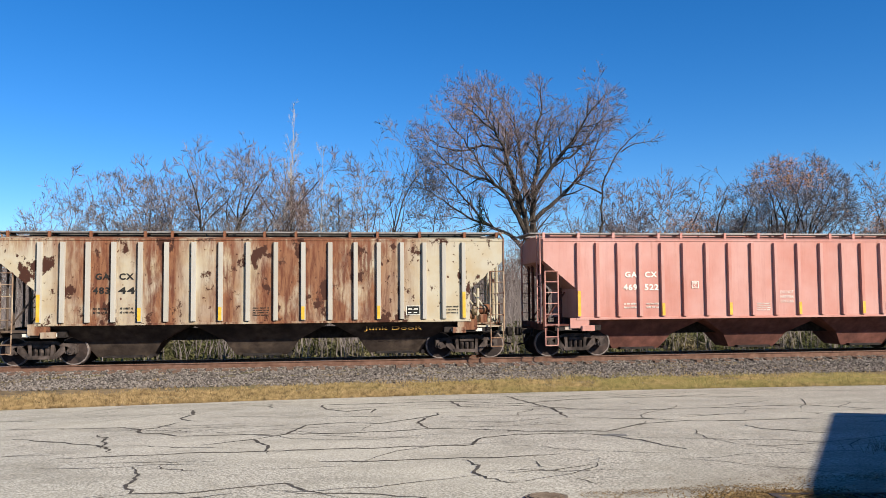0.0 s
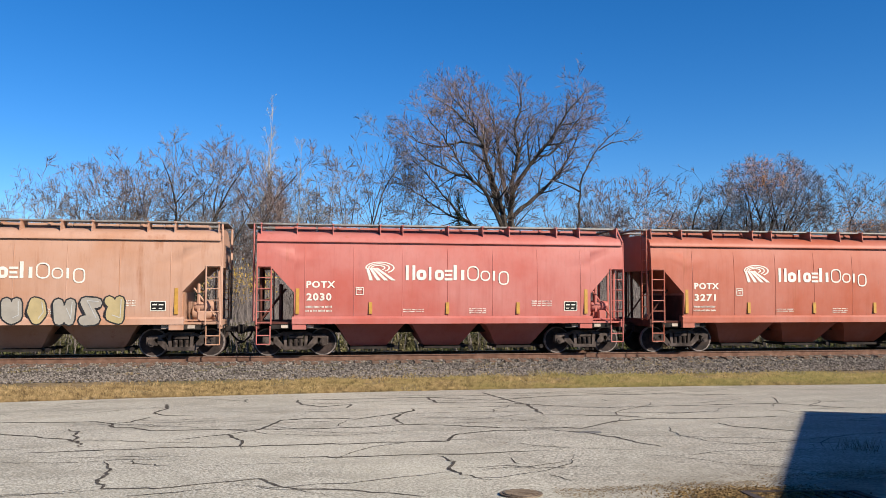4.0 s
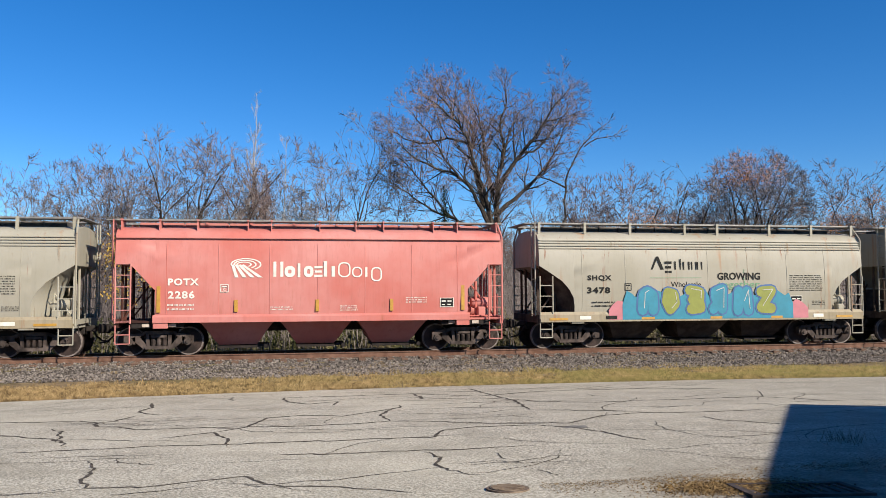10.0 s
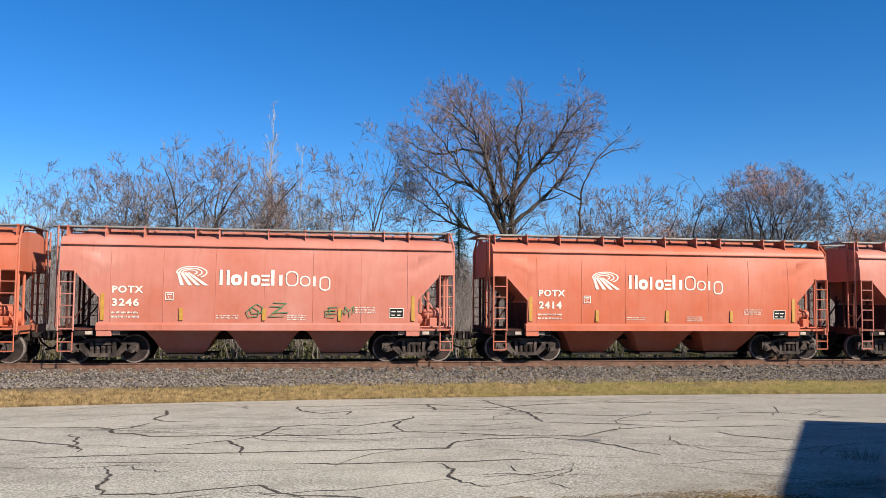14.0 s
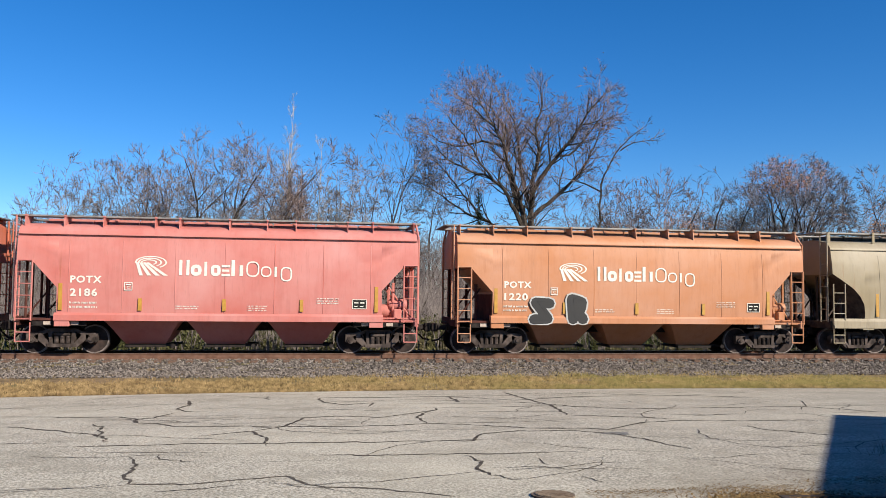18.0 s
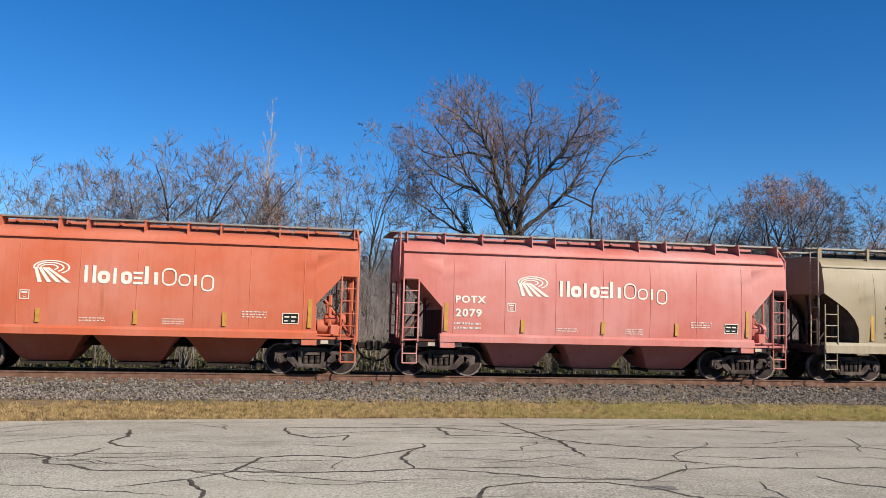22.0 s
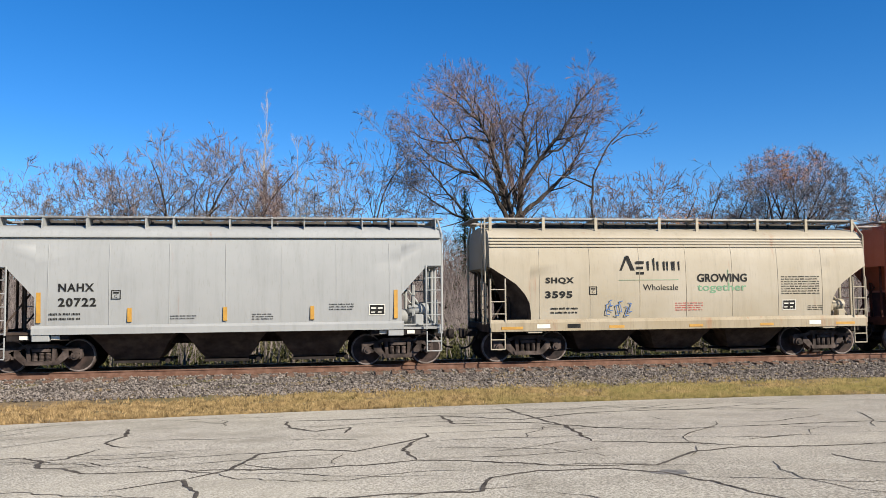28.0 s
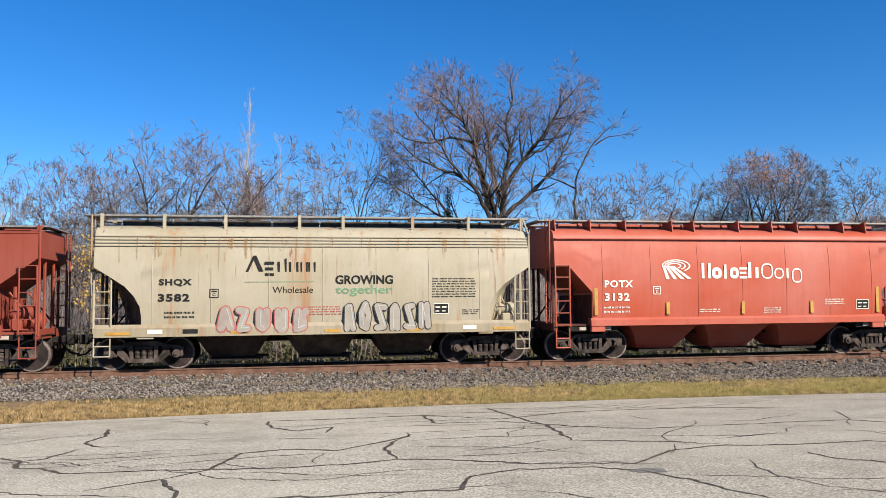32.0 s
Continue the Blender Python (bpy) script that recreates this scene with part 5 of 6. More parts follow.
def side_frame_bm():
    """One cast side frame with its spring window, sloping arms, pedestals and bearing covers."""
    bm = bmesh.new()
    a = 0.88
    plate(bm, [(-a - 0.14, 0.58), (-a - 0.10, 0.68), (-0.60, 0.71), (-0.40, 0.80), (0.40, 0.80), (0.60, 0.71), (a + 0.10, 0.68), (a + 0.14, 0.58), (0.64, 0.58), (0.42, 0.68), (-0.42, 0.68), (-0.64, 0.58)], -0.09, 0.09)
    plate(bm, [(-0.40, 0.22), (0.40, 0.22), (0.44, 0.33), (-0.44, 0.33)], -0.13, 0.11)
    for s in (-1, 1):
        plate(bm, [(s * 0.28, 0.24), (s * 0.46, 0.23), (s * 0.84, 0.56), (s * 0.62, 0.66)], -0.10, 0.085)
        plate(bm, [(s * 0.27, 0.30), (s * 0.36, 0.30), (s * 0.40, 0.72), (s * 0.29, 0.72)], -0.12, 0.10)
        plate(bm, [(s * (a - 0.17), 0.38), (s * (a - 0.11), 0.38), (s * (a - 0.10), 0.64), (s * (a - 0.18), 0.64)], -0.10, 0.10)
        plate(bm, [(s * (a + 0.11), 0.36), (s * (a + 0.17), 0.40), (s * (a + 0.17), 0.64), (s * (a + 0.11), 0.64)], -0.10, 0.10)
        plate(bm, [(s * (a - 0.11), 0.54), (s * (a + 0.11), 0.54), (s * (a + 0.11), 0.62), (s * (a - 0.11), 0.62)], -0.10, 0.10)
        tube(bm, (s * a, -0.16, 0.457), (s * a, 0.16, 0.457), 0.112, sides=12)
        tube(bm, (s * a, -0.20, 0.457), (s * a, 0.20, 0.457), 0.055, sides=8)
    plate(bm, [(-0.24, 0.585), (0.24, 0.585), (0.24, 0.66), (-0.24, 0.66)], -0.14, 0.14)
    return bm


def springs_bm():
    bm = bmesh.new()
    for x in (-0.17, 0.0, 0.17):
        for y in (-0.07, 0.07):
            for j in range(6):
                z = 0.345 + j * 0.036
                tube(bm, (x, y, z), (x, y, z + 0.022), 0.07, sides=8)
            tube(bm, (x, y, 0.33), (x, y, 0.56), 0.045, sides=6)
    return bm


def wheelset_bm():
    bm = bmesh.new()
    R = WHEEL_R
    for s in (-1, 1):
        before = len(bm.faces)
        lathe(bm, [(R - 0.045, s * 0.80), (R - 0.01, s * 0.80), (R, s * 0.79), (R + 0.002, s * 0.70), (R + 0.028, s * 0.675), (R + 0.022, s * 0.66), (R - 0.06, s * 0.66)], 28)
        bm.faces.ensure_lookup_table()
        for i in range(before, before + 28 * 3):      # the worn rim
            bm.faces[i].material_index = 1
        lathe(bm, [(R - 0.065, s * 0.795), (R - 0.085, s * 0.755), (0.17, s * 0.76), (0.15, s * 0.80), (0.10, s * 0.81), (0.10, s * 0.66)], 24)
        lathe(bm, [(0.085, s * 0.82), (0.115, s * 0.95), (0.115, s * 1.10), (0.09, s * 1.13), (0.05, s * 1.14)], 12)
        for i in range(3):
            a = 2 * math.pi * i / 3
            x, z = 0.06 * math.cos(a), 0.06 * math.sin(a)
            tube(bm, (x, s * 1.12, z), (x, s * 1.16, z), 0.02, sides=6)
    tube(bm, (0, -0.9, 0), (0, 0.9, 0), 0.08, sides=10)
    return bm


def bolster_bm():
    bm = boxes((-0.20, 0.20, -1.14, 1.14, 0.56, 0.68), (-0.24, 0.24, -0.9, 0.9, 0.48, 0.80), (-0.3, 0.3, -0.3, 0.3, 0.8, 0.86), bevel=0.02)
    for s in (-1, 1):   # brake beams and shoes
        box(bm, s * 0.36 - 0.04, s * 0.36 + 0.04, -0.75, 0.75, 0.40, 0.48)
        for y in (-0.73, 0.73):
            box(bm, s * 0.41 - 0.03, s * 0.41 + 0.03, y - 0.05, y + 0.05, 0.30, 0.58)
    return bm


def coupler_bm():
    bm = boxes((0.0, 0.42, -0.10, 0.10, 0.76, 0.94), (0.40, 0.60, -0.18, 0.06, 0.70, 1.0), (0.48, 0.64, 0.03, 0.20, 0.72, 0.98), (-0.25, 0.02, -0.24, 0.24, 0.66, 1.02), bevel=0.025)
    for a, b in (((0.1, 0.32, 0.88), (0.22, 0.34, 0.62)), ((0.22, 0.34, 0.62), (0.42, 0.35, 0.44)), ((0.42, 0.35, 0.44), (0.64, 0.34, 0.40))):
        tube(bm, a, b, 0.03, sides=7)
    tube(bm, (0.05, -0.2, 1.02), (0.05, -1.35, 1.02), 0.016)   # uncoupling rod
    tube(bm, (0.05, -1.35, 1.02), (0.1, -1.4, 0.72), 0.016)
    return bm


def running_board_bm(kind):
    k = KINDS[kind]
    h, zt = k["L"] / 2 + 0.12, k["board"]
    bm = bmesh.new()
    for s in (-1, 1):
        y0, y1 = (0.62, 1.12) if kind not in "GB" else (0.55, 1.05)
        for j in range(7):       # grating bars
            y = y0 + (y1 - y0) * j / 6
            box(bm, -h, h, s * y - 0.03, s * y + 0.03, zt - 0.05, zt)
        x = -h
        while x < h:
            box(bm, x, x + 0.03, min(s * y0, s * y1), max(s * y0, s * y1), zt - 0.035, zt - 0.006)
            x += 0.3
    for e in (-1, 1):
        box(bm, e * h - 0.25, e * h + 0.02, -1.12, 1.12, zt - 0.04, zt - 0.008)
    return bm


def bracket_bm(kind):
    """One bracket under the walkway, on the near side."""
    bm = bmesh.new()
    zt = KINDS[kind]["board"]
    if kind == "P":
        a = [bm.verts.new((x, -y, z)) for x in (-0.012, 0.012) for y, z in ((1.36, 3.95), (1.30, zt - 0.05), (0.6, zt - 0.05), (0.7, 4.1))]
        for q in ((0, 1, 2, 3), (7, 6, 5, 4), (0, 4, 5, 1), (1, 5, 6, 2), (2, 6, 7, 3), (3, 7, 4, 0)):
            bm.faces.new([a[i] for i in q])
        plate(bm, [(-0.03, zt - 0.055), (0.03, zt - 0.055), (0.03, zt - 0.01), (-0.03, zt - 0.01)], -1.33, -1.14)
    else:
        w = 0.045
        y = 1.20 if kind in "SC" else 1.12
        box(bm, -w, w, -y - 0.025, -y + 0.025, 3.96 if kind in "SC" else zt - 0.2, zt + (0.01 if kind in "SC" else 0.0))
        box(bm, -w, w, -y, -0.5, zt - 0.09, zt - 0.055)
    return bm


def hatch_bm(kind):
    h = KINDS[kind]["L"] / 2 - 0.5
    w = h / 8 - 0.03
    d = -0.20 if kind == "B" else 0.0
    return boxes((-w, w, -0.42, 0.42, 4.08 + d, 4.27 + d), (-0.03, 0.03, -0.46, 0.46, 4.06 + d, 4.30 + d))


def seam_bm(kind):
    bm = bmesh.new()
    k = KINDS[kind]
    zs = [1.32 + (k["eave"] - 0.2 - 1.32) * j / 8 for j in range(9)]
    last = None
    for z in zs:
        y = half_width(kind, z) + 0.009
        cur = [bm.verts.new((dx, -(y - dd), z)) for dx, dd in ((-0.014, 0.012), (-0.007, 0), (0.007, 0), (0.014, 0.012))]
        if last:
            for j in range(3):
                bm.faces.new((last[j], last[j + 1], cur[j + 1], cur[j]))
        last = cur
    return bm


def lip_bm(kind, z):
    """A rolled lip along the side under the eave."""
    k = KINDS[kind]
    h = k["L"] / 2 - 0.02
    bm = bmesh.new()
    y = half_width(kind, z)
    d = 0.085 if z > 3.695 and kind == "P" else 0.04
    box(bm, -h, h, -y - d, -y + 0.05, z, z + 0.028)
    return bm


def rib_bm(z0=1.36, z1=3.86):
    bm = bmesh.new()
    prof = [(-0.085, -1.49), (-0.055, -1.60), (0.055, -1.60), (0.085, -1.49)]
    a = [bm.verts.new((x, y, z0)) for x, y in prof]
    b = [bm.verts.new((x, y, z1)) for x, y in prof]
    bm.faces.new(a)
    bm.faces.new(b[::-1])
    for i in range(4):
        bm.faces.new((a[i], a[(i + 1) % 4], b[(i + 1) % 4], b[i]))
    return bm


def end_frame_bm(kind):
    """Posts, braces and the deck at one end of a car; the end points to +x."""
    k = KINDS[kind]
    h = k["L"] / 2
    top = 2.85 if kind not in "GB" else 3.2 if kind == "G" else 3.06
    bm = boxes((h - 1.3, h + 0.02, -1.48, 1.48, 1.06, 1.12), (h - 0.10, h + 0.04, -1.5, 1.5, 0.92, 1.18))
    for y in (-1.0, -0.45, 0.45, 1.0):
        tube(bm, (h - 0.12, y, 1.1), (h - 0.12, y, top + 0.1), 0.045, sides=6)
    for y in (-0.9, 0.9):
        tube(bm, (h - 0.75, y, 1.1), (h - 0.75, y, 2.35), 0.05, sides=6)
        tube(bm, (h - 0.15, y, 1.2), (h - 0.9, y, 2.2), 0.03, sides=6)
    box(bm, h - 1.22, h - 1.16, -1.45, 1.45, 1.1, 2.0)
    return bm


def brake_cylinder_bm():
    bm = bmesh.new()
    lathe(bm, [(0.10, -0.36), (0.19, -0.33), (0.19, 0.2), (0.15, 0.27), (0.04, 0.3)], 16)
    return bm


def reservoir_bm():
    bm = bmesh.new()
    lathe(bm, [(0.08, -0.42), (0.22, -0.36), (0.24, -0.30), (0.24, 0.30), (0.22, 0.36), (0.08, 0.42)], 16)
    return bm


def pill_bm(w, h, hollow=0.0):
    """A plain rounded bar standing on its origin, solid or as an outline."""
    bm = bmesh.new()
    r = min(w, h) * 0.42

    def outline(d):
        out = []
        for cx, cz, a0 in ((w - r, h - r, 0), (r, h - r, 90), (r, r, 180), (w - r, r, 270)):
            out += [bm.verts.new((cx + (r - d) * math.cos(radians(a0 + 22.5 * i)), 0, cz + (r - d) * math.sin(radians(a0 + 22.5 * i)))) for i in range(5)]
        return out

    a = outline(0)
    if hollow:
        b = outline(hollow)
        for i in range(len(a)):
            bm.faces.new((a[i], a[(i + 1) % len(a)], b[(i + 1) % len(a)], b[i]))
    else:
        bm.faces.new(a)
    return bm


def fan_bm(y):
    """An emblem: bars that spread from a bent band."""
    bm = bmesh.new()
    for i in range(4):
        x = -2.66 + 0.10 * i
        bm.faces.new([bm.verts.new((px, skin(y, pz), pz)) for px, pz in ((x + 0.10 + 0.14 * i, 2.47), (x + 0.21 + 0.15 * i, 2.47), (x + 0.07, 2.88), (x - 0.01, 2.86))])
    for i in range(3):
        n = 14
        cx, cz, rx, rz, w = -2.22 - 0.03 * i, 2.88, 0.48 - 0.12 * i, 0.20 - 0.055 * i, 0.030
        o = [(cx + rx * math.cos(math.pi * (1.05 - 1.35 * j / n)), cz + rz * math.sin(math.pi * (1.05 - 1.35 * j / n))) for j in range(n + 1)]
        q = [(cx + (rx - w * 1.6) * math.cos(math.pi * (1.05 - 1.35 * j / n)), cz + (rz - w) * math.sin(math.pi * (1.05 - 1.35 * j / n))) for j in range(n + 1)]
        for j in range(n):
            bm.faces.new([bm.verts.new((px, skin(y, pz) - 0.0005 * i, pz)) for px, pz in (o[j], o[j + 1], q[j + 1], q[j])])
    return bm


BOLD = ((-1.37, 0.31, 2.49, 0.48, 3), (-1.02, 0.33, 2.48, 0.35, 0), (-0.66, 0.21, 2.48, 0.44, 5), (-0.41, 0.30, 2.48, 0.35, 0), (-0.08, 0.26, 2.48, 0.35, 4), (0.22, 0.36, 2.49, 0.50, 6),
        (0.68, 0.40, 2.47, 0.49, 1), (1.13, 0.33, 2.47, 0.34, 1), (1.51, 0.18, 2.48, 0.32, 5), (1.75, 0.35, 2.34, 0.46, 1))
SERIF = ((-1.93, 0.48, 2.72, 0.46, 2), (-1.40, 0.26, 2.60, 0.41, 4), (-1.08, 0.16, 2.72, 0.29, 5), (-0.86, 0.08, 2.72, 0.38, 5), (-0.72, 0.26, 2.72, 0.28, 3), (-0.40, 0.20, 2.72, 0.28, 3), (-0.18, 0.20, 2.72, 0.28, 3))


def bar_mark_bm(w, h, style):
    """Plain bars: two uprights (3), three levels (4), one upright (5), a tall and a short upright (6)."""
    bm = bmesh.new()
    t = (0.22 if w < 0.27 else 0.30) * w
    for x0, x1, z0, z1 in {3: ((0, t, 0, h), (w - t, w, 0, h)), 4: ((0, w, 0, 0.2 * h), (0.05 * w, 0.9 * w, 0.4 * h, 0.6 * h), (0, w, 0.8 * h, h)),
                           5: ((0.25 * w, 0.25 * w + max(0.05, 0.4 * w), 0, h),), 6: ((0, t, 0, h), (w - t, w, 0, 0.68 * h))}[style]:
        bm.faces.new([bm.verts.new(p) for p in ((x0, 0, z0), (x1, 0, z0), (x1, 0, z1), (x0, 0, z1))])
    return bm


def wordmark(car, shapes, material, label, dx=0.0, y=-1.645):
    """A firm's wordmark, drawn as one plain shape for each letter."""
    for x, w, z, h, style in shapes:
        if style == 2:
            me = kept("peak", lambda: peak_bm())
        elif style > 2:
            me = kept(("bar_mark", w, h, style), lambda: bar_mark_bm(w, h, style))
        else:
            me = kept(("pill", w, h, style), lambda: pill_bm(w, h, 0.045 if style else 0.34 * w))
        part("letter_shape", me, material, car, label, pose(x + dx, skin(y, z + h / 2), z))


def peak_bm():
    bm = bmesh.new()
    bm.faces.new([bm.verts.new((x, 0, z)) for x, z in ((0, 0), (0.08, 0), (0.24, 0.36), (0.36, 0), (0.50, 0), (0.30, 0.46), (0.22, 0.46))])
    return bm


STROKES = (      # bent strokes in a unit square, like no letter in particular
    ((0.0, 0.0), (0.1, 1.0), (0.5, 0.4), (0.9, 1.0), (1.0, 0.0)),
    ((0.0, 0.95), (1.0, 1.0), (0.1, 0.05), (1.0, 0.0)),
    ((0.95, 1.0), (0.1, 0.9), (0.2, 0.5), (0.8, 0.5), (0.2, 0.45), (0.1, 0.05), (0.95, 0.0)),
    ((0.0, 0.0), (0.45, 1.0), (0.65, 0.95), (1.0, 0.0), (0.75, 0.35), (0.25, 0.35)),
    ((0.05, 1.0), (0.1, 0.15), (0.5, 0.0), (0.9, 0.2), (0.95, 1.0)),
    ((0.15, 0.0), (0.1, 1.0), (0.85, 0.85), (0.75, 0.5), (0.3, 0.5), (1.0, 0.0)),
    ((0.5, 1.0), (0.05, 0.65), (0.15, 0.1), (0.75, 0.0), (0.95, 0.55), (0.5, 1.0)),
)


def graffiti(car, x0, x1, z0, z1, fills, line, n, seed, y=-1.636):
    """Spray-painted shapes in a row: thick bent strokes with a dark edge and a paler upper half."""
    rnd = random.Random(seed)
    gy = y if z0 < 1.3 else -1.620
    w = (x1 - x0) / n

    def stroke(bm, pts, half, dy):
        for k in range(len(pts) - 1):
            (ax, az), (bx, bz) = pts[k], pts[k + 1]
            ln = math.hypot(bx - ax, bz - az) + 1e-6
            nx, nz = -(bz - az) / ln * half, (bx - ax) / ln * half
            bm.faces.new([bm.verts.new((px, gy - dy - 0.0005 * k, max(pz, 1.0))) for px, pz in ((ax + nx, az + nz), (ax - nx, az - nz), (bx - nx, bz - nz), (bx + nx, bz + nz))])
        for k, (ax, az) in enumerate(pts):
            bm.faces.new([bm.verts.new((ax + half * math.cos(0.785 * j), gy - dy - 0.0004 - 0.0005 * k, max(az + half * math.sin(0.785 * j), 1.0))) for j in range(8)])

    def offset(pts, d):
        return [(px + d, pz + d) for px, pz in pts]

    for i in range(n):
        body_w, h = w * rnd.uniform(0.78, 0.92), (z1 - z0) * rnd.uniform(0.86, 1.0)
        half = min(0.30 * body_w, 0.24 * h)
        lean, flip, turn = rnd.uniform(-0.12, 0.12), rnd.random() < 0.6, rnd.random() < 0.5
        gx, gz = x0 + w * i + half * 0.9, z0 + half * 0.7 + rnd.uniform(0, 0.08)
        pts = [(gx + (body_w - 1.6 * half) * (u + lean * (v - 0.5)) + rnd.uniform(-0.02, 0.02), gz + (h - 1.6 * half) * v) for u, v in [(1 - u if flip else u, 1 - v if turn else v) for u, v in rnd.choice(STROKES)]]
        up = 0.004 * (i % 2)
        edge = bmesh.new()
        if fills[0] is None:       # an outline alone, in thin lines
            for d in (-0.06, 0.05):
                stroke(edge, offset(pts, d), 0.013, up)
            part("graffiti_outline", edge, SPRAY[line], car, "%s spray-painted outline" % line)
            continue
        stroke(edge, pts, half, up)
        part("graffiti_outline", edge, SPRAY[line], car, "%s spray-painted outline" % line)
        fill = bmesh.new()
        stroke(fill, pts, half * 0.76, 0.006 + up)
        colour = fills[i % len(fills)]
        body = part("graffiti_letter", fill, SPRAY[colour], car, "%s spray-painted letter shape" % colour)
        fold = bmesh.new()
        stroke(fold, offset(pts[:3], half * 0.25), 0.012, 0.013 + up)
        part("letter_stroke", fold, SPRAY["white" if line != "white" else "black"], body)


def cloud(car, x0, x1, z0, z1, colour, seed, y=-1.630):
    """A sprayed ground behind the letters, with a scalloped upper edge."""
    rnd = random.Random(seed)
    n = max(6, int((x1 - x0) / 0.16))
    up = [(x0 + (x1 - x0) * i / n, z1 - (z1 - z0) * (0.55 if i in (0, n) else 0.28 * abs(math.sin(i * 0.9 + seed)) + rnd.uniform(0, 0.08))) for i in range(n + 1)]
    bm = bmesh.new()
    for (ax, az), (bx, bz) in zip(up, up[1:]):
        bm.faces.new([bm.verts.new((px, y, pz)) for px, pz in ((ax, z0), (bx, z0), (bx, bz), (ax, az))])
    part("graffiti_ground", bm, SPRAY[colour], car, "%s sprayed ground behind the letters" % colour)


def build_truck(car, x):
    t = new("truck")
    t.empty_display_size = 0.1
    t.parent = car
    t.matrix_local = pose(x, 0, 0)
    part("bolster", kept("bolster", bolster_bm), M_STEEL, t)
    for s in (-1, 1):
        part("side_frame", kept("side_frame", side_frame_bm, True), M_CAST, t, place=pose(0, s * 1.02, 0))
        part("spring_nest", kept("spring_nest", springs_bm), M_CAST, t, place=pose(0, s * 1.02, 0))
    wheels = kept("wheelset", wheelset_bm, True)
    if len(wheels.materials) < 2:
        wheels.materials.append(M_RIM)
    return [part("wheelset", wheels, M_WHEEL, t, place=pose(dx, 0, WHEEL_R)) for dx in (-0.88, 0.88)]


PALE = ("rusty_white", "grey", "beige", "streaked", "yellowed", "stained", "cream", "cream_rust", "white")
CARS = []      # (car, x of its middle at the start, wheelsets)


def lag(t):
    """How far the slowing train falls behind its first pace."""
    return 0.0118 * max(0.0, t - 15) ** 2


def build_car(kind, colour, left, label, seed, groove=True, flat=False):
    k = KINDS[kind]
    h = k["L"] / 2
    rnd = random.Random(seed)
    m = PAINT[colour]
    left -= lag((left + 4) / SPEED)
    car = thing("covered_hopper_car", label, "rail car", "cars of the freight train", at=pose(left + h, YR, ZR))
    part("body", kept(("body", kind), lambda: body_bm(kind), True), m, car)
    part("side_sill", kept(("sill", kind), lambda: side_sill_bm(kind)), PAINT_SILL if kind in "SC" else m, car)
    part("running_board", kept(("board", kind), lambda: running_board_bm(kind)), M_GRATE, car, "grey steel grating walkway")
    for i in range(8):
        part("hatch_cover", kept(("hatch", kind), lambda: hatch_bm(kind)), M_HATCH_SHADE if colour in PALE else m, car, place=pose((h - 0.5) * (2 * i + 1) / 8 - h + 0.5, 0, 0))
    nb = 11 if kind == "P" else 8 if kind in "SC" else 13
    for i in range(nb):
        x = -h + 0.12 + (2 * h - 0.24) * i / (nb - 1)
        if 0 < i < nb - 1:
            x += 0.25 * math.sin(i * 2.4 + 1)
        part("bracket", kept(("bracket", kind), lambda: bracket_bm(kind)), m, car, place=pose(x, 0, 0))
        part("bracket", kept(("bracket", kind), lambda: bracket_bm(kind)), m, car, place=pose(x, 0, 0, 0, 0, 180))
    spots = (-2.5, 0.0, 2.5) if kind not in "GB" else (-4.35, 0.0, 4.35)
    for x in spots:
        # ribbed and pale cars: hopper colour holds brake dust plus shade under the car
        hop = part("hopper", kept(("hopper", kind), lambda: hopper_bm(kind)), M_GRIME_SHADE if colour in PALE else M_GRIME_SHADE_RED if kind == "B" else M_GRIME_SHADE_PINK if kind == "G" else m, car, place=pose(x, 0, 0))
        part("outlet_gate", kept("gate", gate_bm), M_STEEL, hop)
    part("centre_sill", kept(("csill", kind), lambda: boxes((-h + 0.1, h - 0.1, -0.28, 0.28, 0.72, 1.1), (-0.8 - k["bogie"], 0.8 - k["bogie"], -1.45, 1.45, 0.90, 1.08), (k["bogie"] - 0.8, k["bogie"] + 0.8, -1.45, 1.45, 0.90, 1.08))), M_STEEL, car)
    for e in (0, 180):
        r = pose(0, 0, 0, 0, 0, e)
        # the -x end faces away from the sun: its shade is in the colour
        part("end_frame", kept(("endf", kind), lambda: end_frame_bm(kind)), m if e == 0 else M_GRIME_SHADE if colour in PALE else M_GRIME_SHADE_RED, car, place=r)
        part("coupler", kept("coupler", coupler_bm), M_STEEL, car, place=r @ pose(h + 0.02, 0, 0))
        lt = 2.9 if kind not in "SC" else 2.5
        for s in (-1, 1):
            part("ladder", kept(("ladder", lt), lambda: ladder_bm(1.05, lt, 0.36)), m, car, place=r @ pose(h - 0.46, s * 1.60, 0))
            part("sill_step", kept("step", step_bm), m, car, place=r @ pose(h - 0.44, s * 1.57, 0))
        part("end_ladder", kept(("eladder", kind), lambda: ladder_bm(1.15, k["board"] - 0.05, 0.40, 0.42)), m, car, place=r @ pose(h + 0.10, 1.42, 0, 0, 0, -90))
        part("corner_post", kept(("post", kind), lambda: bars(((0, 0, 1.0), (0, 0, k["eave"] + 0.1)), ((0, 0, k["eave"] + 0.1), (-0.05, 0.45, k["board"])), r=0.032)), m, car, place=r @ pose(h + 0.02, -1.50, 0))
        for s in (-1, 1):
            part("jacking_pad", kept("pad", lambda: boxes((-0.22, 0.22, -0.1, 0.1, 0.88, 1.07), bevel=0.01)), m, car, place=r @ pose(h - (1.35 if kind not in "GB" else 1.5), s * 1.5, 0))
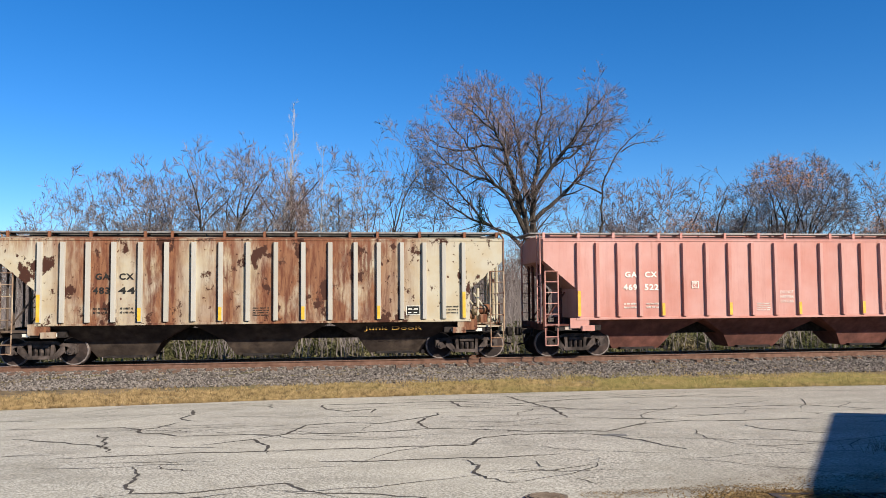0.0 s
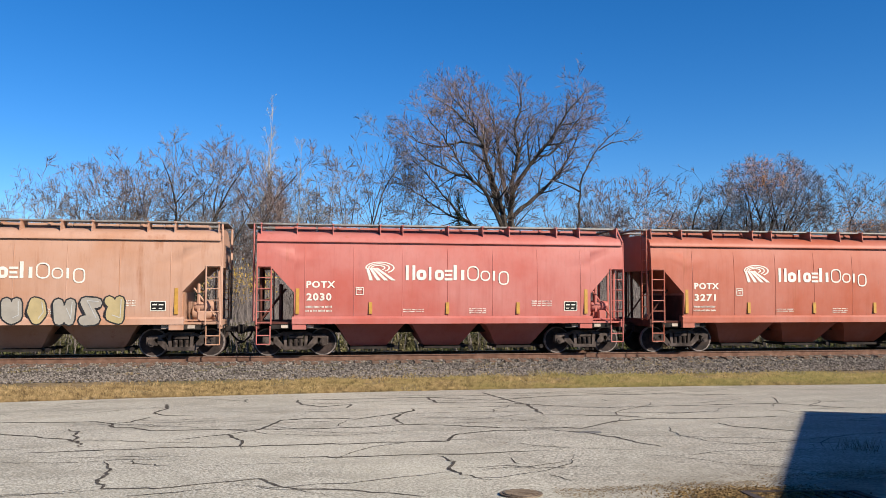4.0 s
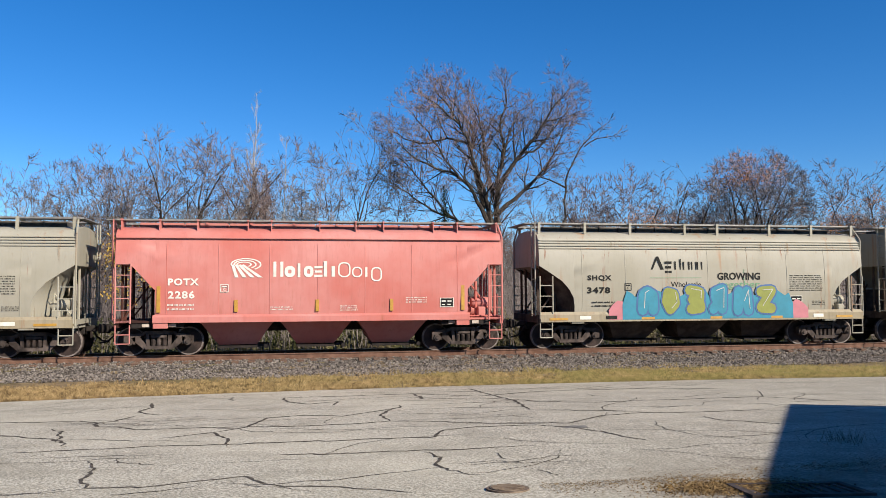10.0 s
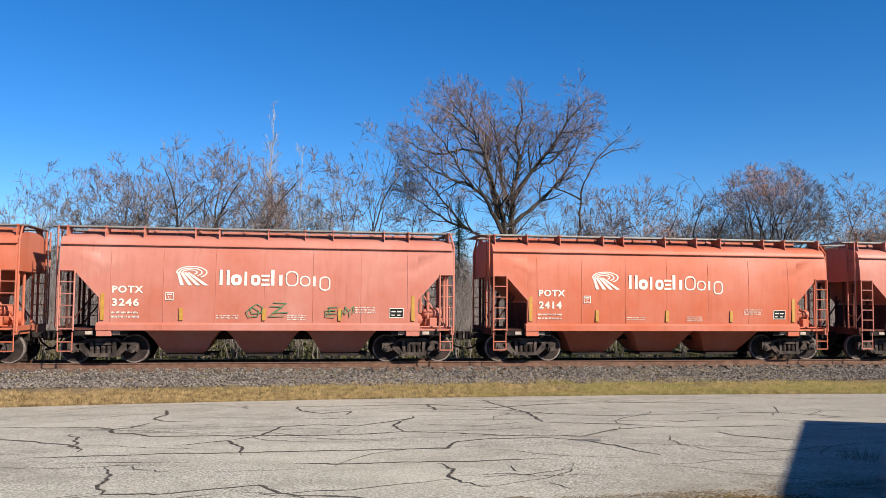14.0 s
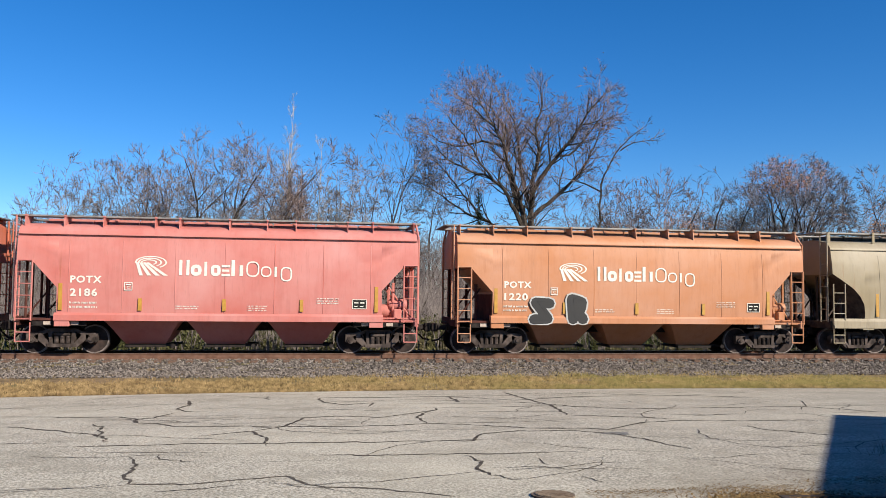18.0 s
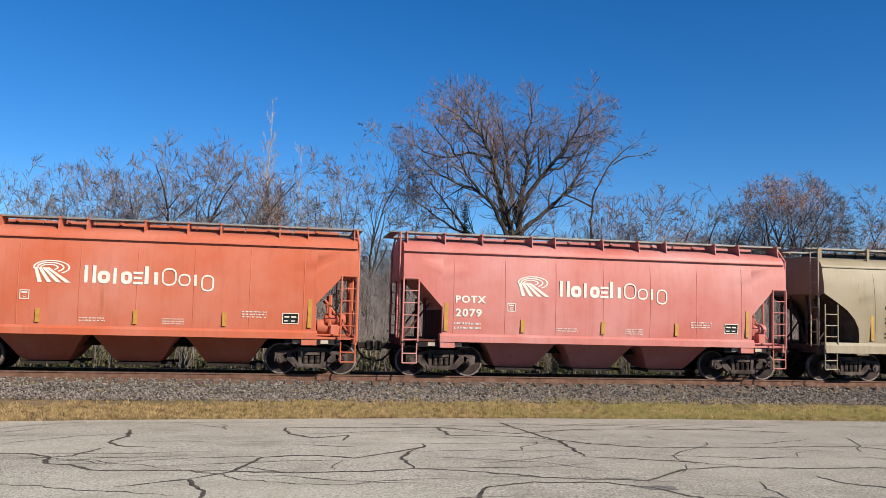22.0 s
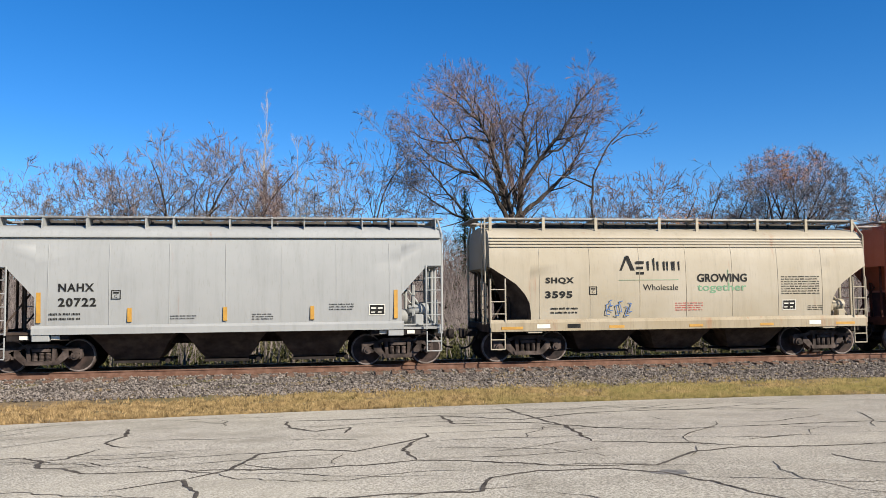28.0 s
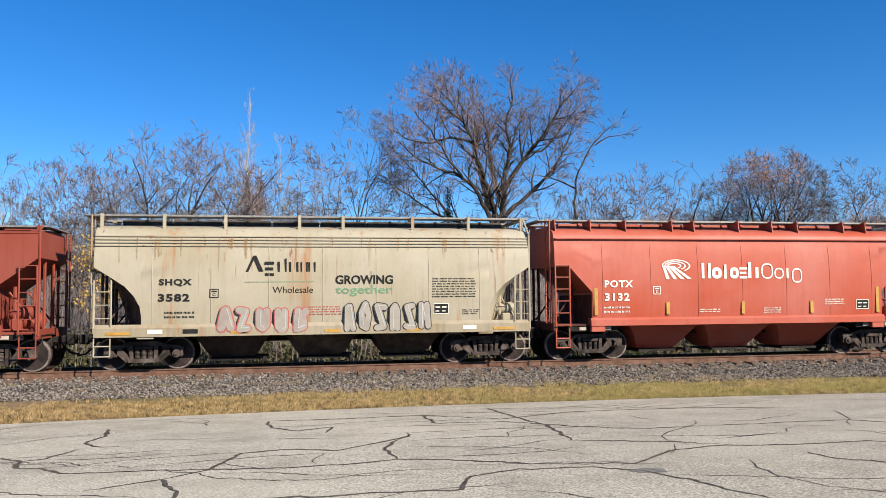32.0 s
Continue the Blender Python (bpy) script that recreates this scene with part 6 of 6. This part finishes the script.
    for x in (-k["bogie"] - 0.35, -k["bogie"] + 0.45, k["bogie"] - 0.45, k["bogie"] + 0.35):
        part("stencil_plate", kept(("stencil_plate", kind in "GB"), lambda: boxes((-0.11, 0.11, -1.475, -1.44, 0.93, 1.03))), M_WHITE if colour in PALE else M_PALE, car, "pale stencil plate over the truck", pose(x, 0, 0))
    part("brake_cylinder", kept("brake_cylinder", brake_cylinder_bm, True), m, car, place=pose(h - 0.62, -0.75, 1.62, 0, 0, 90))
    part("air_reservoir", kept("reservoir", reservoir_bm, True), m, car, place=pose(h - 0.72, 0.5, 1.38, 0, 0, 90))
    part("control_valve", kept("valve", lambda: boxes((-0.13, 0.13, -0.12, 0.12, 0, 0.36), bevel=0.03)), m, car, place=pose(h - 0.62, -1.1, 1.12))
    part("brake_pipe", kept("brake_pipe", lambda: bars(((0, 0, 1.18), (1.1, 0, 1.18)), ((1.1, 0, 1.18), (1.1, 0, 1.9)), r=0.025)), m, car, place=pose(h - 1.2, -1.3, 0))
    wheels = build_truck(car, -k["bogie"]) + build_truck(car, k["bogie"])
    Y = -1.606
    if kind in "GB":
        low = 1.38 if kind == "G" else 1.52
        rm = PAINT["rib_white"] if colour == "rusty_white" else m
        for x in RIBS:
            rib = kept(("rib", kind), lambda: rib_bm() if kind == "G" else rib_bm(1.49, 3.74))
            part("rib", rib, rm, car, place=pose(x, 0, 0))
            part("rib", rib, rm, car, place=pose(x, 0, 0, 0, 0, 180))
        for x, z in ((-6.35, 1.76), (-4.12, 1.54), (-1.69, 1.54), (1.75, 1.53), (4.13, 1.74)) if flat else ():
            part("reflector", boxes((x - 0.22, x + 0.22, -1.512, -1.498, z, z + 0.10)), M_YELLOW, car)
        for x in () if flat else (RIBS[0], RIBS[4], RIBS[7], RIBS[10], RIBS[13], RIBS[17]):
            tall = 0.85 if abs(x) > 6 else 0.42
            part("reflector", kept(("refl_g", tall, kind), lambda: boxes((-0.052, 0.052, -1.606, -1.598, low, low + tall))), M_YELLOW, car, place=pose(x, 0, 0))
        for x in (-6.68, 6.68):
            part("gusset_plate", kept("gusset_g", lambda: boxes((-0.33, 0.33, -1.53, -1.50, 0.98, 1.32))), m, car, place=pose(x, 0, 0))
    else:
        for x in (-4.63, -3.06, -1.48, 0.03, 1.56, 3.10, 4.62):
            part("seam", kept(("seam", kind), lambda: seam_bm(kind)), m, car, place=pose(x, 0, 0))
        zs = (3.70,) if groove else (3.44, 3.53, 3.62, 3.71)
        for z in zs:
            for turn in (0, 180):
                part("eave_lip", kept(("lip", kind, z), lambda: lip_bm(kind, z)), m, car, place=pose(0, 0, 0, 0, 0, turn))
        if kind in "SC":
            # -x sheets take the dark colour in place of their shade
            for mirror, darkened in ((pose(0, 0, 0), False), (pose(0, 0, 0, 0, 0, 180), True), (Matrix.Diagonal((-1, 1, 1, 1)), True), (Matrix.Diagonal((1, -1, 1, 1)), False)):
                part("end_sheet", kept(("cone", kind), lambda: end_cone_bm(kind), True), M_GRIME_SHADE if darkened else m, car, "end sheet toned dark for shade away from the sun" if darkened else "", place=mirror)
            for x, w in ((-5.5, 0.65), (-2.26, 0.48), (0.3, 0.45), (2.65, 0.45), (5.35, 0.65)) if not groove else ((-4.75, 0.11), (-2.4, 0.14), (0.05, 0.12), (2.4, 0.14), (4.75, 0.11)):
                z0, z1 = (1.0, 1.08) if not groove else (1.36, 1.36 + (0.8 if abs(x) > 4 else 0.4))
                part("reflector", boxes((x - w / 2, x + w / 2, Y - (0.034 if not groove else 0.006), Y + 0.03, z0, z1)), M_AMBER, car)
            for x, pm in ((-4.54, M_WHITE), (-3.6, M_BLACK), (4.3, M_WHITE)) if not groove else ():
                part("sill_plate", kept("sill_plate", lambda: boxes((-0.2, 0.2, -1.640, -1.62, 1.02, 1.14))), pm, car, place=pose(x, 0, 0))
        else:
            for x in (-4.86, -2.52, 0.02, 2.42, 4.80):
                tall = 0.82 if abs(x) > 4 else 0.38
                part("reflector", kept(("refl_p", tall), lambda: boxes((-0.055, 0.055, Y - 0.006, -1.55, 1.38, 1.38 + tall))), M_AMBER, car, place=pose(x, 0, 0))
    CARS.append((car, left + h, wheels))
    return car, rnd


def data_panel(car, x, z, y=-1.640):
    """A black plate with a white border and small bars of data."""
    bm = bmesh.new()
    quad(bm, x, x + 0.42, z, z + 0.27, y)
    part("data_panel", bm, M_BLACK, car, "black data panel")
    bm = bmesh.new()
    ring_quad(bm, x - 0.02, x + 0.44, z - 0.02, z + 0.29, y - 0.003, 0.02)
    for i in range(2):
        quad(bm, x + 0.04 + 0.19 * i, x + 0.18 + 0.19 * i, z + 0.16, z + 0.20, y - 0.003)
        quad(bm, x + 0.04 + 0.19 * i, x + 0.15 + 0.19 * i, z + 0.05, z + 0.08, y - 0.003)
    part("panel_marks", bm, M_WHITE, car, "white panel border and marks")


def small_print(car, areas, mat, seed, y=-1.640):
    bm = bmesh.new()
    rnd = random.Random(seed)
    for x0, x1, z0, z1, rows in areas:
        bar_rows(bm, x0, x1, z0, z1, rows, y, rnd)
    part("small_print", bm, mat, car, "rows of small stencilled print")["kind"] = "stuff"


def square_mark(car, x, z, mat, y=-1.640):
    bm = bmesh.new()
    ring_quad(bm, x, x + 0.25, z, z + 0.25, y, 0.022)
    quad(bm, x + 0.05, x + 0.2, z + 0.16, z + 0.2, y)
    part("square_mark", bm, mat, car)
    letters(car, "square_letter", "C", x + 0.085, x + 0.165, z + 0.05, z + 0.13, mat, y)


def car_p(colour, left, number, label, seed, mark="POTX", tex=None, brand=True):
    car, rnd = build_car("P", colour, left, label, seed)
    tex = tex or M_WHITE
    sh = 0.0 if mark != "NAHX" else {"20473": 0.55, "20722": 0.22}.get(number, -0.20)
    letters(car, "reporting_mark", mark, -4.58 + sh, -3.66 + sh, 2.22, 2.44, tex, -1.640)
    letters(car, "car_number", number, -4.58 + sh, -3.78 + sh + (0.18 if len(number) > 4 else 0), 1.81, 2.05, tex, -1.640)
    small_print(car, [(-4.6, -3.75, 1.42, 1.68, 2), (-1.45, -0.75, 1.42, 1.56, 2), (0.75, 1.35, 1.38, 1.58, 3), (2.9, 3.6, 1.62, 1.84, 3), (-4.75, -4.35, 1.12, 1.24, 1)], tex, seed)
    square_mark(car, -3.0, 2.0, tex)
    data_panel(car, 4.05, 1.50)
    if brand:
        part("emblem", kept("fan", lambda: fan_bm(-1.645)), M_WHITE, car, "white fan-shaped emblem")
        wordmark(car, BOLD, M_WHITE, "white letter-sized shape")
    return car


def slogan(car, seed, dx=0.0, dx2=0.0, wide=1.0):
    wordmark(car, SERIF, M_BLACK, "dark letter-sized shape", dx, -1.640)
    letters(car, "lettering", "Wholesale", -1.18 + dx, -0.05 + dx, 2.12, 2.30, M_BLACK, -1.640)
    letters(car, "lettering", "GROWING", 0.58 + dx2, 0.58 + 1.66 * wide + dx2, 2.36, 2.36 + 0.26 * wide, M_BLACK, -1.640, 0.03)
    letters(car, "lettering", "together", 0.58 + dx2, 0.58 + 1.64 * wide + dx2, 2.02, 2.32, M_GREEN, -1.640, 0.012)
    bm = bmesh.new()      # a thin rule
    quad(bm, -1.95 + dx, -0.03 + dx, 2.43, 2.445, -1.640)
    part("rule", bm, M_GREEN, car)
    bm = bmesh.new()      # a sprouting stem
    quad(bm, 0.58 + 1.02 * wide + dx2, 0.60 + 1.02 * wide + dx2, 2.3, 2.74, -1.642)
    part("stem_mark", bm, M_GREEN, car)


def car_s(colour, left, number, label, seed, mark="SHQX", groove=False):
    car, rnd = build_car("C" if groove else "S", colour, left, label, seed, groove=groove)
    sh = 0.0 if groove else -0.17
    letters(car, "reporting_mark", mark, -4.28 + sh, -3.40 + sh, 2.32, 2.53, M_BLACK, -1.640, 0.045)
    letters(car, "car_number", number, -4.30 + sh, -3.46 + sh + (0.25 if len(number) > 4 else 0), 1.90, 2.12, M_BLACK, -1.640, 0.045)
    small_print(car, [(-4.3, -3.45, 1.42, 1.66, 2), (4.1, 4.6, 1.45, 1.62, 3), (-0.4, 0.5, 1.08, 1.2, 2), (2.2, 4.2, 1.08, 1.16, 1)] + ([] if groove else [(3.2, 4.5, 1.95, 2.55, 8)]), M_BLACK, seed)
    if not groove:
        small_print(car, [(-0.35, 0.55, 1.48, 1.76, 4)], M_REDTXT, seed + 1)
    square_mark(car, -3.1, 2.0, M_BLACK)
    data_panel(car, 3.25 if not groove else 4.0, 1.50)
    slogan(car, seed, *((0.18, 0.63, 1.26) if groove else (-0.20, -0.20)))
    return car


def car_g(colour, left, number, label, seed, tex=None, panel=6.02, flat=False):
    car, rnd = build_car("B" if colour in ("brown", "maroon") else "G", colour, left, label, seed, flat=flat)
    tex = tex or M_WHITE
    y = -1.515
    u = 0.81 if colour == "maroon" else 0.0
    letters(car, "reporting_mark", "GA", -5.05 - u, -4.62 - u, 2.68, 2.88, tex, y)
    letters(car, "reporting_mark", "CX", -4.34 - u, -3.90 - u, 2.68, 2.88, tex, y)
    letters(car, "car_number", number[:3], -5.12 - u, -4.62 - u, 2.24, 2.45, tex, y)
    letters(car, "car_number", number[3:], -4.36 - u, -3.86 - u, 2.24, 2.45, tex, y)
    small_print(car, [(-5.1 - u, -4.65 - u, 1.6, 1.85, 2), (-4.3 - u, -3.85 - u, 1.6, 1.85, 2), (-0.25, 0.25, 1.5, 1.8, 4), (4.65, 5.1, 1.5, 1.8, 3) if panel > 5.5 else (5.95, 6.4, 1.5, 1.8, 3)], tex, seed, y)
    if colour != "rusty_white":
        square_mark(car, -2.65, 2.3, tex, y)
    for i, s in enumerate(("DO NOT", "HAMMER", "ON CAR") if colour != "rusty_white" else ()):
        letters(car, "lettering", s, 0.62, 1.12, 2.1 - 0.16 * i, 2.2 - 0.16 * i, tex, y)
    data_panel(car, panel, 1.50, y)
    if flat:
        part("reflector", boxes((panel - 0.05, panel + 0.47, -1.514, -1.498, 1.83, 2.03)), M_YELLOW, car)
    return car


def rust_runs(car, spots, seed, material=None, y0=0.0):
    """Stains that run down a car's side from under the eave: (place, width, length)."""
    rnd = random.Random(seed)
    bm = bmesh.new()
    for x, w, ln in spots:
        n, last, drift = 8, None, rnd.uniform(-0.03, 0.03)
        for i in range(n + 1):
            t = i / n
            z = 3.69 - ln * t
            hw = w / 2 * (1 - 0.35 * t) * rnd.uniform(0.75, 1.2)
            cx = x + drift * t + rnd.uniform(-0.008, 0.008)
            yy = -(half_width("P", z) + 0.014 + y0)
            cur = [bm.verts.new((cx - hw, yy, z)), bm.verts.new((cx + hw, yy, z))]
            if last:
                bm.faces.new((last[0], last[1], cur[1], cur[0]))
            last = cur
    part("rust_run", bm, material or M_RUN, car, "rust stain running down the side")["kind"] = "stuff"


def rust_spots(car, spots):
    for x, z, r in spots:
        bm = bmesh.new()
        bm.faces.new([bm.verts.new((x + r * (1 + 0.25 * math.sin(3 * a + x)) * math.cos(a), -(half_width("P", z) + 0.016), z + 1.1 * r * math.sin(a))) for a in (2 * math.pi * i / 14 for i in range(14))])
        part("rust_spot", bm, M_SPOT, car, "dark rust patch")


def random_runs(car, seed, count, longest):
    rnd = random.Random(seed * 7 + 1)
    rust_runs(car, [(rnd.uniform(-5.9, 5.9), rnd.uniform(0.025, 0.09), longest * rnd.uniform(0.2, 0.9)) for i in range(2 * count)], seed)


M_SPOT = grainy("dark rust patch", (0.030, 0.016, 0.011), (0.085, 0.036, 0.018), 9, 0.9, bump_s=0.2)


def build_train():
    c = car_g("rusty_white", -9.81, "48344", "rust-streaked white ribbed covered hopper car on the rails", 1, M_BLACK, 4.67)
    letters(c, "chalk_scrawl", "Junk DooR", 3.3, 5.2, 0.96, 1.12, M_AMBER, -1.26)
    car_g("pink", 7.39, "469522", "bleached pink ribbed covered hopper car", 2)
    car_g("rust_pink", 24.56, "469996", "salmon ribbed covered hopper car with orange stains", 3, None, 5.37, True)
    c = car_p("tan", 41.7, "1407", "bleached tan-orange covered hopper car with mint graffiti", 4)
    graffiti(c, -3.8, -0.4, 1.05, 1.95, ("mint", "mint", "teal"), "black", 4, 41)
    graffiti(c, -0.3, 3.4, 1.05, 1.98, ("pale", "sand", "pale"), "black", 5, 42)
    car_p("red", 55.09, "2030", "bleached red covered hopper car", 5)
    car_p("brick", 68.42, "3271", "orange-red covered hopper car", 6)
    c = car_p("salmon", 81.95, "2204", "salmon covered hopper car with lilac and blue graffiti", 7)
    graffiti(c, -3.7, 0.0, 1.1, 2.0, ("lilac",), "black", 5, 43)
    graffiti(c, 0.3, 4.3, 1.15, 2.1, ("sky",), "black", 4, 44)
    c = car_s("grey", 95.48, "3832", "light grey covered hopper car with a rounded end", 8)
    random_runs(c, 8, 2, 0.5)
    car_p("salmon", 108.93, "2249", "salmon covered hopper car", 9)
    c = car_s("beige", 122.42, "3408", "grey-beige covered hopper car with a rounded end", 10)
    random_runs(c, 10, 4, 0.9)
    car_p("coral", 135.89, "2286", "coral pink covered hopper car", 11)
    c = car_s("beige", 149.5, "3478", "grey-beige covered hopper car with large cyan graffiti", 12)
    random_runs(c, 12, 2, 0.7)
    cloud(c, -3.7, 3.9, 1.0, 1.75, "pink", 45, -1.634)
    cloud(c, -3.2, 3.3, 1.0, 2.15, "cyan", 46, -1.637)
    graffiti(c, -2.7, 2.7, 1.12, 2.22, ("cyan", "olive", "olive", "cyan"), "blue", 6, 46, -1.641)
    c = car_p("streaked", 163.05, "200834", "pale grey covered hopper car with rust streaks and outline graffiti", 13, "NAHX", M_BLACK, False)
    rust_runs(c, ((-1.9, 0.30, 0.5), (-1.55, 0.10, 0.9), (-1.2, 0.07, 0.6), (-0.6, 0.35, 0.5), (-0.3, 0.08, 1.0), (0.1, 0.12, 0.7), (0.5, 0.06, 0.5), (2.6, 0.05, 0.6)), 13)
    slogan(c, 13, 0.0, 0.87)
    graffiti(c, 0.9, 4.6, 1.32, 2.15, (None,), "smoke", 4, 47)
    c = car_p("orange", 176.64, "2729", "salmon orange covered hopper car with rust along the sill", 14)
    rust_spots(c, [(-4.4 + 0.93 * i + 0.3 * math.sin(5 * i), 1.345, 0.035 + 0.03 * abs(math.sin(3 * i))) for i in range(10)])
    c = car_p("salmon", 190.15, "3246", "orange-red covered hopper car with faint green scribbles", 15)
    graffiti(c, -0.6, 0.9, 1.45, 2.0, (None,), "green", 2, 48)
    graffiti(c, 1.9, 3.0, 1.45, 1.85, (None,), "green", 2, 58)
    car_p("orange", 203.8, "2414", "orange covered hopper car", 16)
    c = car_p("salmon", 217.45, "2408", "salmon covered hopper car with white and green graffiti", 17)
    cloud(c, -3.2, 3.7, 1.16, 1.95, "green", 59, -1.634)
    graffiti(c, -2.4, 2.9, 1.2, 2.05, ("white", "mint", "white", "teal"), "black", 6, 49, -1.655)
    c = car_p("orange", 231.05, "3600", "orange covered hopper car with yellow and blue graffiti", 18)
    graffiti(c, -1.0, 1.6, 1.2, 2.0, ("sand", "pale"), "mint", 4, 50)
    cloud(c, 1.7, 4.9, 1.25, 2.05, "yellow", 50)
    cloud(c, 2.0, 4.6, 1.2, 2.1, "navy", 51, -1.634)
    graffiti(c, 2.05, 4.55, 1.2, 2.05, ("blue", "teal"), "navy", 4, 51, -1.641)
    car_p("coral", 244.65, "2186", "pink covered hopper car", 19)
    c = car_p("peach", 258.33, "1220", "peach orange covered hopper car with two black and white graffiti shapes", 20)
    graffiti(c, -3.75, -2.8, 1.0, 2.05, ("black",), "white", 1, 52)
    graffiti(c, -2.5, -1.6, 1.0, 2.05, ("black",), "white", 1, 53)
    c = car_s("yellowed", 271.85, "345012", "yellowed cream covered hopper car with cyan cloud graffiti", 21, "CBFX", True)
    cloud(c, -1.4, 1.5, 1.02, 1.85, "cyan", 54)
    graffiti(c, -1.3, 1.4, 1.05, 1.88, ("cyan",), "blue", 5, 54, -1.638)
    c = car_p("stained", 286.35, "20473", "white covered hopper car with rust running down its side", 22, "NAHX", M_BLACK, False)
    rust_runs(c, ((-5.7, 0.10, 0.9), (-4.5, 0.12, 1.9), (-3.1, 0.20, 1.7), (-2.85, 0.14, 0.9), (-2.3, 0.26, 2.1), (-1.5, 0.34, 0.8), (0.14, 0.12, 2.3), (1.85, 0.10, 0.7), (2.4, 0.26, 1.8), (3.3, 0.08, 0.8), (4.4, 0.10, 1.2), (5.6, 0.12, 0.7)), 5)
    rust_runs(c, ((-4.48, 0.05, 2.2), (-3.0, 0.05, 1.2), (0.15, 0.05, 1.9), (2.42, 0.06, 2.3), (1.9, 0.03, 1.3)), 6, M_RUN_DARK, 0.003)
    rust_spots(c, ((1.56, 2.74, 0.085), (0.80, 2.40, 0.085), (1.10, 2.50, 0.035), (-0.22, 1.62, 0.06), (2.36, 1.55, 0.065), (1.85, 2.45, 0.03)))
    car_p("orange", 299.7, "3112", "bright orange covered hopper car", 23)
    car_p("coral", 313.5, "2079", "coral pink covered hopper car", 24)
    car_s("yellowed", 327.34, "345079", "yellowed cream covered hopper car", 25, "CBFX", True)
    car_g("brown", 341.45, "469909", "dull brown ribbed covered hopper car", 26)
    car_p("fresh", 358.65, "3051", "orange-red covered hopper car", 27)
    c = car_s("cream", 373.0, "3623", "cream covered hopper car with a rounded end", 28)
    random_runs(c, 28, 3, 0.6)
    car_p("white", 386.75, "20722", "clean pale grey covered hopper car", 29, "NAHX", M_BLACK, False)
    c = car_s("cream", 400.8, "3595", "cream covered hopper car with a small blue scribble", 30)
    graffiti(c, -2.6, -1.7, 1.35, 1.8, (None,), "blue", 3, 55)
    car_p("orange", 414.72, "2632", "orange covered hopper car", 31)
    car_g("maroon", 428.7, "469976", "red-brown ribbed covered hopper car", 32, None, 6.02, True)
    c = car_s("cream_rust", 446.4, "3582", "cream covered hopper car with rust stains and pale graffiti", 33)
    random_runs(c, 33, 12, 1.2)
    graffiti(c, -2.9, -0.3, 0.98, 1.75, ("blush", "pale"), "rose", 5, 56)
    graffiti(c, 0.6, 3.2, 0.98, 1.85, ("pale",), "black", 6, 57)
    car_p("fresh", 459.9, "3132", "deep orange-red covered hopper car", 34)


build_train()


def motions():
    """The train runs to -x, slowing slightly; its wheels roll while they pass the camera."""
    step = 1.0 / FPS
    beats = [0.0, step] + [float(i) for i in range(1, 32)] + [32.0 - step, 32.0]
    for car, x0, wheels in CARS:
        walk(car, [(t, pose(x0 - SPEED * t + lag(t), YR, ZR)) for t in beats])
        t_in, t_out = max(0.0, (x0 - 42) / SPEED), min(32.0, (x0 + 28) / SPEED)
        f0, f1 = int(t_in * FPS), int(t_out * FPS)
        for w in wheels:
            at = w.matrix_local.translation.copy()
            rows = [] if f0 == 0 else [(0.0, pose(*at))]
            for i in range(f0, f1 + 1):
                turn = -math.degrees((SPEED * (i - f0) * step - lag(i * step) + lag(f0 * step)) / WHEEL_R)
                rows.append((i * step, pose(*at, 0, turn, 0)))
            if f1 < 32 * FPS:
                rows.append((32.0, rows[-1][1]))
            walk(w, rows)


motions()
